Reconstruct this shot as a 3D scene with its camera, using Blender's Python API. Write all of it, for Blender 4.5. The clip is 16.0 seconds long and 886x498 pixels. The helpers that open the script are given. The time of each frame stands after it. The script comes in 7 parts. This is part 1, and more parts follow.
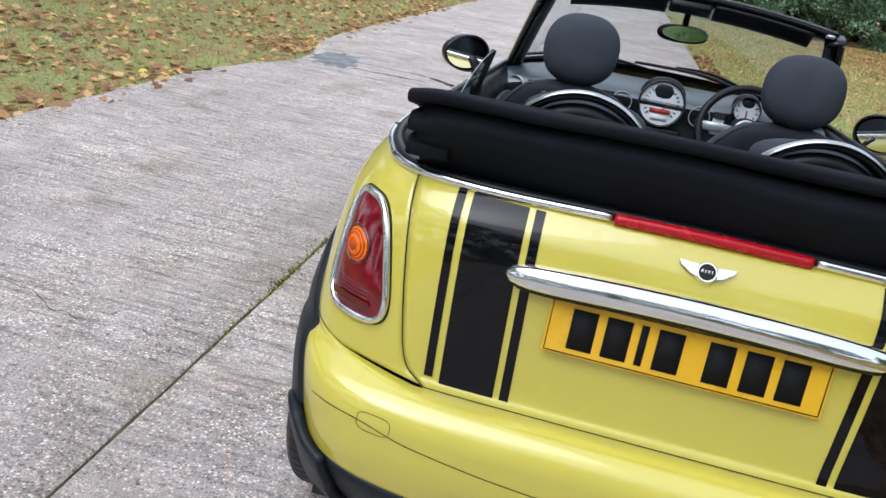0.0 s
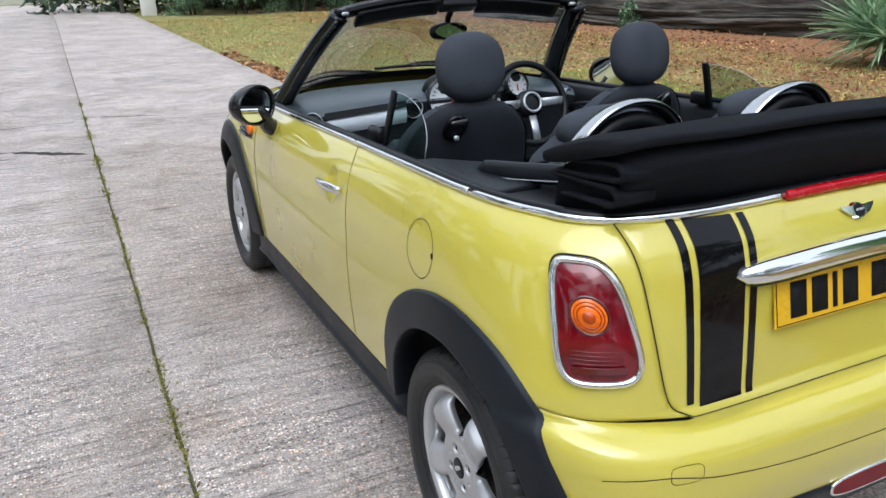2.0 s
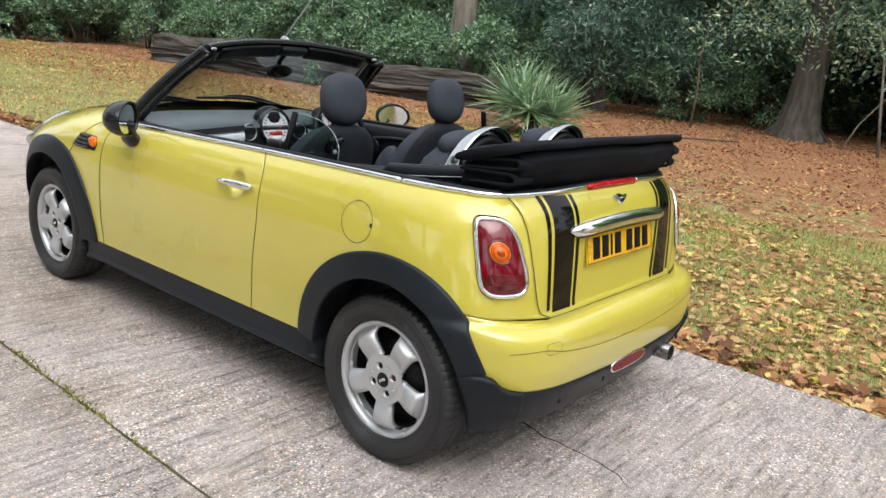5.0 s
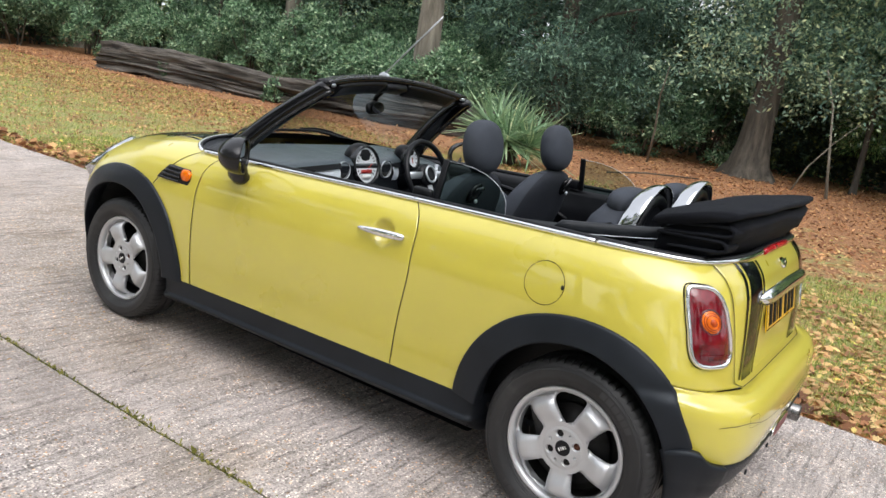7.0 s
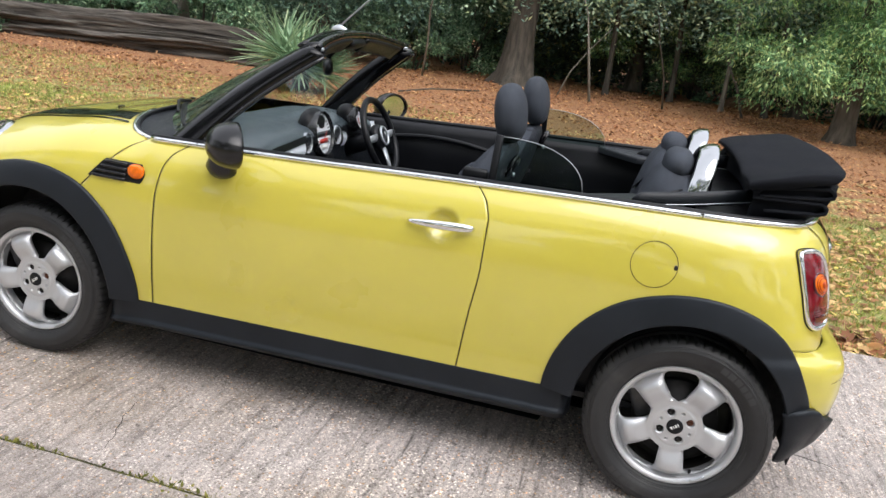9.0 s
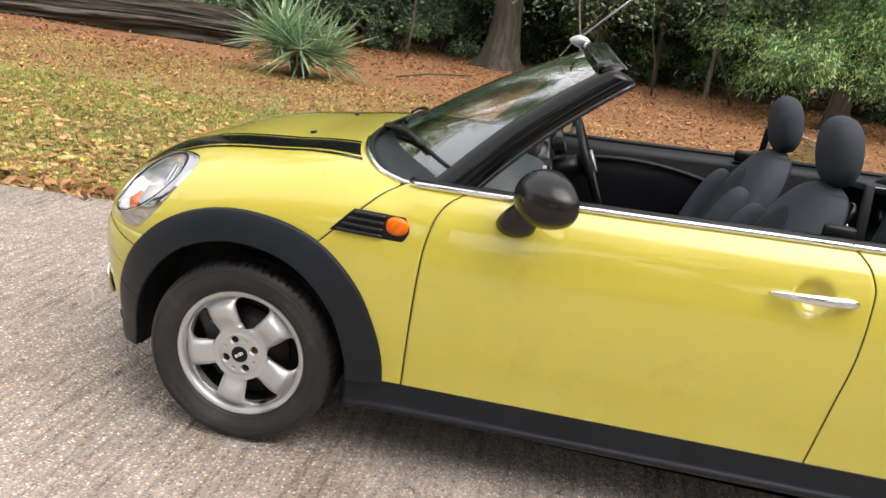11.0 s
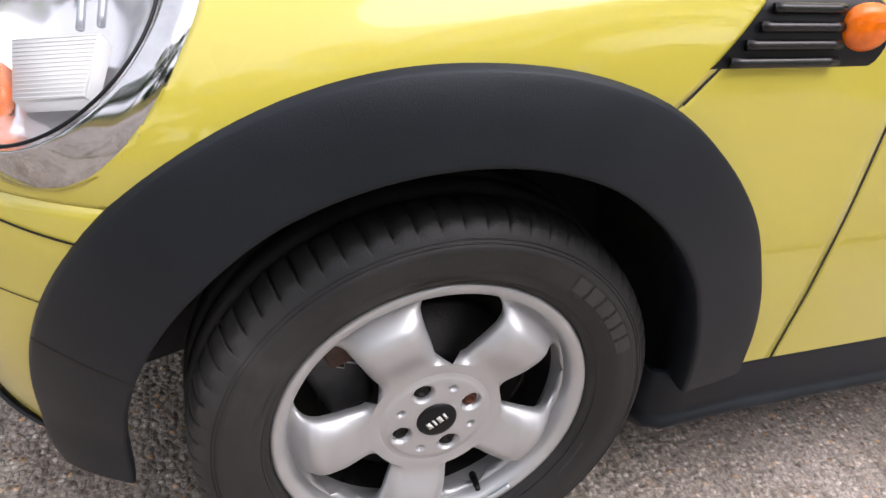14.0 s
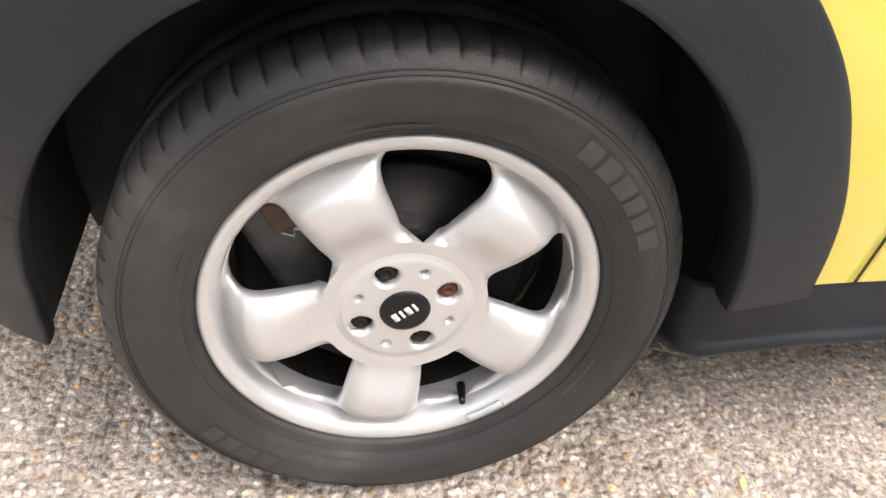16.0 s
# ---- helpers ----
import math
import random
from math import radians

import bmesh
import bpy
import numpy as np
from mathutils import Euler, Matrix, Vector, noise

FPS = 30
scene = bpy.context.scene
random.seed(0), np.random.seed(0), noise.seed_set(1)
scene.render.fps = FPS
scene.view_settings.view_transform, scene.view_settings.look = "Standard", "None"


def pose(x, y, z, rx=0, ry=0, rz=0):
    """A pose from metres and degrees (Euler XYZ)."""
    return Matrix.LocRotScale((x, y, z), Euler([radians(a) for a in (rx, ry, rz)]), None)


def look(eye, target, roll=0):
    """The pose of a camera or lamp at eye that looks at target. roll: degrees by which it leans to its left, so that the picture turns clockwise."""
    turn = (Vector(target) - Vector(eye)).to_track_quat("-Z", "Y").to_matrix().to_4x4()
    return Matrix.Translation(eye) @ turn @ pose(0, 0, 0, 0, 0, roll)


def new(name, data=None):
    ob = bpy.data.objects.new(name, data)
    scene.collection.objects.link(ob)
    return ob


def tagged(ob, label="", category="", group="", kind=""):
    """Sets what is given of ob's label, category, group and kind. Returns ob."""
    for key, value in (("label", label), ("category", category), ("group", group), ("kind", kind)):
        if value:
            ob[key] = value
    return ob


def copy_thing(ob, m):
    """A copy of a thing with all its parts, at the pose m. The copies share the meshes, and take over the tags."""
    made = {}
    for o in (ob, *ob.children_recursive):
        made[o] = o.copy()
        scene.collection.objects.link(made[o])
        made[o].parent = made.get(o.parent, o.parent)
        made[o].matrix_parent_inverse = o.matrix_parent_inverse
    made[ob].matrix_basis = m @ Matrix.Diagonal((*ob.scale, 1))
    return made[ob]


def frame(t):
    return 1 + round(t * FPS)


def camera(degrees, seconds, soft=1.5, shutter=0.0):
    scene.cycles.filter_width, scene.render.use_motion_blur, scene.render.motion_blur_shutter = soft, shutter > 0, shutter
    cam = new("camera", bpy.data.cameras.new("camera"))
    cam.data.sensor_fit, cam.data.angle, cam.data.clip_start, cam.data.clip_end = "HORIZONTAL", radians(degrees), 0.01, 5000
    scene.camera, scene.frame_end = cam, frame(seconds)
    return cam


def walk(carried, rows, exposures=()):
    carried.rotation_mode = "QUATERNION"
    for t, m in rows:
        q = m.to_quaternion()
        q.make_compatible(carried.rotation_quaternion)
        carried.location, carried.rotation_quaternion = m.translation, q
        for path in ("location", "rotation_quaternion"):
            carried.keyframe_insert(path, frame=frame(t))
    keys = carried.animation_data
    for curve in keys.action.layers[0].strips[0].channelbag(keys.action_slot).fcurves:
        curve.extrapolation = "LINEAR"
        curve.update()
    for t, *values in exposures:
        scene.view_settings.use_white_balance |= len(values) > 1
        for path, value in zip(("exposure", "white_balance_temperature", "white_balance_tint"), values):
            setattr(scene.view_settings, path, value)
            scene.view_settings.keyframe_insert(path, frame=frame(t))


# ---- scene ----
cam = camera(59.4, 16.0)
PATH = [
    (0, (-0.261, -1.776, 1.455), (-0.559, 0.052, 0.701), 9.9),
    (0.5, (-0.625, -1.756, 1.441), (-0.495, 0.128, 0.782), 7.6),
    (1, (-0.965, -1.785, 1.453), (-0.55, 0.037, 0.739), 12.4),
    (1.5, (-1.303, -1.649, 1.424), (-0.984, 0.156, 0.625), 7.2),
    (2, (-1.523, -1.462, 1.479), (-0.711, 0.232, 0.794), -1.1),
    (2.5, (-1.765, -1.448, 1.487), (-0.563, 0.028, 0.873), -3.1),
    (3, (-2.018, -1.675, 1.456), (-0.723, -0.257, 0.898), -1.6),
    (3.5, (-2.291, -1.848, 1.478), (-0.931, -0.464, 0.993), 0.5),
    (6, (-2.768, -1.309, 1.437), (-1.211, -0.181, 0.886), 7.7),
    (6.5, (-2.906, -1.066, 1.433), (-1.33, 0.07, 0.958), 7.2),
    (7, (-3.069, -0.871, 1.448), (-1.427, 0.182, 1.006), 9.1),
    (7.5, (-3.107, -0.618, 1.43), (-1.402, 0.311, 0.953), 10.5),
    (8, (-3.125, -0.296, 1.462), (-1.361, 0.494, 0.948), 9.3),
    (8.5, (-3.176, 0.036, 1.472), (-1.359, 0.668, 0.927), 8.0),
    (9, (-3.222, 0.309, 1.478), (-1.35, 0.725, 0.913), 7.5),
    (9.5, (-3.164, 0.637, 1.471), (-1.282, 0.999, 0.897), 8.4),
    (10, (-3.096, 0.947, 1.462), (-1.223, 1.38, 0.911), 8.5),
    (12.5, (-2.305, 2.447, 1.353), (-0.486, 2.174, 0.569), 8.6),
    (13, (-2.011, 2.614, 1.304), (-0.252, 2.259, 0.42), 7.2),
    (13.5, (-1.738, 2.713, 1.202), (-0.059, 2.209, 0.239), 5.7),
    (14, (-1.467, 2.746, 1.013), (0.115, 2.126, -0.042), 6.4),
    (14.5, (-1.367, 2.645, 0.868), (0.219, 2.169, -0.254), 6.6),
    (15, (-1.355, 2.577, 0.82), (0.234, 2.263, -0.352), 5.0),
    (15.5, (-1.371, 2.551, 0.819), (0.207, 2.267, -0.377), 4.6),
    (16, (-1.382, 2.561, 0.856), (0.156, 2.22, -0.377), 6.2),
]
walk(cam, [(t, look(eye, target, roll)) for t, eye, target, roll in PATH],
     [(0.0, 0.62, 5900, 11), (1.5, 0.54, 5850, 10), (3.0, 0.80, 6250, 10), (6.0, 0.80, 6450, 11), (8.0, 0.90, 6450, 12), (10.0, 0.98, 6500, 13), (12.5, 0.80, 8300, 15),
      (13.0, 0.74, 8500, 16), (13.5, 0.74, 8500, 18), (14.0, 1.02, 6550, 18), (14.5, 1.82, 7150, 14), (15.0, 1.98, 7100, 15), (16.0, 1.90, 7000, 15)])

# ---- light ----
world = bpy.data.worlds.new("overcast_sky")
scene.world = world
world.use_nodes = True
wn = world.node_tree
sky = wn.nodes.new("ShaderNodeTexSky")
sky.sky_type = "NISHITA"
sky.sun_disc = False
sky.sun_elevation, sky.sun_rotation = radians(52), radians(215)
sky.air_density, sky.dust_density, sky.ozone_density = 1.0, 6.0, 0.6
pale = wn.nodes.new("ShaderNodeHueSaturation")
pale.inputs["Saturation"].default_value = 0.30
wn.links.new(sky.outputs[0], pale.inputs["Color"])
# an even layer of cloud over the sky's own light
cloud = wn.nodes.new("ShaderNodeMix")
cloud.data_type, cloud.blend_type = "RGBA", "MIX"
cloud.inputs[0].default_value = 0.6
cloud.inputs[7].default_value = (8.6, 9.0, 9.7, 1)
wn.links.new(pale.outputs[0], cloud.inputs[6])
wn.links.new(cloud.outputs[2], wn.nodes["Background"].inputs["Color"])
wn.nodes["Background"].inputs["Strength"].default_value = 0.12

sun = new("sun", bpy.data.lights.new("sun", "SUN"))
sun.data.energy, sun.data.angle, sun.data.color = 0.9, radians(50), (1.0, 0.99, 0.97)
sun.matrix_world = look((-5, -4, 14), (0, 1, 0))


# ---- materials ----
def shader(name):
    m = bpy.data.materials.new(name)
    m.use_nodes = True
    nt = m.node_tree
    return m, nt, nt.nodes["Principled BSDF"]


def node(nt, kind, **values):
    n = nt.nodes.new(kind)
    for key, value in values.items():
        n.inputs[key.replace("_", " ")].default_value = value
    return n


def coords(nt, scale=1.0, stretch=(1, 1, 1)):
    c = nt.nodes.new("ShaderNodeTexCoord")
    m = nt.nodes.new("ShaderNodeMapping")
    m.inputs["Scale"].default_value = [scale * s for s in stretch]
    nt.links.new(c.outputs["Object"], m.inputs["Vector"])
    return m.outputs["Vector"]


def noisy(nt, scale, detail=4.0, rough=0.55, stretch=(1, 1, 1)):
    n = node(nt, "ShaderNodeTexNoise", Scale=scale, Detail=detail, Roughness=rough)
    nt.links.new(coords(nt, 1.0, stretch), n.inputs["Vector"])
    return n.outputs["Fac"]


def ramp(nt, source, stops):
    r = nt.nodes.new("ShaderNodeValToRGB")
    while len(r.color_ramp.elements) < len(stops):
        r.color_ramp.elements.new(0.5)
    for e, (at, c) in zip(r.color_ramp.elements, stops):
        e.position, e.color = at, (*c, 1.0) if len(c) == 3 else c
    nt.links.new(source, r.inputs["Fac"])
    return r.outputs["Color"]


def mixed(nt, fac, a, b, mode="MIX"):
    m = nt.nodes.new("ShaderNodeMix")
    m.data_type, m.blend_type = "RGBA", mode
    for value, slot in ((fac, 0), (a, 6), (b, 7)):
        if isinstance(value, (int, float)):
            m.inputs[slot].default_value = value
        elif isinstance(value, tuple):
            m.inputs[slot].default_value = (*value, 1.0)
        else:
            nt.links.new(value, m.inputs[slot])
    return m.outputs[2]


def bump(nt, p, source, strength, distance):
    b = node(nt, "ShaderNodeBump", Strength=strength, Distance=distance)
    nt.links.new(source, b.inputs["Height"])
    nt.links.new(b.outputs[0], p.inputs["Normal"])


def plain(name, colour, rough=0.5, metal=0.0, vary=0.15, scale=8.0, bumps=0.0, bump_scale=200.0, coat=0.0, spec=0.5, sheen=(1, 1, 1)):
    """A surface with two scales of variation in colour and gloss, and fine relief."""
    m, nt, p = shader(name)
    fine, broad = noisy(nt, bump_scale, 3), noisy(nt, scale, 4)
    dark = tuple(c * (1 - vary) for c in colour)
    light = tuple(min(1, c * (1 + vary)) for c in colour)
    nt.links.new(ramp(nt, broad, [(0.3, dark), (0.7, light)]), p.inputs["Base Color"])
    r = ramp(nt, broad, [(0.3, (max(0, rough - 0.06),) * 3), (0.7, (min(1, rough + 0.06),) * 3)])
    nt.links.new(r, p.inputs["Roughness"])
    p.inputs["Metallic"].default_value = metal
    p.inputs["Coat Weight"].default_value = coat
    p.inputs["Coat Roughness"].default_value = 0.04
    p.inputs["Specular IOR Level"].default_value = spec
    if bumps:
        bump(nt, p, fine, bumps, 0.002)
    p.inputs["Specular Tint"].default_value = (*sheen, 1)
    return m


PAINT = plain("yellow_paint", (0.585, 0.505, 0.064), 0.32, 0.0, 0.03, 3.0, 0.03, 900.0, 1.0)
PAINT.node_tree.nodes["Principled BSDF"].inputs["Coat IOR"].default_value = 1.62
PAINT.node_tree.nodes["Principled BSDF"].inputs["Coat Roughness"].default_value = 0.02
STRIPE = plain("black_vinyl", (0.004, 0.004, 0.005), 0.05, 0.0, 0.2, 5.0, 0.0, 300.0, 0.0, 0.28)
GAP = plain("gap_and_recess_black", (0.012, 0.011, 0.008), 0.8)
CLAD = plain("charcoal_plastic", (0.0105, 0.0123, 0.0157), 0.42, 0.0, 0.2, 6.0, 0.2, 700.0, 0.0, 0.27, (0.85, 0.93, 1.0))
BLACK = plain("black_plastic", (0.0052, 0.0058, 0.0074), 0.38, 0.0, 0.2, 9.0, 0.15, 500.0, 0.0, 0.26)
CAP = plain("semi_gloss_black", (0.0075, 0.0075, 0.0085), 0.22, 0.0, 0.2, 9.0, 0.1, 500.0, 0.0, 0.45)
GLOSS = plain("gloss_black", (0.004, 0.004, 0.005), 0.05, 0.0, 0.2, 4.0, 0.0, 100.0, 0.0, 0.32)
# alloy darkened for brake dust and for the shade behind the spokes
DARK_BARREL = plain("dusty_shaded_alloy", (0.040, 0.038, 0.037), 0.32, 0.6, 0.35, 30.0, 0.1, 300.0)
FADED = plain("faded_rubber", (0.030, 0.030, 0.031), 0.6, 0.0, 0.25, 30.0, 0.2, 300.0)


def dusty_rubber():
    m, nt, p = shader("dusty_tyre_rubber")
    dust = noisy(nt, 5.0, 5, 0.65)
    nt.links.new(ramp(nt, dust, [(0.35, (0.017, 0.0172, 0.018)), (0.58, (0.031, 0.031, 0.0315)), (0.75, (0.062, 0.061, 0.060))]), p.inputs["Base Color"])
    nt.links.new(ramp(nt, dust, [(0.35, (0.42,) * 3), (0.7, (0.65,) * 3)]), p.inputs["Roughness"])
    p.inputs["Specular IOR Level"].default_value = 0.34
    bump(nt, p, noisy(nt, 350.0, 3), 0.25, 0.002)
    return m


RUBBER = dusty_rubber()
LINER = plain("felt_liner", (0.028, 0.029, 0.030), 0.8, 0.0, 0.35, 30.0, 0.6, 200.0, 0.0, 0.25)
CHROME = plain("chrome", (0.82, 0.83, 0.84), 0.07, 1.0, 0.04, 10.0)
ALLOY = plain("silver_alloy", (0.545, 0.555, 0.57), 0.45, 0.66, 0.05, 12.0, 0.0, 700.0, 0.0)
STEEL = plain("dark_steel", (0.022, 0.021, 0.021), 0.5, 0.7, 0.4, 25.0, 0.3, 160.0)
CALIPER = plain("caliper_grey", (0.050, 0.050, 0.052), 0.5, 0.3, 0.35, 40.0, 0.3, 160.0)
BRACKET = plain("rusty_bracket", (0.075, 0.045, 0.034), 0.7, 0.3, 0.4, 60.0, 0.4, 160.0)
RUST = plain("rusty_bolt", (0.12, 0.045, 0.025), 0.7, 0.5, 0.4, 200.0)
CLOTH = plain("black_canvas", (0.0072, 0.0082, 0.0115), 0.85, 0.0, 0.25, 5.0, 0.5, 900.0, 0.0, 0.15)
SEAT = plain("grey_seat_cloth", (0.040, 0.046, 0.058), 0.75, 0.0, 0.2, 9.0, 0.5, 800.0, 0.0, 0.25)
BACKCLOTH = plain("dark_seat_cloth", (0.019, 0.022, 0.029), 0.75, 0.0, 0.2, 9.0, 0.5, 800.0, 0.0, 0.25)
# teal base raised to carry the sky's sheen on the dash top
DASHTOP = plain("dash_top", (0.046, 0.066, 0.078), 0.33, 0.0, 0.15, 8.0, 0.25, 600.0, 0.0, 1.0)
DASH = plain("black_dash", (0.0095, 0.012, 0.0155), 0.45, 0.0, 0.15, 8.0, 0.35, 600.0, 0.0, 0.35)
TRIM = plain("silver_trim", (0.50, 0.53, 0.56), 0.35, 0.6, 0.04, 10.0)
SILVER = plain("silver_paint", (0.74, 0.80, 0.86), 0.35, 0.1, 0.04, 10.0)
DIAL = plain("dial_face", (0.66, 0.69, 0.72), 0.4, 0.0, 0.03)
WHITE = plain("white_plastic", (0.75, 0.75, 0.73), 0.5, 0.0, 0.03)
REDMARK = plain("red_display", (0.45, 0.03, 0.02), 0.4)
REDLAMP = plain("red_lens", (0.15, 0.001, 0.007), 0.08, 0.0, 0.35, 26.0, 0.06, 160.0, 0.8, 0.35)
BRAKERED = plain("bright_red_lens", (0.46, 0.004, 0.012), 0.25, 0.0, 0.15, 40.0, 0.05, 200.0, 0.3, 0.3)
FOGRED = plain("fog_red", (0.16, 0.008, 0.012), 0.35, 0.0, 0.2, 40.0, 0.1, 200.0, 0.0, 0.2)
DULLCHROME = plain("sooty_chrome", (0.20, 0.195, 0.19), 0.28, 1.0, 0.25, 40.0)
DARKRED = plain("dark_red_lens", (0.09, 0.004, 0.008), 0.12, 0.0, 0.2, 30.0, 0.0, 300.0, 1.0)
AMBER = plain("amber_lens", (0.82, 0.16, 0.001), 0.16, 0.0, 0.18, 60.0, 0.05, 250.0, 0.25, 0.35)
DEEPAMBER = plain("deep_amber_lens", (0.42, 0.055, 0.001), 0.16, 0.0, 0.2, 60.0, 0.05, 250.0, 0.25, 0.35)
PLATE = plain("yellow_plate", (0.80, 0.46, 0.012), 0.3, 0.0, 0.04, 8.0, 0.0, 300.0, 0.5)
INK = plain("black_ink", (0.008, 0.008, 0.009), 0.7, 0.0, 0.1, 8.0, 0.0, 100.0, 0.0, 0.2)


def pane_material(name, tint, gloss):
    """A thin pane: tinted clear, with a mirror sheen that grows towards the grazing view."""
    m, nt, p = shader(name)
    clear = node(nt, "ShaderNodeBsdfTransparent", Color=(*tint, 1))
    sheen = node(nt, "ShaderNodeBsdfGlossy", Color=(1, 1, 1, 1), Roughness=0.01)
    face = node(nt, "ShaderNodeLayerWeight", Blend=0.5)
    p5 = nt.nodes.new("ShaderNodeMath")
    p5.operation = "POWER"
    p5.inputs[1].default_value = 4.0
    nt.links.new(face.outputs["Facing"], p5.inputs[0])
    k = nt.nodes.new("ShaderNodeMath")
    k.operation, k.use_clamp = "MULTIPLY_ADD", True
    k.inputs[1].default_value, k.inputs[2].default_value = gloss, 0.06 * gloss
    nt.links.new(p5.outputs[0], k.inputs[0])
    mix = nt.nodes.new("ShaderNodeMixShader")
    nt.links.new(k.outputs[0], mix.inputs[0])
    nt.links.new(clear.outputs[0], mix.inputs[1])
    nt.links.new(sheen.outputs[0], mix.inputs[2])
    nt.links.new(mix.outputs[0], nt.nodes["Material Output"].inputs["Surface"])
    return m


GLASS = pane_material("windscreen_glass", (0.97, 0.99, 0.985), 1.9)
SIDEGLASS = pane_material("green_tinted_glass", (0.50, 0.63, 0.59), 0.22)
LENS = pane_material("lamp_glass", (0.90, 0.91, 0.92), 0.8)
FROST = plain("bright_reflector", (0.80, 0.79, 0.80), 0.16, 0.9, 0.08, 14.0, 0.05, 60.0)
MIRROR = plain("mirror_glass", (0.75, 0.77, 0.78), 0.03, 1.0, 0.02)


# ---- mesh helpers ----
def part(name, bm, material, parent=None, label="", smooth=True):
    me = bpy.data.meshes.new(name)
    bm.to_mesh(me)
    bm.free()
    me.materials.append(material)
    if smooth:
        for f in me.polygons:
            f.use_smooth = True
    ob = new(name, me)
    ob.parent = parent
    if label:
        ob["label"] = label
    return ob


def sharp(ob, degrees=40):
    """Smooth faces with hard edges past an angle."""
    ob.data.set_sharp_from_angle(angle=radians(degrees))
    return ob


def thick(ob, metres, offset=-1.0):
    m = ob.modifiers.new("thickness", "SOLIDIFY")
    m.thickness, m.offset = metres, offset
    return ob


def rounded(ob, metres, segments=2):
    m = ob.modifiers.new("edges", "BEVEL")
    m.width, m.segments, m.limit_method = metres, segments, "ANGLE"
    m.angle_limit = radians(40)
    return ob


def spline(points, x):
    """Smooth curve through (x, value) points, monotone between them."""
    if x <= points[0][0]:
        return points[0][1]
    for n in range(len(points) - 1):
        (x0, v0), (x1, v1) = points[n], points[n + 1]
        if x <= x1:
            def slope(k):
                if k == 0 or k == len(points) - 1:
                    a, b = (0, 1) if k == 0 else (k - 1, k)
                    return (points[b][1] - points[a][1]) / (points[b][0] - points[a][0])
                d0 = (points[k][1] - points[k - 1][1]) / (points[k][0] - points[k - 1][0])
                d1 = (points[k + 1][1] - points[k][1]) / (points[k + 1][0] - points[k][0])
                return 0 if d0 * d1 <= 0 else 2 * d0 * d1 / (d0 + d1)
            h = x1 - x0
            t = (x - x0) / h
            return ((2 * t**3 - 3 * t**2 + 1) * v0 + (t**3 - 2 * t**2 + t) * h * slope(n)
                    + (3 * t**2 - 2 * t**3) * v1 + (t**3 - t**2) * h * slope(n + 1))
    return points[-1][1]


def sheet(f, nu, nv, keep=None, bm=None, flip=False, close_u=False):
    """A grid of faces from f(u, v), u and v from 0 to 1."""
    bm = bm or bmesh.new()
    rows = []
    for i in range(nu + (0 if close_u else 1)):
        row = []
        for j in range(nv + 1):
            row.append(bm.verts.new(f(i / nu, j / nv)))
        rows.append(row)
    for i in range(nu):
        a, b = rows[i], rows[(i + 1) % len(rows)]
        for j in range(nv):
            q = [a[j], b[j], b[j + 1], a[j + 1]]
            if keep and not keep(sum((v.co for v in q), Vector()) / 4):
                continue
            bm.faces.new(q[::-1] if flip else q)
    lone = [v for v in bm.verts if not v.link_faces]
    for v in lone:
        bm.verts.remove(v)
    return bm


def tube(path, radius, sides=8, closed=False, caps=True, bm=None, flat=None):
    """A round bar along points; radius a number or a function of 0..1; flat: (up vector, across, high) for an oval bar."""
    bm = bm or bmesh.new()
    pts = [Vector(p) for p in path]
    n, rings, normal = len(pts), [], None
    for i, p in enumerate(pts):
        a = pts[i - 1] if i or closed else pts[0]
        b = pts[(i + 1) % n] if i < n - 1 or closed else pts[-1]
        d = (b - a).normalized()
        if flat:
            normal = Vector(flat[0])
        elif normal is None:
            normal = d.orthogonal()
        normal = (normal - d * normal.dot(d)).normalized()
        side = d.cross(normal)
        r = radius(i / (n - 1)) if callable(radius) else radius
        ku, kv = (flat[1], flat[2]) if flat else (1, 1)
        rings.append([bm.verts.new(p + r * (ku * math.cos(t) * side + kv * math.sin(t) * normal))
                      for t in (2 * math.pi * k / sides for k in range(sides))])
    for i in range(n if closed else n - 1):
        a, b = rings[i], rings[(i + 1) % n]
        for k in range(sides):
            bm.faces.new((a[k], a[(k + 1) % sides], b[(k + 1) % sides], b[k]))
    if caps and not closed:
        bm.faces.new(rings[0][::-1])
        bm.faces.new(rings[-1])
    return bm


def box(size, at=(0, 0, 0), turn=None, bm=None, bevel=0.0, segments=2):
    bm = bm or bmesh.new()
    m = Matrix.Translation(at) @ (turn.to_4x4() if turn else Matrix()) @ Matrix.Diagonal((*size, 1))
    made = bmesh.ops.create_cube(bm, size=1, matrix=m)
    if bevel:
        edges = list({e for v in made["verts"] for e in v.link_edges})
        bmesh.ops.bevel(bm, geom=edges, offset=bevel, segments=segments, profile=0.5, affect="EDGES")
    return bm


def ball(size, at=(0, 0, 0), power=2.0, nu=24, nv=14, turn=None, bm=None):
    """A superellipsoid: power 2 is an ellipsoid, more is boxier."""
    m = Matrix.Translation(at) @ (turn.to_4x4() if turn else Matrix())

    def f(u, v):
        a, b = 2 * math.pi * u, math.pi * (v - 0.5) * 0.999
        c = Vector((math.cos(b) * math.cos(a), math.cos(b) * math.sin(a), math.sin(b)))
        r = (abs(c.x) ** power + abs(c.y) ** power + abs(c.z) ** power) ** (-1 / power)
        return m @ Vector((c.x * r * size[0], c.y * r * size[1], c.z * r * size[2]))
    return sheet(f, nu, nv, bm=bm, close_u=True, flip=False)


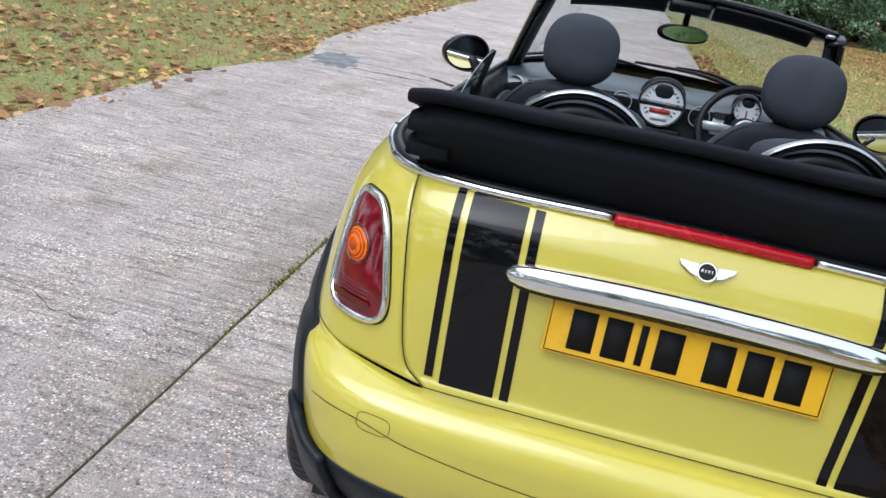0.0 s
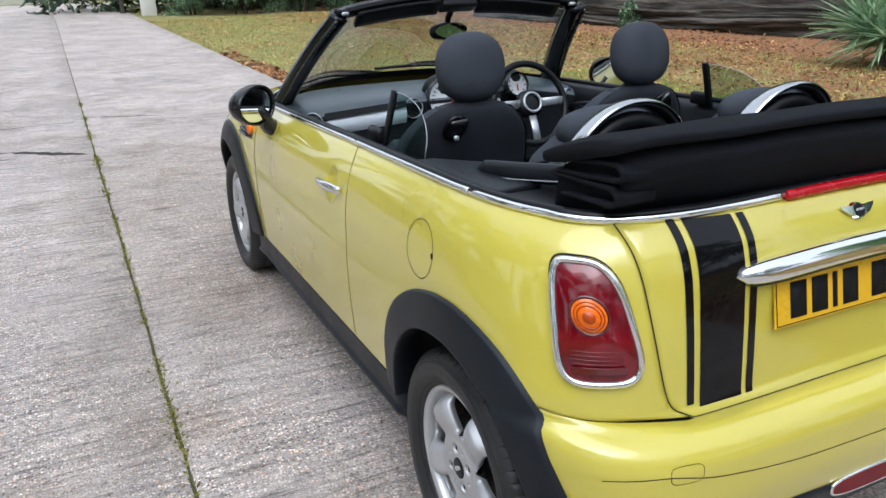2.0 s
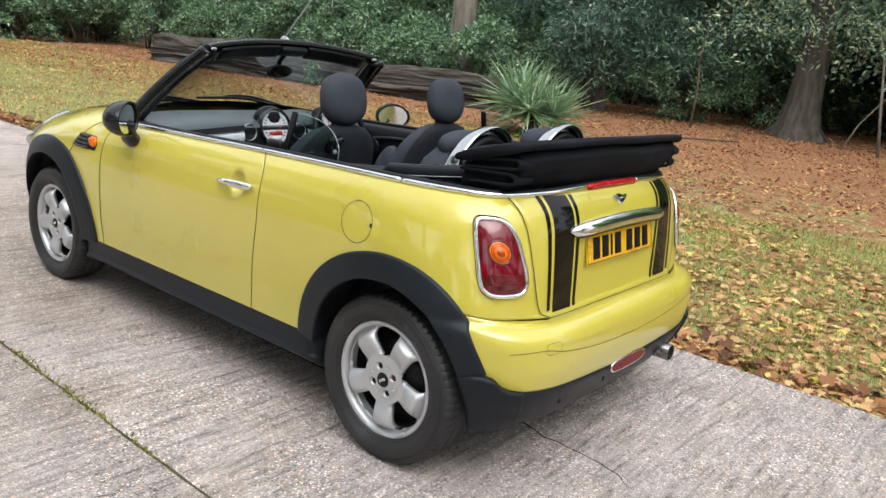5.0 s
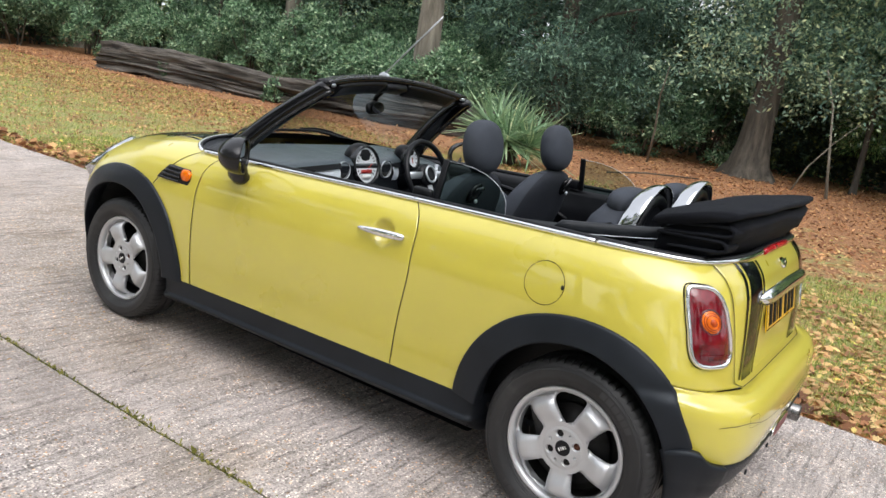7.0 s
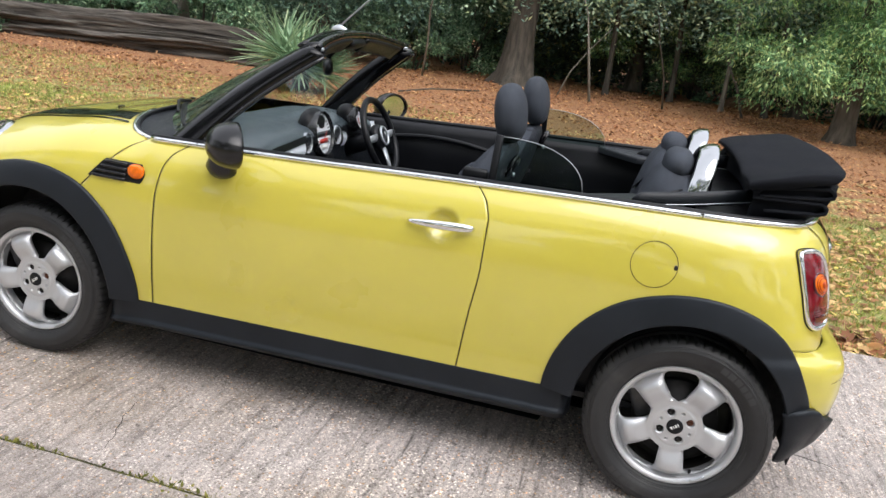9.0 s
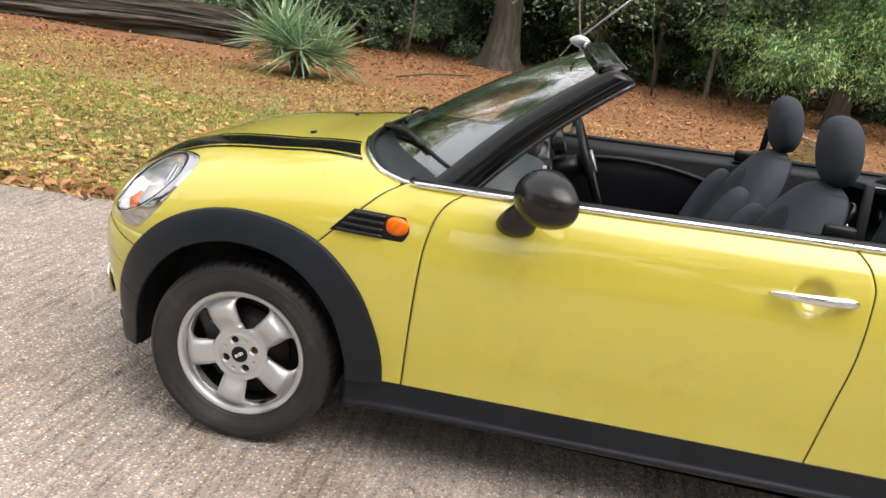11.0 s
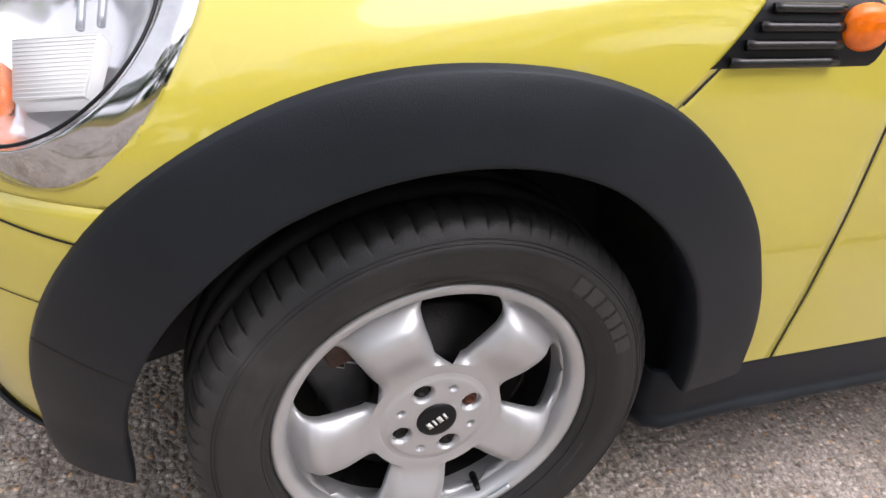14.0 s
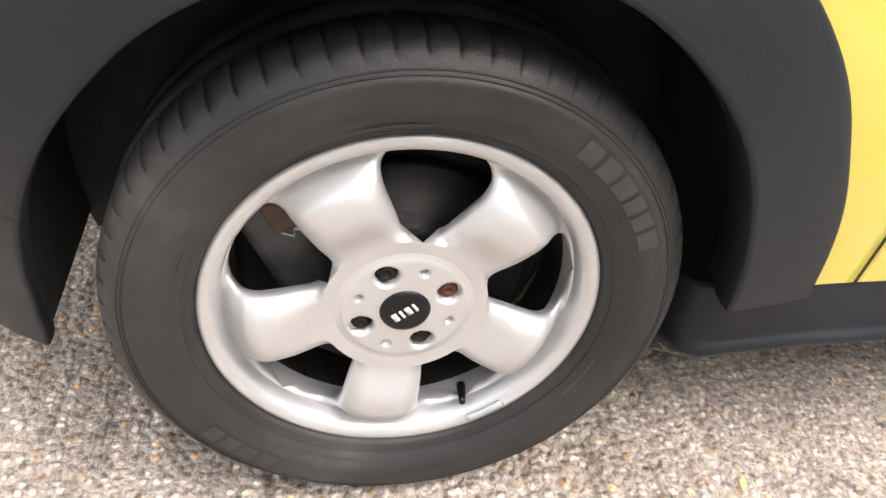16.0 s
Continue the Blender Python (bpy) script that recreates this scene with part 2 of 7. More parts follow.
def lathe(profile, sides=64, bm=None, centre=(0, 0, 0), clamp=None):
    """Turns (radius, outward) points round the x axis; outward is -x."""
    bm = bm or bmesh.new()
    rings = []
    for k in range(sides):
        a = 2 * math.pi * k / sides
        ring = []
        for r, h in profile:
            p = Vector((centre[0] - h, centre[1] - r * math.cos(a), centre[2] + r * math.sin(a)))
            if clamp is not None:
                p.z = max(p.z, clamp)
            ring.append(bm.verts.new(p))
        rings.append(ring)
    for k in range(sides):
        a, b = rings[k], rings[(k + 1) % sides]
        for j in range(len(profile) - 1):
            bm.faces.new((a[j], a[j + 1], b[j + 1], b[j]))
    return bm


def ribbon(points, normal_of, width, lift, bm=None):
    """A flat strip along points on a surface."""
    bm = bm or bmesh.new()
    pts = [Vector(p) for p in points]
    prev = None
    for i, p in enumerate(pts):
        d = (pts[min(i + 1, len(pts) - 1)] - pts[max(i - 1, 0)]).normalized()
        nrm = Vector(normal_of(p)).normalized()
        s = d.cross(nrm).normalized() * width / 2
        q = (bm.verts.new(p + s + nrm * lift), bm.verts.new(p - s + nrm * lift))
        if prev:
            bm.faces.new((prev[0], prev[1], q[1], q[0]))
        prev = q
    return bm


# ---- ground, drive ----
def concrete_material():
    m, nt, p = shader("weathered_concrete")

    def maths(op, a, b, c=None):
        n = nt.nodes.new("ShaderNodeMath")
        n.operation = op
        for k, value in enumerate((a, b, c)):
            if value is None:
                continue
            if isinstance(value, (int, float)):
                n.inputs[k].default_value = value
            else:
                nt.links.new(value, n.inputs[k])
        return n.outputs[0]
    broad, mid = noisy(nt, 0.8, 5), noisy(nt, 5.0, 5)
    # exposed chippings: mostly grey-brown, some pale, a few rusty
    vor = node(nt, "ShaderNodeTexVoronoi", Scale=105.0, Randomness=1.0)
    nt.links.new(coords(nt), vor.inputs["Vector"])
    chip = nt.nodes.new("ShaderNodeSeparateColor")
    nt.links.new(vor.outputs["Color"], chip.inputs[0])
    stones = ramp(nt, chip.outputs[0], [(0.0, (0.12, 0.107, 0.098)), (0.40, (0.32, 0.295, 0.275)), (0.66, (0.52, 0.485, 0.46)), (0.86, (0.78, 0.75, 0.70)), (1.0, (0.92, 0.90, 0.86))])
    rusty = ramp(nt, chip.outputs[1], [(0.90, (1, 1, 1)), (0.93, (1.05, 0.72, 0.42))])
    stones = mixed(nt, 1.0, stones, rusty, "MULTIPLY")
    heart = ramp(nt, vor.outputs["Distance"], [(0.38, (1, 1, 1)), (0.62, (0, 0, 0))])
    paste = ramp(nt, mid, [(0.28, (0.32, 0.297, 0.285)), (0.72, (0.50, 0.471, 0.453))])
    # chippings show through where the paste has worn away
    worn = ramp(nt, noisy(nt, 2.3, 4), [(0.35, (0.35, 0.35, 0.35)), (0.62, (1, 1, 1))])
    col = mixed(nt, mixed(nt, 1.0, heart, worn, "MULTIPLY"), paste, stones)
    fine = noisy(nt, 210.0, 3, 0.75)
    grit = ramp(nt, fine, [(0.34, (0.56, 0.55, 0.54)), (0.65, (1.44, 1.43, 1.42))])
    col = mixed(nt, 1.0, col, grit, "MULTIPLY")
    # where the skin of cement has gone, pebbles stand in a brown matrix
    pebble = node(nt, "ShaderNodeTexVoronoi", Scale=82.0, Randomness=1.0)
    warp = mixed(nt, 0.012, coords(nt), node(nt, "ShaderNodeTexNoise", Scale=60.0).outputs["Color"], "ADD")
    nt.links.new(warp, pebble.inputs["Vector"])
    kind = nt.nodes.new("ShaderNodeSeparateColor")
    nt.links.new(pebble.outputs["Color"], kind.inputs[0])
    shade = ramp(nt, kind.outputs[0], [(0.0, (0.15, 0.132, 0.112)), (0.40, (0.29, 0.257, 0.222)), (0.60, (0.50, 0.45, 0.395)), (0.82, (0.76, 0.71, 0.64)), (1.0, (0.93, 0.90, 0.84))])
    ochre = ramp(nt, kind.outputs[1], [(0.86, (1, 1, 1)), (0.90, (1.10, 0.74, 0.40))])
    shade = mixed(nt, 1.0, shade, ochre, "MULTIPLY")
    stone_in = ramp(nt, pebble.outputs["Distance"], [(0.34, (1, 1, 1)), (0.46, (0, 0, 0))])
    matrix = ramp(nt, fine, [(0.3, (0.23, 0.205, 0.178)), (0.7, (0.52, 0.468, 0.415))])
    bare = mixed(nt, stone_in, matrix, shade)
    place = nt.nodes.new("ShaderNodeSeparateXYZ")
    nt.links.new(coords(nt), place.inputs[0])
    ahead = nt.nodes.new("ShaderNodeMapRange")
    nt.links.new(maths("MULTIPLY_ADD", noisy(nt, 1.6, 4), 1.3, place.outputs["Y"]), ahead.inputs["Value"])
    ahead.inputs["From Min"].default_value, ahead.inputs["From Max"].default_value = 2.1, 3.0
    ahead.inputs["To Min"].default_value, ahead.inputs["To Max"].default_value = 0.0, 0.84
    inner_side = nt.nodes.new("ShaderNodeMapRange")
    nt.links.new(place.outputs["X"], inner_side.inputs["Value"])
    inner_side.inputs["From Min"].default_value, inner_side.inputs["From Max"].default_value = -1.9, -1.0
    beyond = nt.nodes.new("ShaderNodeMapRange")
    nt.links.new(place.outputs["Y"], beyond.inputs["Value"])
    beyond.inputs["From Min"].default_value, beyond.inputs["From Max"].default_value = 7.0, 4.8
    bald = maths("MULTIPLY", maths("MULTIPLY", ahead.outputs[0], inner_side.outputs[0]), beyond.outputs[0])
    col = mixed(nt, bald, col, bare)
    # tamping ridges across the drive, in broken patches
    drag = noisy(nt, 1.0, 5, 0.70, (3.2, 32.0, 1.0))
    patch = ramp(nt, noisy(nt, 0.9, 4), [(0.32, (0.3, 0.3, 0.3)), (0.54, (1, 1, 1))])
    ridge = ramp(nt, drag, [(0.30, (0.24, 0.232, 0.225)), (0.44, (0.86, 0.86, 0.86)), (0.56, (1.08, 1.08, 1.08)), (0.72, (1.34, 1.33, 1.32))])
    col = mixed(nt, patch, col, mixed(nt, 1.0, col, ridge, "MULTIPLY"))
    stain = ramp(nt, broad, [(0.3, (1.05, 1.00, 0.985)), (0.65, (1.38, 1.325, 1.31))])
    col = mixed(nt, 1.0, col, stain, "MULTIPLY")
    # brown silt and dull wet-weather blotches
    silt = ramp(nt, noisy(nt, 1.7, 6, 0.62), [(0.40, (1.03, 1.03, 1.03)), (0.55, (0.97, 0.955, 0.93)), (0.66, (0.80, 0.76, 0.70))])
    col = mixed(nt, 1.0, col, silt, "MULTIPLY")
    pits = ramp(nt, noisy(nt, 24.0, 5, 0.72), [(0.32, (0.36, 0.34, 0.32)), (0.42, (1, 1, 1)), (0.62, (1, 1, 1)), (0.72, (1.16, 1.14, 1.12))])
    col = mixed(nt, 1.0, col, pits, "MULTIPLY")
    nt.links.new(col, p.inputs["Base Color"])
    p.inputs["Roughness"].default_value = 0.74
    high = maths("MULTIPLY_ADD", maths("MULTIPLY", drag, patch), 1.6, fine)
    high = maths("MULTIPLY_ADD", vor.outputs["Distance"], -0.7, high)
    high = maths("MULTIPLY_ADD", maths("MULTIPLY", pebble.outputs["Distance"], bald), -2.2, high)
    bump(nt, p, high, 1.0, 0.007)
    return m


def turf_material():
    m, nt, p = shader("leafy_turf")
    broad, mid, fine = noisy(nt, 0.25, 5), noisy(nt, 3.0, 5), noisy(nt, 40.0, 4)
    grass = ramp(nt, fine, [(0.3, (0.15, 0.165, 0.05)), (0.7, (0.44, 0.43, 0.16))])
    litter = ramp(nt, fine, [(0.3, (0.15, 0.066, 0.030)), (0.55, (0.35, 0.170, 0.075)), (0.75, (0.58, 0.345, 0.160))])
    c = nt.nodes.new("ShaderNodeTexCoord")
    xyz = nt.nodes.new("ShaderNodeSeparateXYZ")
    nt.links.new(c.outputs["Object"], xyz.inputs[0])
    # the litter thickens towards the trees
    far = nt.nodes.new("ShaderNodeMapRange")
    nt.links.new(xyz.outputs["X"], far.inputs["Value"])
    far.inputs["From Min"].default_value, far.inputs["From Max"].default_value = 3.5, 13.0
    far.inputs["To Min"].default_value, far.inputs["To Max"].default_value = -0.06, 0.35
    s = nt.nodes.new("ShaderNodeMath")
    nt.links.new(far.outputs[0], s.inputs[0])
    nt.links.new(mid, s.inputs[1])
    where = ramp(nt, s.outputs[0], [(0.42, (0, 0, 0)), (0.62, (1, 1, 1))])
    nt.links.new(mixed(nt, where, grass, litter), p.inputs["Base Color"])
    p.inputs["Roughness"].default_value = 0.9
    bump(nt, p, fine, 1.0, 0.03)
    return m


CONCRETE, TURF = concrete_material(), turf_material()
ASPHALT = plain("dark_asphalt", (0.20, 0.205, 0.215), 0.85, 0.0, 0.45, 6.0, 0.8, 120.0)
MOSS = plain("joint_moss", (0.085, 0.080, 0.038), 0.95, 0.0, 0.5, 12.0, 1.0, 90.0)


def rise(x, y):
    """The lie of the land: level by the drive, a low bank towards the trees."""
    a = max(0.0, x - 1.5)
    b = max(0.0, -3.9 - x)
    return -0.035 + 0.02 * min(a, 1.0) + 0.012 * max(0, min(a, 16) - 2.0) + 0.05 * min(b, 1.5) + 0.02 * noise.noise(Vector((x * 0.7, y * 0.7, 0))) * min(1, a + b)


def land(u, v):
    def stretch(k, fine, far):
        k = 2 * k - 1
        return math.copysign(fine * abs(k) + far * abs(k) ** 6, k)
    x, y = stretch(u, 34, 500), 4 + stretch(v, 34, 500)
    return Vector((x, y, rise(x, y)))


ground = part("ground", sheet(land, 160, 160), TURF)
tagged(ground, "rough grass bank covered with fallen autumn leaves", "ground", kind="structure")

road = new("drive")
tagged(road, "weathered brushed concrete drive with mossy joints", "drive", kind="structure")
part("joint_bed", box((4.35, 60, 0.05), (-0.93, 14, -0.037)), MOSS, road, "mossy earth in the joints")


def drive_edge(x, y):
    """The slabs' outer sides: a bite filled with turf on one side, a swelling on the other."""
    if x < -3:
        return x + 0.34 * math.exp(-(((y - 6.0) / 0.95) ** 2)) - 0.05
    return x + (0.16 * math.exp(-(((y - 3.8) / 0.8) ** 2)) if x > 1 else 0.0)


def slab(x0, x1, y0, y1, tilt=0.0):
    bm = bmesh.new()
    n = max(2, int((y1 - y0) / 0.12))
    g = 0.005

    def edge(x, y, k):
        return drive_edge(x, y) + k * 0.006 * noise.noise(Vector((x * 3, y * 4.0, 2.0))) + k * 0.004 * noise.noise(Vector((x, y * 19.0, 5.0)))

    def top(u, v):
        y = y0 + g + (y1 - y0 - 2 * g) * v
        e0, e1 = edge(x0 + g, y, 1 if x0 > -3 else 5), edge(x1 - g, y, 1 if x1 < 1 else 3)
        x = e0 + (e1 - e0) * u
        drop = 0.008 if u in (0, 1) or v in (0, 1) else 0.0
        return Vector((x, y, 0.0 - drop))
    def across(u, v):
        k = (0.0, 0.0035, 0.2, 0.4, 0.6, 0.8, 0.9965, 1.0)[round(u * 7)]
        p = top(k, v)
        if 0.001 < k < 0.999 and 0 < v < 1:
            p.z = 0.0
        return p
    sheet(across, 7, n, bm=bm)
    return part("slab", bm, CONCRETE, road)


for x0, x1, cuts in ((-3.62, -1.362, (-16, -4.6, 5.62, 14.5, 23.5, 33, 44)), (-1.362, 1.245, (-16, -5.6, 7.0, 16.0, 25.0, 34, 44))):
    for y0, y1 in zip(cuts, cuts[1:]):
        slab(x0, x1, y0, y1)


# a dark repair, fine cracks and wider dark strips in the slabs
def patch_shape(u, v):
    a = 2 * math.pi * u
    r = v * (1 + 0.55 * noise.noise(Vector((2.2 * math.cos(a), 2.2 * math.sin(a), 4.0))) + 0.35 * noise.noise(Vector((7 * math.cos(a), 7 * math.sin(a), 1.0))))
    return Vector((-3.04 + 0.24 * r * math.cos(a) - 0.06 * r * math.sin(a), 6.20 + 0.44 * r * math.sin(a), 0.004 * (1 - v**6)))


part("repair_patch", sheet(patch_shape, 64, 6, close_u=True), ASPHALT, road, "dark asphalt repair patch")
CRACK = plain("crack_dirt_and_shade", (0.035, 0.030, 0.024), 0.95)


def crack(start, end, wobble, width, seed):
    a, b = Vector((*start, 0.0012)), Vector((*end, 0.0012))
    n = int((b - a).length / 0.02)
    side = (b - a).cross(Vector((0, 0, 1))).normalized()
    pts = [a.lerp(b, i / n) + side * (wobble * noise.noise(Vector((i * 0.06, seed, 0))) + wobble * 0.35 * noise.noise(Vector((i * 0.3, seed, 7)))) for i in range(n + 1)]
    bm = bmesh.new()
    prev = None
    for i, p in enumerate(pts):
        w = width * (0.35 + 0.9 * abs(noise.noise(Vector((i * 0.17, seed, 3))))) * min(1, i / 5, (n - i) / 5) + 0.0004
        q = (bm.verts.new(p + side * w), bm.verts.new(p - side * w))
        if prev:
            bm.faces.new((prev[0], prev[1], q[1], q[0]))
        prev = q
    part("crack", bm, CRACK, road, "crack drawn as a dark line of dirt and shade")


crack((-0.25, -0.75), (-0.10, -0.10), 0.05, 0.006, 1.0)
crack((-1.30, 1.77), (-0.95, 1.88), 0.05, 0.0018, 2.0)
crack((-3.5, 3.1), (-1.45, 3.55), 0.10, 0.003, 3.0)
# dark strips widened to stand in for the shade of a slab step
crack((-2.88, 6.27), (-1.95, 6.28), 0.07, 0.020, 6.0)
crack((-2.80, 5.90), (-1.95, 5.96), 0.06, 0.030, 8.0)
crack((-2.02, 6.24), (-1.41, 5.83), 0.05, 0.090, 9.0)
crack((-3.00, 7.36), (-1.42, 7.62), 0.08, 0.018, 7.0)
crack((-1.33, 7.80), (-0.60, 7.50), 0.08, 0.036, 10.0)
crack((-2.05, 4.29), (-1.42, 4.45), 0.04, 0.004, 11.0)
crack((-1.3, 5.2), (1.1, 4.75), 0.12, 0.003, 4.0)
crack((-3.4, 0.6), (-1.5, 0.35), 0.08, 0.0025, 5.0)


# ---- the car: x across, y forward from the rear axle, z up ----
HUB_Z, HUB_F, HUB_R = 0.300, 2.463, 0.0
BELT = [(-0.45, 1.012), (-0.34, 1.010), (-0.27, 0.996), (0.05, 0.992), (0.78, 0.971), (1.4, 0.946), (1.81, 0.932), (2.01, 0.926)]
WIDE = [(0.0, 0.726), (0.03, 0.756), (0.06, 0.776), (0.10, 0.793), (0.15, 0.803), (0.22, 0.810), (0.32, 0.811),
        (0.45, 0.805), (0.60, 0.790), (0.68, 0.782), (0.80, 0.772)]
REAR = [(0.20, -0.455), (0.30, -0.495), (0.38, -0.52), (0.46, -0.532), (0.53, -0.530), (0.56, -0.521), (0.585, -0.497), (0.600, -0.447), (0.612, -0.429),
        (0.70, -0.423), (0.80, -0.417), (0.88, -0.411), (0.94, -0.397), (0.98, -0.371), (1.012, -0.335)]
NOSE = [(0.18, 3.05), (0.3, 3.10), (0.45, 3.135), (0.56, 3.14), (0.66, 3.10)]
TOP = [(1.9, 0.972), (2.1, 0.974), (2.25, 0.968), (2.35, 0.957), (2.46, 0.940), (2.6, 0.924), (2.72, 0.906), (2.82, 0.880), (2.92, 0.845), (3.0, 0.800), (3.05, 0.745), (3.09, 0.68), (3.10, 0.64)]
ROUND = [(1.9, 4.4), (2.1, 4.3), (2.35, 4.2), (2.55, 3.5), (2.72, 3.0), (2.9, 2.5), (3.1, 2.2)]
Z0, Y_REAR, Y_FRONT = 0.62, 0.5, 2.3


def belt(y):
    return spline(BELT, y)


def wide(y, z):
    return spline(WIDE, belt(y) - z)


def rear_power(z):
    return spline([(0.3, 6.5), (0.60, 6.3), (0.62, 6.5), (0.72, 5.75), (0.85, 4.85), (1.0, 4.3)], z)


def half(y, z):
    """Half the car's width at y and height z, below the waist line."""
    if y < Y_REAR:
        u, n = min(1.0, (Y_REAR - y) / (Y_REAR - spline(REAR, z))), rear_power(z)
        return wide(max(y, -0.3), z) * (1 - u**n) ** (1 / n)
    if y <= Y_FRONT and z <= Z0:
        return wide(min(y, 2.0), z)
    if y <= 1.97:
        return wide(y, z)
    base = wide(2.0, min(z, Z0))
    if y > Y_FRONT:
        u = min(1.0, (y - Y_FRONT) / (spline(NOSE, z) - Y_FRONT))
        base *= (1 - u**3.4) ** (1 / 3.4)
    if z <= Z0:
        return base
    top, m = spline(TOP, y), spline(ROUND, y)
    v = min(1.0, (z - Z0) / max(top - Z0, 1e-3))
    over = base * (1 - v**m) ** (1 / m)
    # the door's flank runs over into the bonnet's round
    t = min(1.0, (y - 1.97) / 0.09)
    t = t * t * (3 - 2 * t)
    return over if t >= 1 else wide(min(y, 2.01), z) * (1 - t) + over * t


def back_at(x, z):
    """Where the tail lies at a place across and a height."""
    n, w = rear_power(z), wide(-0.3, z)
    v = min(1.0, abs(x) / w)
    return Y_REAR - (Y_REAR - spline(REAR, z)) * (1 - v**n) ** (1 / n)


def tail_point(x, z, lift=0.0):
    p = Vector((x, back_at(x, z), z))
    return p + tail_normal(x, z) * lift if lift else p


def tail_normal(x, z):
    e = 0.004
    a = Vector((2 * e, back_at(x + e, z) - back_at(x - e, z), 0))
    b = Vector((0, back_at(x, z + e) - back_at(x, z - e), 2 * e))
    n = a.cross(b).normalized()
    return n if n.y < 0 or n.x * x > 0 else -n


def side_point(y, z, lift=0.0, s=-1):
    p = Vector((s * half(y, z), y, z))
    return p + side_normal(p) * lift if lift else p


def side_normal(p):
    e, s = 0.004, -1 if p.x < 0 else 1
    a = Vector((s * (half(p.y + e, p.z) - half(p.y - e, p.z)), 2 * e, 0))
    b = Vector((s * (half(p.y, p.z + e) - half(p.y, p.z - e)), 0, 2 * e))
    n = a.cross(b).normalized()
    return n if n.x * s > 0 else -n


def bonnet_z(x, y):
    top, m = spline(TOP, y), spline(ROUND, y)
    base = max(half(y, Z0), 1e-3)
    v = min(1.0, abs(x) / base)
    return Z0 + (top - Z0) * (1 - v**m) ** (1 / m)


def bonnet_normal(p):
    e = 0.004
    a = Vector((2 * e, 0, bonnet_z(p.x + e, p.y) - bonnet_z(p.x - e, p.y)))
    b = Vector((0, 2 * e, bonnet_z(p.x, p.y + e) - bonnet_z(p.x, p.y - e)))
    return a.cross(b).normalized()


car = new("convertible_car")
tagged(car, "yellow convertible car with black stripes and folded roof, parked", "car")


def door_rear(z):
    return spline([(0.33, 0.753), (0.53, 0.733), (0.72, 0.712), (0.86, 0.711), (0.92, 0.728), (0.955, 0.757), (0.975, 0.785)], z)


def door_front(z):
    return spline([(0.30, 1.942), (0.58, 1.937), (0.742, 1.930), (0.84, 1.912), (0.89, 1.885), (0.92, 1.845), (0.935, 1.808)], z)


SHUT = [(0.3, 2.36), (0.62, 2.34), (0.715, 2.248), (0.766, 2.200), (0.836, 2.130), (0.89, 2.073), (0.926, 2.010), (0.95, 1.98)]
SILL, LINE = 0.300, 0.60
ARCH_CUT = 0.405


def shut_line(z):
    return spline(SHUT, z)


def seam_z(k):
    """Height of the seam over the rear bumper; k: 0 at the boot lid, 1 at the wheel arch."""
    return LINE + 0.032 * min(1.0, max(0.0, k))


def outside_arch(p):
    return min(math.hypot(p.y - HUB_F, p.z - HUB_Z), math.hypot(p.y - HUB_R, p.z - HUB_Z)) > ARCH_CUT


def panel(name, bm, label="", material=None):
    """A skin panel whose faces look away from the car's core, with sheet thickness inwards."""
    bm.normal_update()
    out = sum(f.normal.dot(f.calc_center_median() - Vector((0, max(0.2, min(2.5, f.calc_center_median().y)), 0.45))) for f in bm.faces)
    if out < 0:
        bmesh.ops.reverse_faces(bm, faces=bm.faces)
    return thick(part(name, bm, material or PAINT, car, label), 0.005, -1.0)


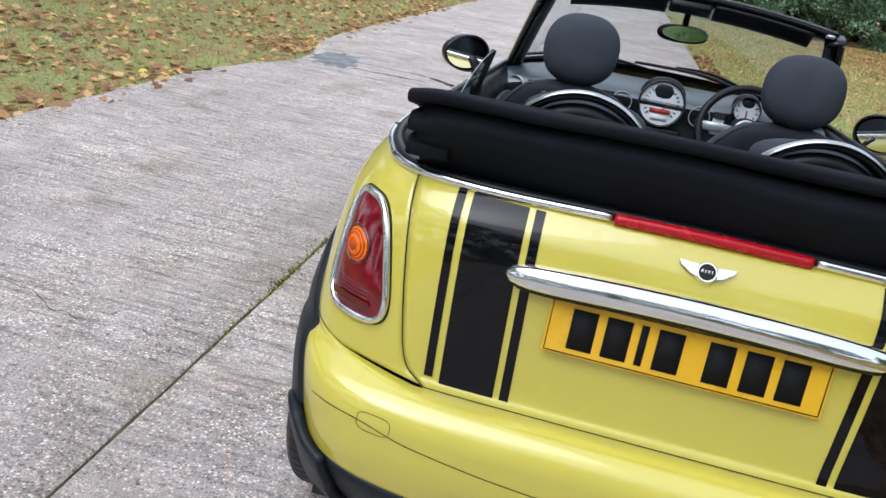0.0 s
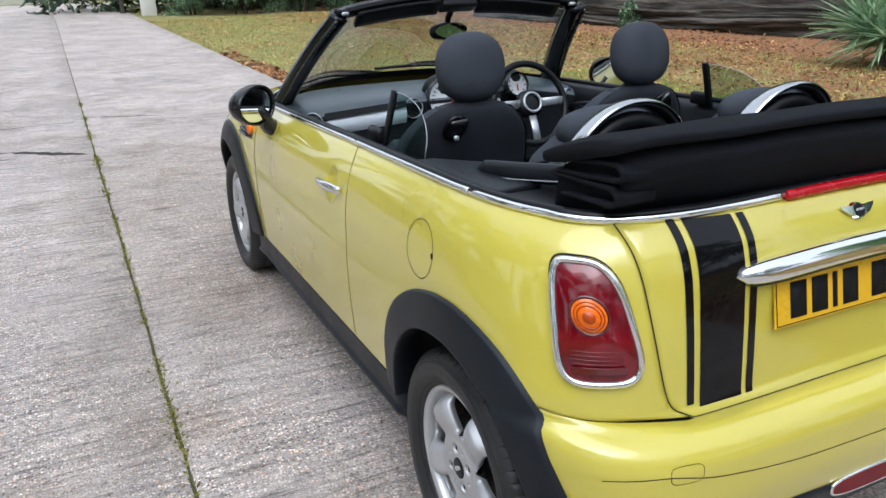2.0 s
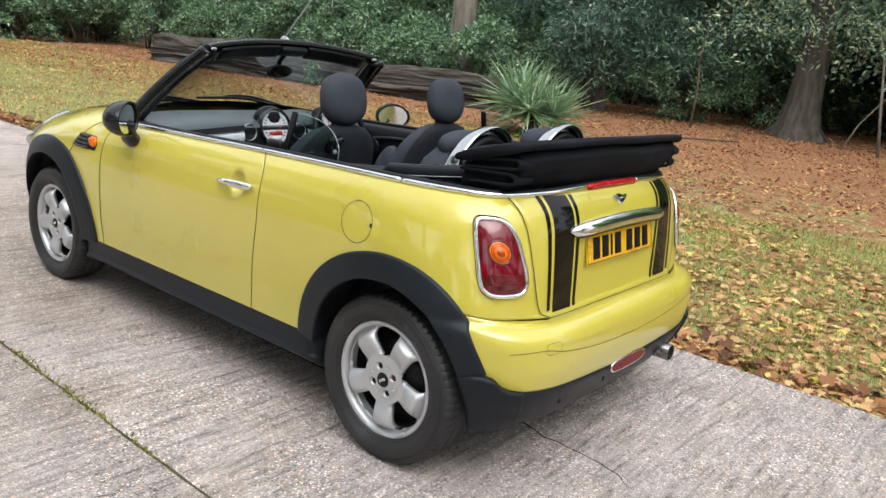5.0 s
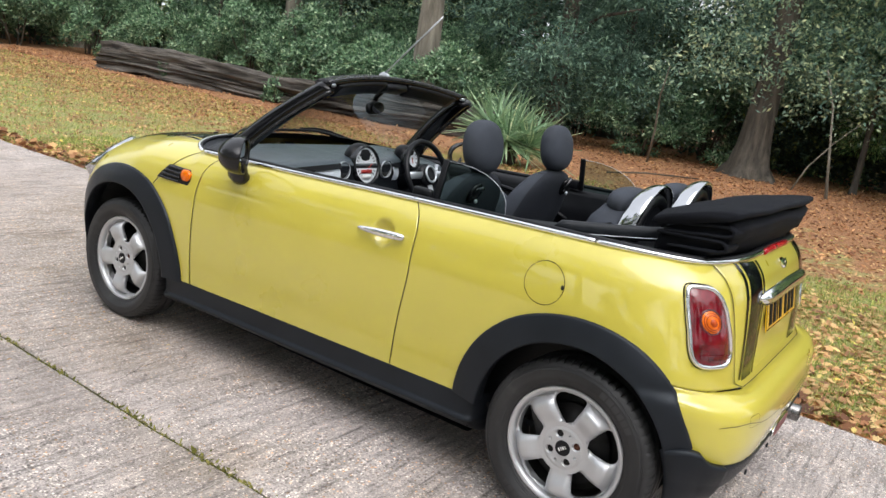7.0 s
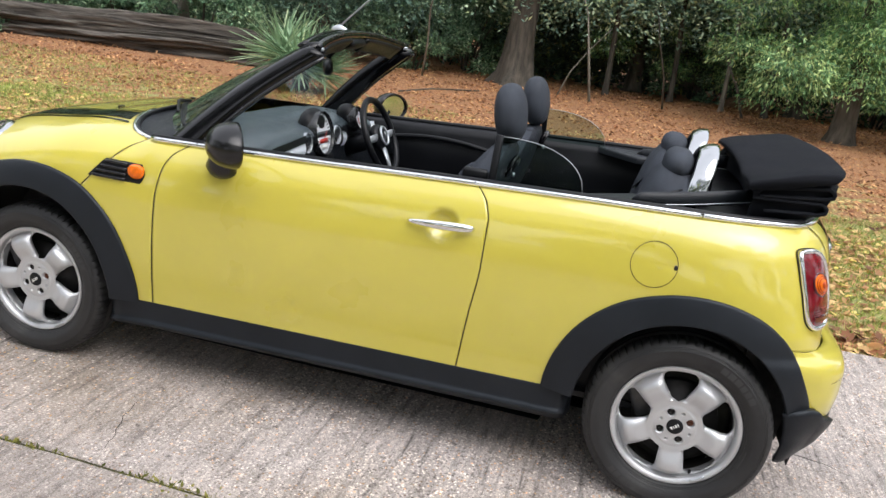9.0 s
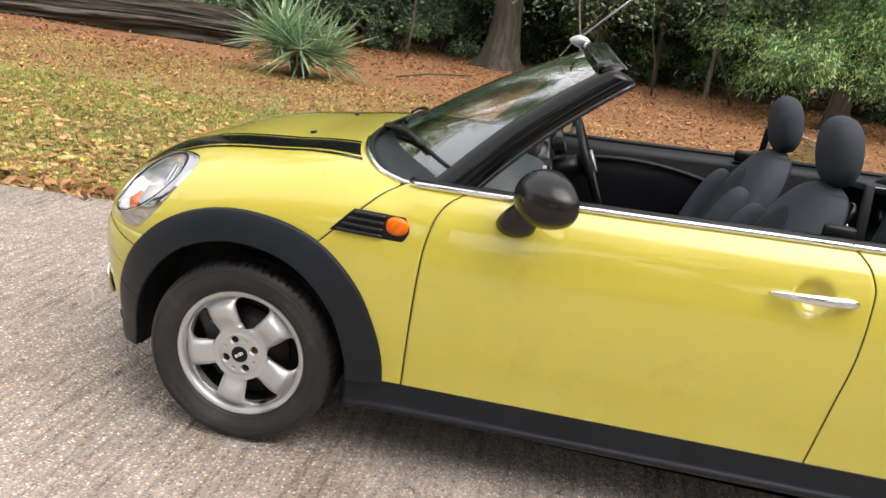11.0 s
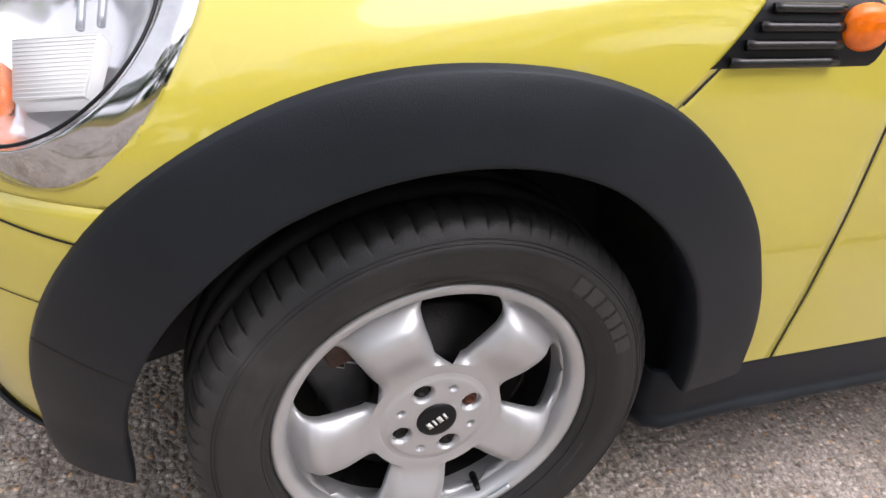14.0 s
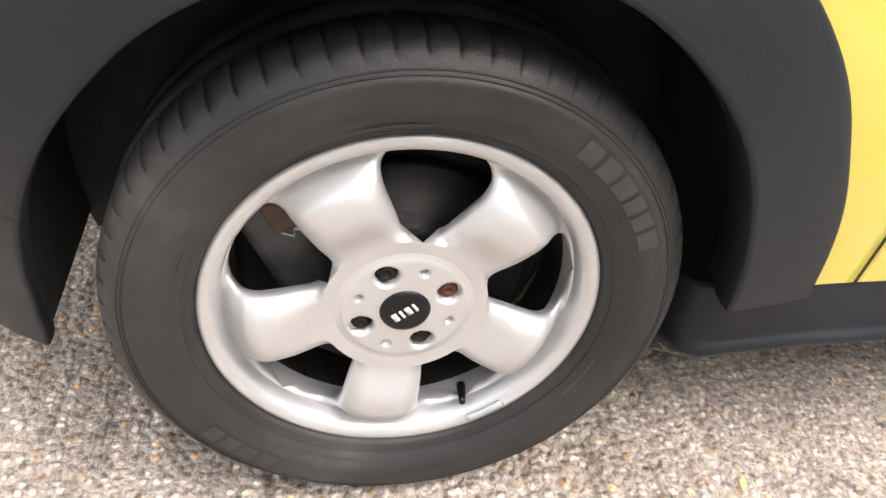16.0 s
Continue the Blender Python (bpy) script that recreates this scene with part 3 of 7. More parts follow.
for s in (-1, 1):
    turned = s > 0
    # door
    def door(u, v):
        z0 = SILL
        y = door_rear(0.6) + u * 1.1
        top = belt(y) - 0.004
        z = z0 + (top - z0) * v
        y = door_rear(z) + 0.002 + u * (door_front(z) - door_rear(z) - 0.004)
        d = math.hypot(y - 0.86, z - 0.83) / 0.053
        return side_point(y, z, -0.034 * (1 - d**3) if d < 1 else 0, s)
    panel("door", sheet(door, 150, 72, flip=not turned))

    # rear quarter, from the door round to the boot lid
    def quarter_at(u, z):
        if u < 0.45:
            y = door_rear(z) - 0.002 + (Y_REAR - door_rear(z) + 0.002) * u / 0.45
            return side_point(y, z, 0, s)
        k = (u - 0.45) / 0.55
        seam = lid_edge(max(z, 0.603)) + 0.002
        n, w, d = rear_power(z), wide(Y_REAR - (Y_REAR + 0.3) * k, z), Y_REAR - spline(REAR, z)
        stop = math.atan2((Y_REAR - back_at(seam, z)) / d, seam / w)
        a = stop * k
        c, t = math.cos(a), math.sin(a)
        r = (c**n + t**n) ** (-1 / n)
        return Vector((s * w * c * r, Y_REAR - d * t * r, z))

    def quarter(u, v):
        top = belt(0.78 - 1.05 * min(1, u)) - 0.004
        low = seam_z((1 - (u - 0.45) / 0.55) / 0.38) + 0.002
        return quarter_at(u, low + (top - low) * v)

    def quarter_low(u, v):
        low = seam_z(1) + 0.002
        return quarter_at(0.7 * u, SILL + (low - SILL) * v)

    def lid_edge(z):
        return spline([(0.60, 0.47), (0.615, 0.505), (0.65, 0.525), (0.72, 0.54), (0.99, 0.579)], z)
    skin = sheet(quarter, 120, 44, outside_arch)
    sheet(quarter_low, 84, 24, outside_arch, skin)
    bmesh.ops.remove_doubles(skin, verts=skin.verts, dist=0.0005)
    panel("rear_quarter", skin)


    # small panel between door and front wheel arch, with the bonnet shut line on its front
    def fender(u, v):
        z = SILL + (belt(1.95) - 0.004 - SILL) * v
        front = shut_line(z) - 0.002
        y = door_front(z) + 0.002 + u * (front - door_front(z) - 0.002)
        return side_point(y, z, 0, s)
    panel("front_wing", sheet(fender, 30, 40, outside_arch, flip=not turned))

# dark lines in the gaps between the panels
for s in (-1, 1):
    for name, line, low, high in (("door_shut_line", door_rear, 0.34, 0.972), ("door_shut_line", door_front, 0.31, 0.934), ("wing_shut_line", shut_line, 0.73, 0.928)):
        pts = [side_point(line(z), z, 0, s) for z in (low + (high - low) * k / 40 for k in range(41))]
        part(name, ribbon(pts, side_normal, 0.0026 if line is door_rear else 0.0034, 0.0008), GAP, car)


# rear bumper, in one piece round the tail
def bumper(u, v):
    k = 2 * u - 1
    low = spline([(0, 0.350), (0.5, 0.375), (0.72, 0.390), (0.785, 0.397), (0.825, 0.405), (0.86, 0.415), (0.95, 0.43)], abs(k))
    high = seam_z((abs(k) - 0.55) / 0.4) - 0.001
    z = low + (high - low) * v
    n, w, d = rear_power(z), wide(-0.3, z), Y_REAR - spline(REAR, z)
    ang = math.pi / 2 - abs(k) * 1.0
    c, t = math.cos(ang), math.sin(ang)
    r = (c**n + t**n) ** (-1 / n)
    return Vector((math.copysign(w * c * r, k), Y_REAR - d * t * r, z))


panel("rear_bumper", sheet(bumper, 120, 24, outside_arch, flip=True), "yellow rear bumper")


def valance(u, v):
    p = bumper(u, 0)
    low = 0.215 + 0.035 * (2 * u - 1) ** 2
    z = low + (p.z + 0.003 - low) * v
    w = 1 - 0.09 * (1 - v) ** 1.5
    return Vector((p.x * w, p.y + 0.07 * (1 - v) ** 1.6 - 0.003, z))


panel("rear_valance", sheet(valance, 90, 8, outside_arch, flip=True), "charcoal plastic rear valance", CLAD)


# boot lid
def lid(u, v):
    z = 0.599 + (1.004 - 0.599) * v
    x = (2 * u - 1) * lid_edge(z)
    return tail_point(x, z)


panel("boot_lid", sheet(lid, 70, 40, flip=True), "yellow drop-down boot lid")
# shut lines round the lid and over the bumper
around = [tail_point(-lid_edge(z) - 0.001, z) for z in (0.99 - 0.01 * k for k in range(39))]
around += [tail_point(-0.47 + 0.94 * k / 60, 0.600) for k in range(61)]
around += [tail_point(lid_edge(z) + 0.001, z) for z in (0.61 + 0.01 * k for k in range(39))]
part("boot_shut_line", ribbon(around, lambda p: tail_normal(p.x, p.z), 0.0027, 0.0012), GAP, car)


# bonnet with wings, in one clamshell
def clam(u, v):
    """u: across from side to side; v: from the windscreen to the nose."""
    a = (2 * u - 1) * math.pi / 2
    y0 = 2.1
    for _ in range(14):
        m, top, base = spline(ROUND, y0), spline(TOP, y0), half(y0, Z0)
        c, t = abs(math.cos(a)), abs(math.sin(a))
        r = (c**m + t**m) ** (-1 / m)
        x, z = base * t * r, Z0 + (top - Z0) * c * r
        y0 = 0.5 * y0 + 0.5 * (shut_line(z) + 0.002 if x > 0.70 else cowl_y(x))
    y = y0 + (3.099 - y0) * math.sin(v * math.pi / 2)
    m, top, base = spline(ROUND, y), spline(TOP, y), half(y, Z0)
    c, t = abs(math.cos(a)), abs(math.sin(a))
    r = (c**m + t**m) ** (-1 / m)
    return Vector((math.copysign(base * t * r, 2 * u - 1), y, Z0 + (top - Z0) * c * r))


def cowl_y(x):
    """The bonnet's rear edge."""
    return spline([(0, 2.266), (0.2, 2.258), (0.365, 2.237), (0.51, 2.203), (0.60, 2.163), (0.662, 2.117), (0.693, 2.058), (0.706, 2.005)], abs(x))


def glass_y(x):
    return 2.275 - 0.262 * (abs(x) / 0.705) ** 2.2


# the headlamp: upright ovals for ring and glass on one plane that leans back and outwards
LAMP_C, LAMP_N = Vector((-0.6466, 2.8525, 0.7651)), Vector((-0.4576, 0.4600, 0.7609)).normalized()
LAMP_U = Vector((0, 0, 1)).cross(LAMP_N).normalized()
LAMP_V = LAMP_N.cross(LAMP_U)
RING = (0.0128, 0.0075, 0.1346, 0.1560, radians(-6.0))
PANE = (0.0, 0.0, 0.1100, 0.1339, radians(5.0))


def lamp_point(u, v, h, s=-1):
    """A point over the lamp's plane: u towards the tail, v up, h out."""
    p = LAMP_C + LAMP_U * u + LAMP_V * v + LAMP_N * h
    return Vector((-s * p.x, p.y, p.z))


def lamp_oval(which, t, k=1.0):
    u0, v0, a, b, lean = which
    c, q = a * k * math.cos(t), b * k * math.sin(t)
    return u0 + c * math.cos(lean) - q * math.sin(lean), v0 + c * math.sin(lean) + q * math.cos(lean)


def lamp_depth(u, v):
    """How far the wing's skin lies over the lamp's plane."""
    low, high = -0.09, 0.09
    for _ in range(30):
        mid = (low + high) / 2
        p = lamp_point(u, v, mid)
        low, high = (low, mid) if abs(p.x) > half(p.y, p.z) else (mid, high)
    return (low + high) / 2


def oval_in(which, p):
    u0, v0, a, b, lean = which
    d = Vector((-abs(p.x), p.y, p.z)) - LAMP_C
    u, v = d.dot(LAMP_U) - u0, d.dot(LAMP_V) - v0
    c, q = u * math.cos(lean) + v * math.sin(lean), -u * math.sin(lean) + v * math.cos(lean)
    return math.hypot(c / a, q / b), math.atan2(q / b, c / a), d.dot(LAMP_N)


def clear_of_lamp(p):
    far, turn, high = oval_in(RING, p)
    return outside_arch(p) and (far > 0.93 or abs(high) > 0.12)


hood = sheet(clam, 150, 130, clear_of_lamp, flip=True)
# draw the ragged hole's edge onto a clean oval under the lamp ring
for v in hood.verts:
    far, turn, high = oval_in(RING, v.co)
    if v.is_boundary and far < 1.25 and abs(high) < 0.12 and v.co.z > 0.632 and abs(v.co.x) > 0.4:
        a, b = lamp_oval(RING, turn, 0.985)
        v.co = lamp_point(a, b, lamp_depth(a, b), math.copysign(1, v.co.x))
panel("bonnet", hood, "yellow clamshell bonnet")


# nose below the bonnet
def nose(u, v):
    z = 0.245 + (Z0 - 0.0003 - 0.245) * v
    k = 2 * u - 1
    ang = math.pi / 2 - abs(k) * 1.12
    w, d = wide(2.0, z), spline(NOSE, z) - Y_FRONT
    c, t = math.cos(ang), math.sin(ang)
    r = (c**3.4 + t**3.4) ** (-1 / 3.4)
    return Vector((math.copysign(w * c * r, k), Y_FRONT + d * t * r, z))


panel("front_bumper", sheet(nose, 100, 22, outside_arch, flip=False), "yellow front bumper")


for s in (-1, 1):
    fall = [side_point(y, spline([(2.80, 0.572), (2.853, 0.579), (2.917, 0.591), (2.985, 0.609), (3.03, 0.616)], y), 0, s) for y in (2.80 + 0.23 * k / 30 for k in range(31))]
    part("bonnet_shut_line", ribbon(fall, side_normal, 0.003, 0.0012), GAP, car)
    crease = [side_point(y, spline([(2.86, 0.488), (2.95, 0.505), (3.05, 0.530)], y), 0, s) for y in (2.86 + 0.19 * k / 24 for k in range(25))]
    part("bumper_crease", ribbon(crease, side_normal, 0.0018, 0.0010), GAP, car)


def front_lip(u, v):
    p = nose(u, 0)
    z = 0.19 + 0.058 * v
    k = 1 - 0.10 * (1 - v) ** 1.4
    return Vector((p.x * k, Y_FRONT + (p.y - Y_FRONT) * (k + 0.02), z))


panel("front_lip", sheet(front_lip, 80, 6, lambda p: outside_arch(p) and p.y > 2.90), "charcoal plastic front lip", CLAD)
# black cladding that carries the rear arches round under the tail
for s in (-1, 1):
    def tail_corner(u, v):
        low = 0.232 + 0.020 * u
        high = spline([(0, 0.432), (0.45, 0.446), (0.62, 0.440), (0.72, 0.415), (0.85, 0.402), (1, 0.394)], u)
        z = low + (high - low) * v
        inner = HUB_R - math.sqrt(max(0.0, 0.341**2 - (z - HUB_Z) ** 2))
        y = inner + (-0.472 - inner) * u + 0.05 * u * (1 - v) ** 1.6
        tuck = (0.045 + 0.050 * u) * (1 - v) ** 2.5 + 0.015 * (1 - u) ** 10
        return Vector((s * (half(y, max(z, 0.33)) + 0.015 - 0.018 * u - tuck), y, z))
    thick(part("valance_corner", sheet(tail_corner, 24, 14, flip=s < 0), CLAD, car, "charcoal plastic valance corner"), 0.025, -1.0)

# wheel arches and sills
for s in (-1, 1):
    for hub in (HUB_F, HUB_R):
        front = hub == HUB_F
        # from the sill end round to the bumper end
        ends = (0.012, math.pi + 0.17) if front else (0.088, math.pi - 0.36)

        def arch(u, v):
            """v runs from inside the lip, round the edge and out to the paint."""
            a = ends[0] + (ends[1] - ends[0]) * u
            if front:
                end = max(0.0, a - math.pi - 0.05) / 0.16
                r_in = 0.010 * end**4 + spline([(0, 0.350), (0.32, 0.351), (0.6, 0.360), (0.94, 0.371), (1.2, 0.379), (1.6, 0.381), (2.1, 0.379), (2.43, 0.371), (2.8, 0.368), (3.5, 0.372)], a)
                r_out = spline([(0, 0.463), (0.42, 0.462), (0.66, 0.470), (0.88, 0.476), (1.12, 0.482), (1.3, 0.480), (1.6, 0.476), (2.1, 0.479), (2.5, 0.480), (3.14, 0.475), (3.5, 0.47)], a) - 0.030 * end**4
            else:
                r_in = spline([(0.0, 0.345), (0.2, 0.347), (0.52, 0.353), (0.88, 0.360), (1.25, 0.364), (1.62, 0.364), (1.98, 0.358), (2.32, 0.351), (2.7, 0.342), (2.85, 0.341)], a)
                r_out = spline([(0, 0.456), (0.39, 0.463), (0.7, 0.467), (0.98, 0.465), (1.29, 0.458), (1.63, 0.455), (1.94, 0.453), (2.18, 0.446), (2.39, 0.433), (2.6, 0.421), (2.85, 0.418)], a)
            r = spline([(0, r_in + 0.012), (0.18, r_in), (0.3, r_in + 0.002), (0.85, r_out - 0.008), (1, r_out)], v)
            close = 1 - max(0.0, a - math.pi - 0.05) / 0.16 if front else 1.0
            out = spline([(0, 0.004 - 0.049 * close), (0.16, 0.008), (0.24, 0.026), (0.32, 0.031), (0.55, 0.025), (0.85, 0.013), (0.93, 0.011), (0.975, 0.006), (1, -0.004)], v)
            y, z = hub + r * math.cos(a) * (-1 if front else 1), HUB_Z + r * math.sin(a)
            return Vector((s * (half(max(y, -0.43), min(max(z, 0.30), 0.8)) + out), y, z))
        part("wheel_arch", sheet(arch, 72, 16, flip=(s > 0) != front), CLAD, car, "charcoal plastic wheel arch trim")
        if front:
            cut = [arch((math.pi - 0.315 - ends[0]) / (ends[1] - ends[0]), 0.2 + 0.75 * k / 12) for k in range(13)]
            part("arch_seam", ribbon(cut, lambda p: Vector((s, 0, 0)), 0.0025, 0.0012), GAP, car)

        def liner(u, v):
            a = -0.22 + (math.pi + 0.46) * u
            r = 0.394
            y, z = hub + r * math.cos(a), HUB_Z + r * math.sin(a)
            x0 = half(max(y, -0.40), min(max(z, 0.3), 0.62)) - 0.014
            return Vector((s * (x0 + (0.47 - x0) * v), y, z))
        shell = sheet(liner, 44, 6, flip=s < 0)

        def well(u, v):
            a = -0.30 + (math.pi + 0.60) * u
            return Vector((s * 0.47, hub + 0.40 * v * math.cos(a), HUB_Z + 0.40 * v * math.sin(a)))
        sheet(well, 44, 3, bm=shell, flip=s > 0)
        part("arch_liner", shell, LINER, car, "black wheel well liner")

    def sill(u, v):
        y = 0.345 + (2.150 - 0.345) * (0.5 - 0.5 * math.cos(math.pi * u))
        z = spline([(0, 0.165), (0.25, 0.185), (0.40, 0.226), (0.46, 0.236), (0.54, 0.244), (0.60, 0.250), (0.68, 0.262), (0.93, 0.334), (1, 0.338)], v)
        out = spline([(0, -0.15), (0.25, -0.07), (0.40, -0.004), (0.46, 0.010), (0.54, 0.014), (0.60, 0.012), (0.68, 0.004), (0.93, 0.006), (1, -0.006)], v)
        z -= (0.020 * (y - 0.75) / 1.25 + 0.010 * max(0.0, (y - 1.98) / 0.15)) * min(1.0, v / 0.42)
        out -= 0.10 * max(0.0, (y - 2.118) / 0.032) ** 2 + 0.10 * max(0.0, (0.377 - y) / 0.032) ** 2
        return Vector((s * (0.783 + out), y, z))
    part("sill", sheet(sill, 30, 36, flip=s < 0), CLAD, car, "charcoal plastic sill trim")

# dark inner shell under the panels and floor
inner = sheet(lambda u, v: Vector(((0.635 if 0.42 < -0.25 + 3.0 * u < 2.04 else 0.46) * (2 * v - 1), -0.25 + 3.0 * u, 0.128)), 90, 4)
part("underbody", inner, BLACK, car)


# ---- wheels: built round the hub, outward is -x ----


ROOT = 0.089
WINDOW = [(0.089, 0.0), (0.0897, 0.0065), (0.091, 0.0110), (0.0935, 0.0160), (0.098, 0.0205), (0.105, 0.0245), (0.115, 0.0292), (0.13, 0.0370),
          (0.15, 0.0475), (0.162, 0.0530), (0.171, 0.0555), (0.177, 0.0535), (0.182, 0.0460), (0.185, 0.0340), (0.187, 0.0)]


def spoke_half(r):
    """Half a spoke's angle at a radius; the openings between spokes are round at the hub and at the rim."""
    return radians(36) - spline(WINDOW, r) / r


def spoke_face(r):
    return spline([(0.050, -0.004), (0.062, -0.001), (0.072, 0.0038), (0.08, 0.0050), (0.10, 0.0062), (0.13, 0.0105), (0.15, 0.0115), (0.163, 0.008), (0.174, -0.002), (0.184, -0.013), (0.190, -0.016)], r)


def rim_mesh():
    """Rim and barrel."""
    return lathe([(0.1845, -0.050), (0.1865, -0.034), (0.189, -0.016), (0.1915, -0.004),
                  (0.196, 0.0025), (0.205, 0.006), (0.2095, 0.005), (0.2112, 0.000), (0.2112, -0.012)], 128)


def spoke_mesh():
    """One petal spoke that points along angle 0."""
    def at(r, k2, open_side):
        full = radians(36) * 1.003
        half_turn = spoke_half(r) if open_side else full
        wide_k = k2 * (1.32 if open_side else 1.0)
        t = max(-1.0, min(1.0, wide_k))
        down = max(0.0, abs(wide_k) - 1.0) / 0.32 if open_side else 0.0
        near = min(1.0, max(0.0, (r - 0.088) / 0.050))
        late = 1 - min(1.0, max(0.0, (r - 0.158) / 0.026)) ** 2
        crown = 0.011 * (1 - abs(t) ** 2.4) * near * near * (3 - 2 * near) * late
        gap = min(1.0, (full - half_turn) * r / 0.014)
        edge = 0.009 * gap * (max(0.0, abs(t) - 0.5) / 0.5) ** 2.2
        h = spoke_face(r) + crown - 0.004 - edge - 0.017 * down * gap
        ang = t * (half_turn - 0.006 * down**2 * gap / r)
        return Vector((-h, -r * math.cos(ang), r * math.sin(ang)))
    bm = sheet(lambda u, v: at(0.050 + (ROOT - 0.050) * u, 2 * v - 1, False), 14, 30)
    sheet(lambda u, v: at(ROOT + (0.190 - ROOT) * u**1.35, 2 * v - 1, True), 64, 30, bm=bm)
    return bm


def hub_mesh():
    # hub disc with bolt wells
    bolts = [radians(24.5 + 90 * k) for k in range(4)]

    def disc(u, v):
        r = 0.012 + (0.0815 - 0.012) * v
        a = 2 * math.pi * u
        h = spline([(0.012, 0.004), (0.060, 0.003), (0.066, 0.0025), (0.0685, 0.0012), (0.075, 0.0), (0.0815, -0.004)], r)
        for b in bolts:
            d = math.hypot(r * math.cos(a) - 0.05 * math.cos(b), r * math.sin(a) - 0.05 * math.sin(b))
            h -= 0.012 * (1 - min(1.0, max(0.0, (d - 0.0118) / 0.0022)))
            c = b + math.pi / 4
            d = math.hypot(r * math.cos(a) - 0.052 * math.cos(c), r * math.sin(a) - 0.052 * math.sin(c))
            h -= 0.010 * (1 - min(1.0, max(0.0, (d - 0.0035) / 0.0014)))
        return Vector((-h, -r * math.cos(a), r * math.sin(a)))
    return sheet(disc, 160, 44, close_u=True)


def tyre_mesh():
    side = [(0.203, -0.010), (0.2108, 0.001), (0.2142, 0.006), (0.216, 0.0095), (0.2185, 0.0095), (0.226, 0.018), (0.240, 0.0245), (0.243, 0.0262), (0.256, 0.0275),
            (0.268, 0.0255), (0.272, 0.0262), (0.2745, 0.0235), (0.285, 0.0185), (0.2935, 0.011), (0.2985, 0.0055), (0.3005, 0.001)]
    tread = [(0.3030, -0.008), (0.3042, -0.020), (0.3045, -0.036), (0.3045, -0.042), (0.297, -0.044), (0.297, -0.052), (0.3045, -0.054),
             (0.305, -0.078), (0.305, -0.084), (0.297, -0.086), (0.297, -0.094), (0.305, -0.096), (0.3045, -0.130), (0.300, -0.150), (0.28, -0.176), (0.21, -0.160)]
    prof = side + tread
    bm = bmesh.new()
    pitch, rings = 68, []
    for k in range(pitch):
        for frac, deep in ((0.0, 0), (0.40, 0), (0.80, 0), (0.87, 1), (0.95, 1), (0.97, 0)):
            ring = []
            for j, (r, h) in enumerate(prof):
                # sipes cross the shoulder and the outer rib, slightly slanted
                slant = 0.0 if j < len(side) else (j - len(side)) * 0.0035
                a = 2 * math.pi * (k + frac) / pitch + slant
                if deep and len(side) - 2 <= j <= len(side) + 3:
                    r -= 0.005
                z = HUB_Z + r * math.sin(a)
                ring.append(bm.verts.new((-h, -r * math.cos(a), max(z, 0.0015) - HUB_Z)))
            rings.append(ring)
    for i in range(len(rings)):
        a, b = rings[i], rings[(i + 1) % len(rings)]
        for j in range(len(prof) - 1):
            bm.faces.new((a[j], a[j + 1], b[j + 1], b[j]))
    return bm


def side_marks(bm, start, spans, r0, r1, h):
    """Raised blocks along the sidewall."""
    a = radians(start)
    for span, full in spans:
        b = a - radians(span)
        if full:
            n = max(2, int(span / 1.5))
            mid_r = (r0 + r1) / 2
            outer = [bm.verts.new((-h(r1), -r1 * math.cos(a + (b - a) * i / n), r1 * math.sin(a + (b - a) * i / n))) for i in range(n + 1)]
            inner = [bm.verts.new((-h(r0), -r0 * math.cos(a + (b - a) * i / n), r0 * math.sin(a + (b - a) * i / n))) for i in range(n + 1)]
            middle = [bm.verts.new((-h(mid_r), -mid_r * math.cos(a + (b - a) * i / n), mid_r * math.sin(a + (b - a) * i / n))) for i in range(n + 1)]
            for i in range(n):
                bm.faces.new((outer[i], outer[i + 1], middle[i + 1], middle[i]))
                bm.faces.new((middle[i], middle[i + 1], inner[i + 1], inner[i]))
        a = b


def side_h(r):
    return spline([(0.226, 0.0180), (0.240, 0.0245), (0.243, 0.0262), (0.256, 0.0275), (0.268, 0.0255)], r) + 0.0012


maker = part("spoke", spoke_mesh(), ALLOY)
SPOKE = maker.data
bpy.data.objects.remove(maker)


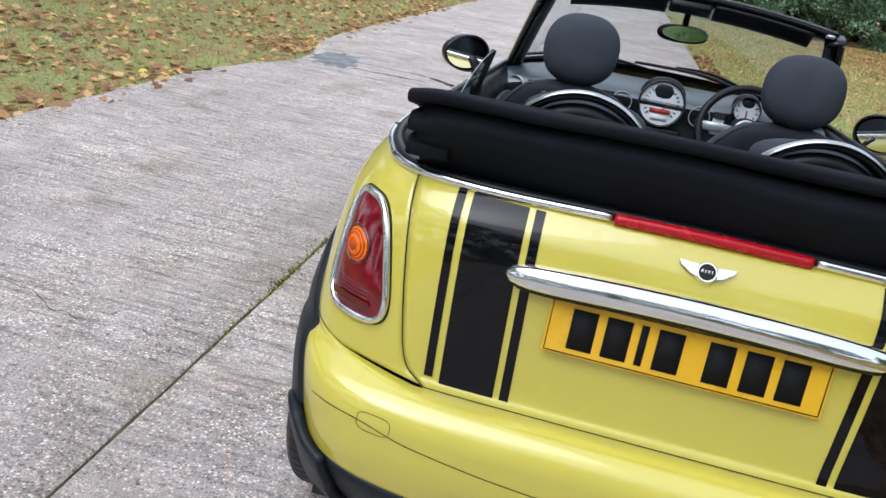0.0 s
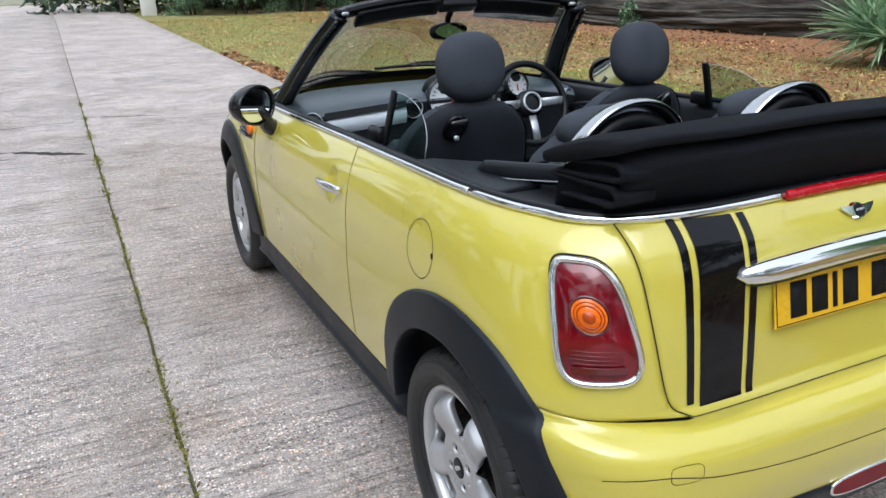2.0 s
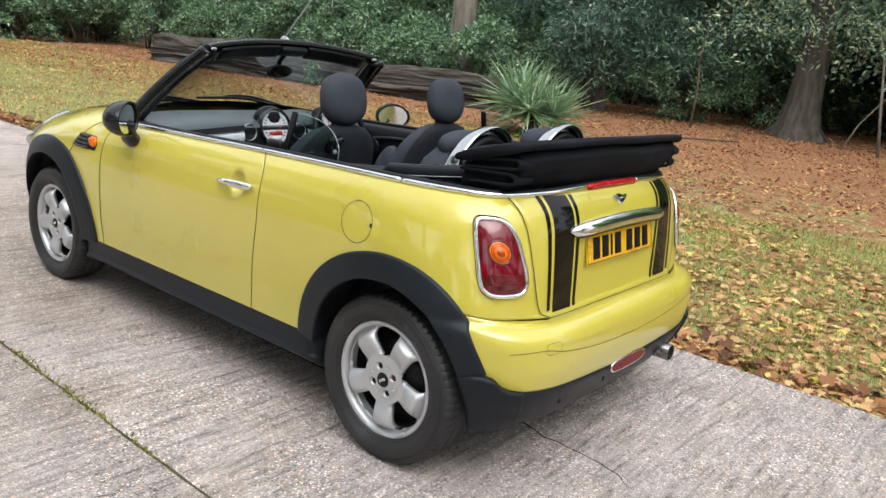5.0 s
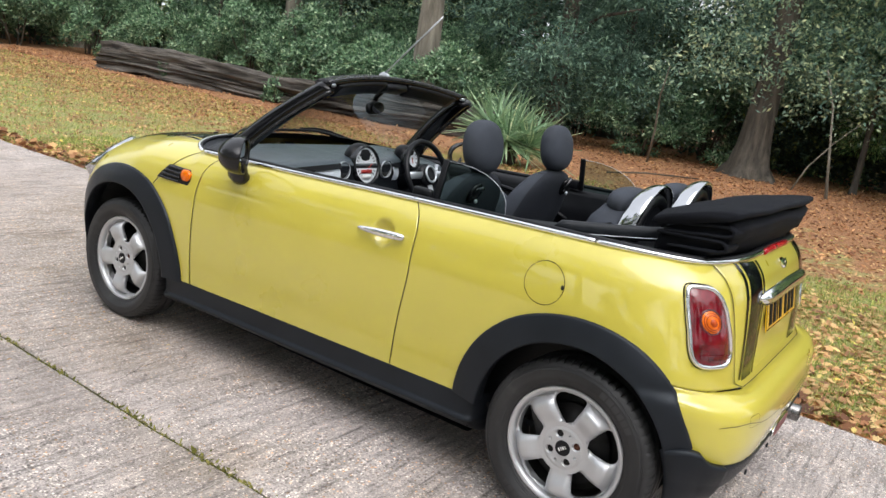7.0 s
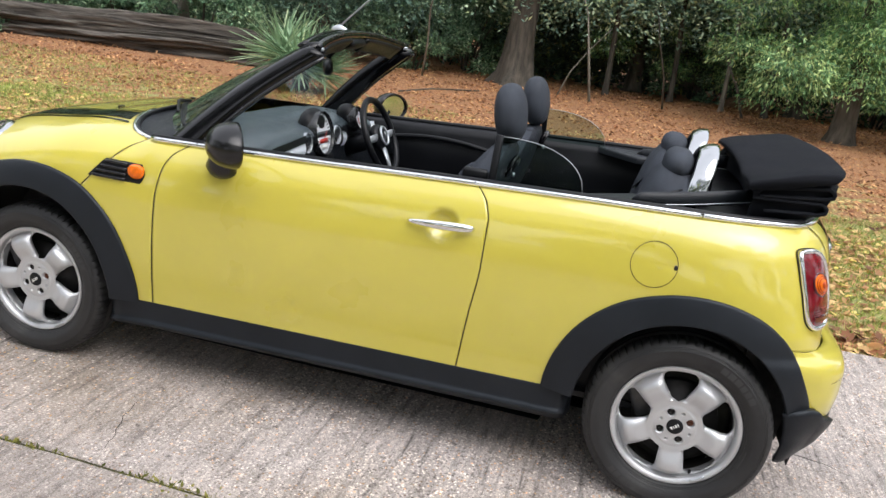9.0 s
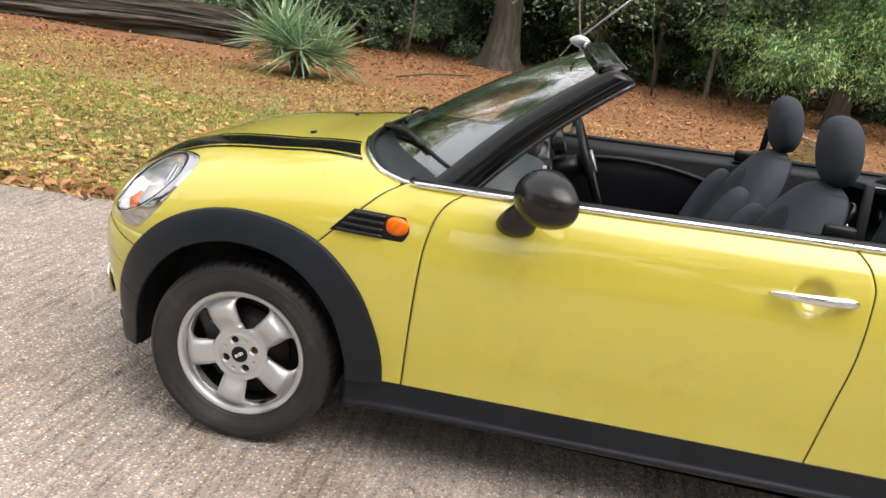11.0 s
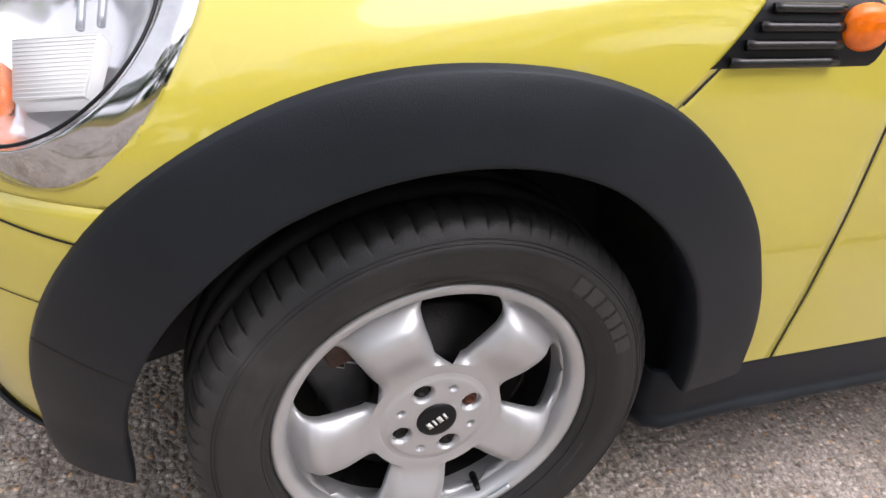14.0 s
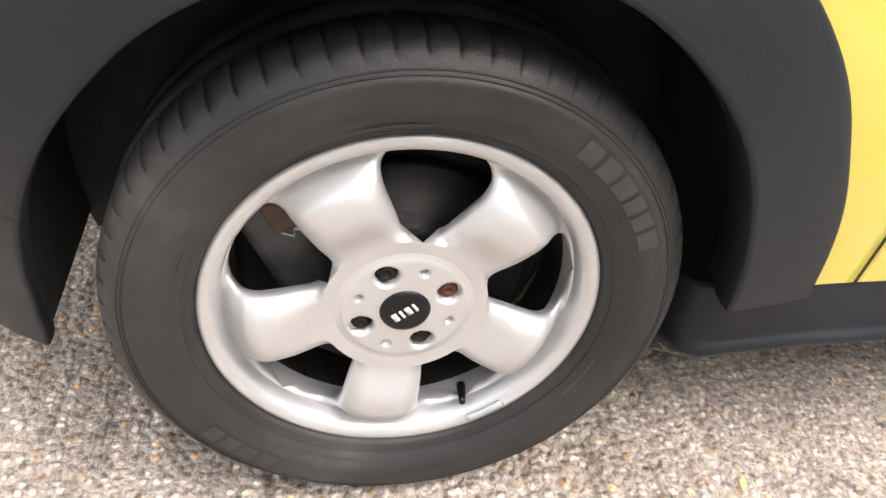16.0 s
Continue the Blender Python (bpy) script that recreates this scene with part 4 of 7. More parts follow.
def build_wheel(name, at, phase, right=False, valve=False):
    w = part("wheel", rim_mesh(), ALLOY, car, "silver five-spoke alloy wheel")
    for k in range(5):
        arm = new("spoke", SPOKE)
        arm.parent = w
        arm.rotation_euler = (-radians(phase + 72 * k), 0, 0)
    part("barrel", lathe([(0.176, -0.165), (0.181, -0.10), (0.1848, -0.049)], 96), DARK_BARREL, w, "inner barrel darkened for brake dust and shade behind the spokes")
    part("hub", hub_mesh(), ALLOY, w, "silver wheel hub with bolt wells")
    part("tyre", tyre_mesh(), RUBBER, w, "black tyre with worn sidewall lettering")
    # large worn lettering as plain blocks, then small lines of print
    for start, spans in ((phase + 154, (5, 5, 5, 4, 4, 5)), (phase - 26, (4.5, 4.5, 4.5, 4.5))):
        a = start
        for span in spans:
            block = bmesh.new()
            side_marks(block, a, [(span, 1)], 0.246, 0.2665, side_h)
            part("lettering_block", block, FADED, w, "worn raised block of lettering")
            a -= span + 1.2
    for start, count in ((phase + 80, 12), (phase + 205, 14), (phase - 2, 22), (phase + 262, 9)):
        small = bmesh.new()
        side_marks(small, start, [(1.4 * count, 1)], 0.2290, 0.2318, side_h)
        part("print_line", small, FADED, w)
    for r in (0.2225, 0.2775, 0.2815):
        ring_h = spline([(0.2225, 0.0142), (0.2775, 0.0222), (0.2815, 0.0202)], r)
        ring = [(-ring_h, -r * math.cos(t), r * math.sin(t)) for t in (2 * math.pi * k / 96 for k in range(96))]
        part("sidewall_rib", tube(ring, 0.0011, 5, True), RUBBER, w)
    cap = lathe([(0.0005, 0.0075), (0.022, 0.0070), (0.026, 0.006), (0.0275, 0.003), (0.0275, -0.004)], 48)
    cap = part("centre_cap", cap, BLACK, w, "black centre cap")
    marks = bmesh.new()
    # the cap's emblem as four plain bars
    tilt = Matrix.Rotation(radians(-35), 3, "X")
    for i in range(4):
        wide_bar = 0.006 if i in (0, 2) else 0.003
        c = tilt @ Vector((0, 0.012 - 0.008 * i, 0))
        box((0.0012, wide_bar, 0.011), (-0.0072, c.y, c.z), tilt, marks)
    part("emblem", marks, WHITE, cap)
    for k in range(4):
        b = radians(24.5 + 90 * k)
        bolt = lathe([(0.0005, -0.004), (0.0045, -0.004), (0.0050, -0.001), (0.0078, -0.001), (0.0086, -0.005), (0.0120, -0.006), (0.0122, -0.014)], 14,
                     centre=(0, -0.05 * math.cos(b), 0.05 * math.sin(b)))
        part("bolt", bolt, RUST if k == 0 else STEEL, w, "rusty wheel bolt" if k == 0 else "")
    v = radians(-63.4)
    stem = tube([(-h, -r * math.cos(v), r * math.sin(v)) for h, r in ((-0.035, 0.186), (-0.022, 0.181), (-0.010, 0.177), (0.002, 0.172))],
                lambda t: 0.0055 - 0.0015 * t, 12)
    part("valve", stem, BLACK, w, "black rubber tyre valve")
    arc = [v + radians(-1 + 1.2 * i) for i in range(12)]
    weight = tube([(-0.0065, -0.1985 * math.cos(a), 0.1985 * math.sin(a)) for a in arc], 0.0062, 8, flat=((1, 0, 0), 1.0, 0.6))
    part("balance_weight", weight, TRIM, w, "silver clip-on balance weight")
    disc = lathe([(0.03, -0.048), (0.072, -0.048), (0.074, -0.056), (0.140, -0.056), (0.141, -0.076), (0.05, -0.08)], 64)
    part("brake_disc", disc, STEEL, w, "dark steel brake disc")
    caliper = bmesh.new()
    box((0.075, 0.07, 0.15), (0.085, 0.125, 0.055), Matrix.Rotation(radians(-25), 3, "X"), caliper, 0.015)
    caliper = part("brake_caliper", caliper, CALIPER, w, "dark grey brake caliper")
    part("bracket", box((0.03, 0.046, 0.040), (0.050, 0.118, 0.098), Matrix.Rotation(radians(-25), 3, "X"), None, 0.006), BRACKET, caliper, "rusty brown caliper bracket")
    part("pad_clip", tube([(0.046, 0.128, 0.070), (0.046, 0.112, 0.064), (0.046, 0.112, 0.074), (0.046, 0.094, 0.068)], 0.0014, 6), TRIM, caliper, "thin wire pad clip")
    # near-black colour carries the shade behind the wheel openings
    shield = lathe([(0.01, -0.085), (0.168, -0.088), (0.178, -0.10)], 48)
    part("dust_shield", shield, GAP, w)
    w.matrix_basis = pose(*at, 0, 0, 180 if right else 0)
    return w


HUB_X = 0.786
for right in (False, True):
    sx = HUB_X if right else -HUB_X
    build_wheel("wheel", (sx, HUB_F, HUB_Z), -98.5, right)
    build_wheel("wheel", (sx, HUB_R, HUB_Z), -86.0, right)


# ---- car: outside details ----
def belt_path(s, start=2.004, stop=None, lift=0.006):
    """Along the waist from the windscreen back and round to the tail's middle."""
    pts, y = [], start
    while y > -0.17:
        z = belt(y)
        pts.append(Vector((s * (half(y, z - 0.002) + lift), y, z)))
        y -= 0.03
    x0 = half(-0.17, belt(-0.17))
    for k in range(1, 61):
        x = x0 * math.cos(k / 60 * math.pi / 2) if stop is None else x0
        z = spline([(0.0, 1.010), (0.2, 1.008), (0.45, 1.001), (0.62, 0.994)], x)
        pts.append(Vector((s * x, back_at(x, z - 0.003) - lift, z)))
    return pts


for s in (-1, 1):
    path = belt_path(s)
    ends = [Vector((s * (half(y, belt(y) - 0.002) + 0.006), y, belt(y))) for y in (0.0565, 0.0535)]
    front_run = [p for p in path if p.y > 0.06] + ends[:1]
    rear_run = ends[1:] + [p for p in path if p.y < 0.05 and abs(p.x) > 0.18]
    part("waist_strip", tube(front_run, 0.0095, 8, flat=((0, 0, 1), 0.8, 1.0)), CHROME, car, "chrome waist strip")
    part("waist_strip", tube(rear_run, 0.0095, 8, flat=((0, 0, 1), 0.8, 1.0)), CHROME, car, "chrome waist strip")
    # black seal inside the strip
    inward = [p + Vector((-s * 0.016, 0.010 if abs(p.x) < 0.6 else 0, 0.004)) for p in path]
    part("waist_seal", tube(inward, 0.013, 6), BLACK, car, "black rubber waist seal")
    for y in (0.055, 0.782, 1.808):
        z = belt(y)
        part("strip_joint", box((0.018, 0.004, 0.014), (s * (half(y, z) + 0.005), y, z + 0.002)), GAP, car)

# high brake lamp in the strip
lamp = [Vector((x, back_at(abs(x), 1.006) - 0.008, 1.010 - 0.02 * (x / 0.5) ** 2)) for x in (-0.181 + 0.01 * k for k in range(37))]
part("high_brake_lamp", tube(lamp, 0.0125, 10, flat=((0, 0, 1), 1.0, 0.95)), BRAKERED, car, "long red high brake lamp")

# stripes on the boot lid and bonnet
for s in (-1, 1):
    for x0, x1 in ((0.308, 0.327), (0.340, 0.453), (0.468, 0.486)):
        def tail_stripe(u, v):
            z = 0.609 + (0.992 - 0.609) * v + (0.010 if x0 > 0.46 else 0) * (1 - v)
            x = x0 + (x1 - x0) * u - 0.010 * (1 - v)
            return tail_point(s * x, z, 0.0015)
        part("boot_stripe", sheet(tail_stripe, 6, 36, flip=s > 0), STRIPE, car, "gloss black vinyl stripe")

        def hood_stripe(u, v):
            x = x0 + (x1 - x0) * u
            start = cowl_y(x + 0.10) + 0.012
            y = start + (3.085 - start) * math.sin(v * math.pi / 2)
            x += 0.103 * max(0.0, (2.95 - y) / 0.67) ** 1.4
            p = Vector((s * x, y, bonnet_z(x, y)))
            return p + bonnet_normal(p) * 0.0016
        part("bonnet_stripe", sheet(hood_stripe, 6, 60, flip=s < 0), STRIPE, car, "gloss black vinyl stripe")

# boot bar, plate, badge
bar = [Vector((x, back_at(abs(x), 0.885) - 0.016 + 0.012 * (abs(x) / 0.36) ** 6, 0.890 - 0.014 * (x / 0.36) ** 2)) for x in (-0.362 + 0.0181 * k for k in range(41))]
part("boot_handle_bar", tube(bar, lambda t: 0.0255 * (1 - abs(2 * t - 1) ** 9) ** 0.5 + 0.002, 14, flat=((0, 0.35, 1), 0.75, 1.0)), CHROME, car, "broad chrome boot handle bar")
# gloss black tube stands in for the shadow line below the bar
part("bar_shade", tube([p + Vector((0, -0.003, -0.017)) for p in bar[1:-1]], lambda t: 0.0135 * (1 - abs(2 * t - 1) ** 9) ** 0.5 + 0.001, 12), GLOSS, car, "black tube added for the shade under the boot bar")
lean = Matrix.Rotation(radians(-11), 3, "X")
plate = part("rear_plate", box((0.52, 0.004, 0.111), (0, -0.4235, 0.800), lean, None, 0.0015, 1), PLATE, car, "yellow rear plate with black bars", smooth=False)
edge = bmesh.new()
for dx, dz, w, h in ((0, 0.0505, 0.508, 0.0018), (0, -0.0505, 0.508, 0.0018), (-0.2545, 0, 0.0018, 0.1), (0.2545, 0, 0.0018, 0.1)):
    box((w, 0.001, h), Vector((0, -0.4235, 0.800)) + lean @ Vector((dx, -0.0026, dz)), lean, edge)
part("plate_border", edge, INK, plate)
for k, x in enumerate((-0.1905, -0.1255, -0.0785, -0.029, 0.064, 0.131, 0.196)):
    w = 0.014 if k == 2 else 0.048
    part("plate_bar", box((w, 0.0014, 0.079), Vector((0, -0.4235, 0.800)) + lean @ Vector((x, -0.0028, 0.0)), lean), INK, plate)

b = tail_point(0, 0.957, 0.004)
nrm = tail_normal(0, 0.957)
up = (Vector((0, 0, 1)) - nrm * nrm.z).normalized()
disc = bmesh.new()
bmesh.ops.create_cone(disc, cap_ends=True, segments=32, radius1=0.0215, radius2=0.018, depth=0.008,
                      matrix=Matrix.Translation(b) @ nrm.to_track_quat("Z", "Y").to_matrix().to_4x4())
badge = part("boot_badge", disc, CHROME, car, "winged chrome badge")
sharp(badge, 30)
core = bmesh.new()
bmesh.ops.create_cone(core, cap_ends=True, segments=32, radius1=0.0155, radius2=0.015, depth=0.004,
                      matrix=Matrix.Translation(b + nrm * 0.004) @ nrm.to_track_quat("Z", "Y").to_matrix().to_4x4())
part("badge_centre", core, BLACK, badge, smooth=False)
for s in (-1, 1):
    wing = bmesh.new()
    outline = [(0.018, 0.011), (0.052, 0.014), (0.047, 0.005), (0.039, 0.0), (0.030, -0.007), (0.018, -0.011)]
    lo = [wing.verts.new(b + Vector((s * x, 0, 0)) + up * z) for x, z in outline]
    hi = [wing.verts.new(b + Vector((s * x, 0, 0)) + up * z + nrm * (0.006 - 0.05 * (x - 0.018))) for x, z in outline]
    wing.faces.new(hi)
    for i in range(6):
        wing.faces.new((lo[i], lo[(i + 1) % 6], hi[(i + 1) % 6], hi[i]))
    bmesh.ops.recalc_face_normals(wing, faces=wing.faces)
    part("badge_wing", wing, CHROME, badge, smooth=False)
mark = bmesh.new()
for k in range(4):
    box((0.004 if k % 2 == 0 else 0.002, 0.001, 0.007), b + nrm * 0.0068 + Vector((-0.0095 + 0.006 * k, 0, 0)), None, mark)
part("badge_mark", mark, WHITE, badge)


# tail lamps
def corner_point(z, off, s, lift=0.0):
    """A point on the tail's corner, off metres outwards along the skin from x = 0.66."""
    n, w, d = rear_power(z), wide(-0.3, z), Y_REAR - spline(REAR, z)

    def at(a):
        c, t = math.cos(a), math.sin(a)
        r = (c**n + t**n) ** (-1 / n)
        return Vector((w * c * r, Y_REAR - d * t * r, z))
    lo, hi = 0.3, 1.5
    for _ in range(40):
        mid = (lo + hi) / 2
        if at(mid).x > 0.662:
            lo = mid
        else:
            hi = mid
    a, left = lo, abs(off)
    step = -0.002 if off > 0 else 0.002
    p = at(a)
    while left > 0:
        q = at(a + step)
        seg = (q - p).length
        if seg >= left:
            p = p.lerp(q, left / seg)
            break
        left -= seg
        p, a = q, a + step
    tang = (at(a + 0.01) - at(a - 0.01)).normalized()
    nrm = Vector((tang.y, -tang.x, 0))
    if nrm.dot(p - Vector((0, 0.3, z))) < 0:
        nrm = -nrm
    nrm = (nrm + Vector((0, 0, 0.12))).normalized()
    p = p + nrm * lift
    return Vector((s * p.x, p.y, p.z))


def lamp_outline(t, grow):
    c, k = math.cos(t), math.sin(t)
    r = (abs(c) ** 4.0 + abs(k) ** 4.0) ** (-1 / 4.0)
    a0, b0 = c * r, k * r
    h = 0.112 + grow
    w = 0.084 + (0.055 - 0.084) * (b0 + 1) / 2 + grow
    return 0.004 - 0.012 * (1 - b0) / 2 + w * a0, 0.810 + h * b0


for s in (-1, 1):
    rim = [corner_point(z, a, s, 0.006) for a, z in (lamp_outline(2 * math.pi * k / 64, 0.006) for k in range(64))]
    tail = part("tail_lamp", tube(rim, 0.0080, 10, True), CHROME, car, "chrome-ringed red tail lamp")

    def lens(u, v):
        t = 2 * math.pi * u
        a, z = lamp_outline(t, 0.003)
        ca, cz = 0.0, 0.810
        return corner_point(cz + (z - cz) * v, ca + (a - ca) * v, s, 0.006 + 0.012 * (1 - v * v))
    part("red_lens", sheet(lens, 64, 10, close_u=True, flip=s > 0), REDLAMP, tail, "red lamp lens")

    def eye(u, v):
        t = 2 * math.pi * u
        return corner_point(0.830 + 0.033 * v * math.sin(t), 0.002 + 0.033 * v * math.cos(t), s, 0.018 + 0.010 * (1 - v**2))
    part("amber_lens", sheet(eye, 40, 8, close_u=True, flip=s > 0), AMBER, tail, "round amber indicator lens")

    def knob(u, v):
        t = 2 * math.pi * u
        return corner_point(0.830 + 0.012 * v * math.sin(t), 0.002 + 0.012 * v * math.cos(t), s, 0.0280 + 0.004 * (1 - v**2))
    part("bulb_cap", sheet(knob, 24, 5, close_u=True, flip=s > 0), DEEPAMBER, tail, "darker bulb cap behind the lens")
    for r, h in ((0.0215, 0.0245), (0.0275, 0.0215)):
        step = [corner_point(0.830 + r * math.sin(t), 0.002 + r * math.cos(t), s, h) for t in (2 * math.pi * k / 40 for k in range(40))]
        part("lens_step", tube(step, 0.0016, 6, True), DEEPAMBER, tail)

    halo = [corner_point(0.830 + 0.036 * math.sin(t), 0.002 + 0.036 * math.cos(t), s, 0.0165) for t in (2 * math.pi * k / 40 for k in range(40))]
    part("indicator_rim", tube(halo, 0.0032, 6, True), DARKRED, tail, "dark red rim round the indicator")
    for k in range(5):
        line = [corner_point(0.760 + 0.0001 * i - 0.008 * k, -0.05 + 0.010 * i, s, 0.0145 + 0.002 * math.sin(math.pi * i / 10)) for i in range(11)]
        part("lens_rib", tube(line, 0.0010, 5), REDLAMP, tail)

    def low(u, v):
        return corner_point(0.716 + 0.014 * v, -0.055 + 0.105 * u, s, 0.0165)
    part("reverse_lens", sheet(low, 16, 2, flip=s > 0), DARKRED, tail, "dark lower lens strip")
    sk = [corner_point(z, a, s, 0.001) for a, z in (lamp_outline(2 * math.pi * k / 64, 0.0135) for k in range(64))]
    part("lamp_gap", tube(sk, 0.0022, 5, True), GAP, tail)

# bumper crease, towing cover, fog lamp, exhaust
crease = []
for k in range(81):
    x = -0.70 + 0.0175 * k
    z = spline([(0, 0.476), (0.2, 0.482), (0.47, 0.510), (0.6, 0.532), (0.68, 0.528), (0.76, 0.505)], abs(x))
    crease.append(tail_point(x, z))
part("bumper_crease", ribbon(crease, lambda p: tail_normal(p.x, p.z), 0.0020, 0.0010), GAP, car)
cover = []
for k in range(41):
    t = 2 * math.pi * k / 40
    c, q = math.cos(t), math.sin(t)
    r = (abs(c) ** 4 + abs(q) ** 4) ** -0.25
    cover.append(tail_point(-0.545 + 0.036 * c * r, 0.532 + 0.019 * q * r))
part("towing_cover", ribbon(cover, lambda p: tail_normal(p.x, p.z), 0.0013, 0.0012), GAP, car)
fog = []
for k in range(40):
    t = 2 * math.pi * k / 40
    c, q = math.cos(t), math.sin(t)
    r = (abs(c) ** 3 + abs(q) ** 3) ** (-1 / 3)
    fog.append((0.03 + 0.135 * c * r, 0.345 + 0.024 * q * r))
ring = part("rear_fog_lamp", tube([Vector((x, back_at(x, 0.36) - 0.004, z)) for x, z in fog], 0.0045, 8, True), CHROME, car, "red rear fog lamp in a chrome rim")
fill = bmesh.new()
fill.faces.new([fill.verts.new((x, back_at(x, 0.36) - 0.008, z)) for x, z in fog])
part("fog_lens", fill, FOGRED, ring, smooth=False)
def back_lathe(profile, at):
    bm = lathe(profile, 36)
    bmesh.ops.rotate(bm, verts=bm.verts, matrix=Matrix.Rotation(radians(90), 3, "Z"))
    bmesh.ops.translate(bm, verts=bm.verts, vec=at)
    return bm


pipe = part("exhaust_tip", back_lathe([(0.0315, 0.094), (0.0335, 0.097), (0.036, 0.094), (0.036, 0.0), (0.030, -0.12)], (0.404, -0.445, 0.285)), DULLCHROME, car, "sooty chrome exhaust tip")
part("exhaust_bore", back_lathe([(0.0005, 0.02), (0.029, 0.02), (0.0315, 0.094)], (0.404, -0.445, 0.285)), GAP, pipe)
for x in (-0.46, -0.16, 0.52):
    part("parking_sensor", ball((0.010, 0.004, 0.010), tail_point(x, 0.37) + Vector((0, -0.002, -0.05))), BLACK, car)

# fuel flap
ring = [side_point(0.172 + 0.072 * math.cos(t), 0.830 + 0.072 * math.sin(t)) for t in (2 * math.pi * k / 64 for k in range(65))]
flap = part("fuel_flap", ribbon(ring, side_normal, 0.0022, 0.0010), GAP, car, "round fuel flap")
part("flap_notch", ball((0.002, 0.006, 0.009), side_point(0.106, 0.831, 0.0)), GAP, flap)

# door handles
for s in (-1, 1):
    grip = []
    for k in range(25):
        q = k / 24
        y = 0.752 + 0.226 * q
        grip.append(side_point(y, 0.834 - 0.010 * q, 0.022 * math.sin(math.pi * q) ** 0.6 + 0.006, s))
    part("door_handle", tube(grip, lambda t: 0.004 + 0.0115 * math.sin(math.pi * min(1.0, t + 0.02) ** 0.62) ** 0.55, 14, flat=((0, 0, 1), 0.8, 1.0)), CHROME, car, "slim chrome door handle")

# side vent with indicator
for s in (-1, 1):
    def vent(u, v):
        z = 0.766 + 0.074 * v
        back = 1.976 + 0.020 * (2 * v - 1) ** 2
        front = 2.212 - 0.068 * v
        return side_point(back + (front - back) * u, z, 0.003 - 0.004 * (abs(2 * v - 1) > 0.99), s)
    base = part("side_vent", sheet(vent, 24, 10, flip=s < 0), BLACK, car, "black ribbed side vent")
    for k in range(4):
        z = 0.775 + 0.0175 * k
        rib = [side_point(2.05 + (2.198 - 0.068 * (z - 0.766) / 0.074 - 2.05) * q, z, 0.006, s) for q in (i / 10 for i in range(11))]
        part("vent_rib", tube(rib, 0.0062, 8), CAP, base)
    part("indicator_lens", ball((0.016, 0.034, 0.027), side_point(2.013, 0.810, 0.002, s), 2.3), AMBER, base, "amber side indicator lens")

# door mirrors
for s in (-1, 1):
    turn = pose(s * 0.860, 1.600, 0.979, 0, 0, 38 if s < 0 else -25)

    def shell(u, v):
        a, b = 2 * math.pi * u, v * math.pi * 0.56
        x, z = math.sin(b) * math.cos(a), math.sin(b) * math.sin(a)
        y = math.cos(b)
        return turn @ Vector((0.101 * x, 0.084 * y, 0.071 * z * (1 - 0.12 * x * s)))
    m = part("door_mirror", sheet(shell, 40, 16, close_u=True, flip=True), CAP, car, "black oval door mirror")
    thick(m, 0.008, -1)
    face = bmesh.new()
    face.faces.new([face.verts.new(turn @ Vector((0.093 * math.cos(t), -0.006, 0.064 * math.sin(t)))) for t in (2 * math.pi * k / 40 for k in range(40))][::-1])
    part("mirror_face", face, MIRROR, m, "mirror glass", smooth=False)
    foot = [Vector((s * 0.772, 1.682, 0.868)), Vector((s * 0.792, 1.678, 0.880)), Vector((s * 0.806, 1.668, 0.900)), Vector((s * 0.822, 1.650, 0.935)), Vector((s * 0.845, 1.632, 0.97))]
    part("mirror_stalk", tube(foot, lambda t: (0.057, 0.056, 0.051, 0.041, 0.035)[round(t * 4)], 16, flat=((0, 1, 0), 0.62, 1.0)), CAP, m)

# chrome colour lowered in place of the dark reflections in the lamp rings
RINGCHROME = plain("dim_ring_chrome", (0.52, 0.53, 0.54), 0.09, 1.0, 0.1, 30.0)


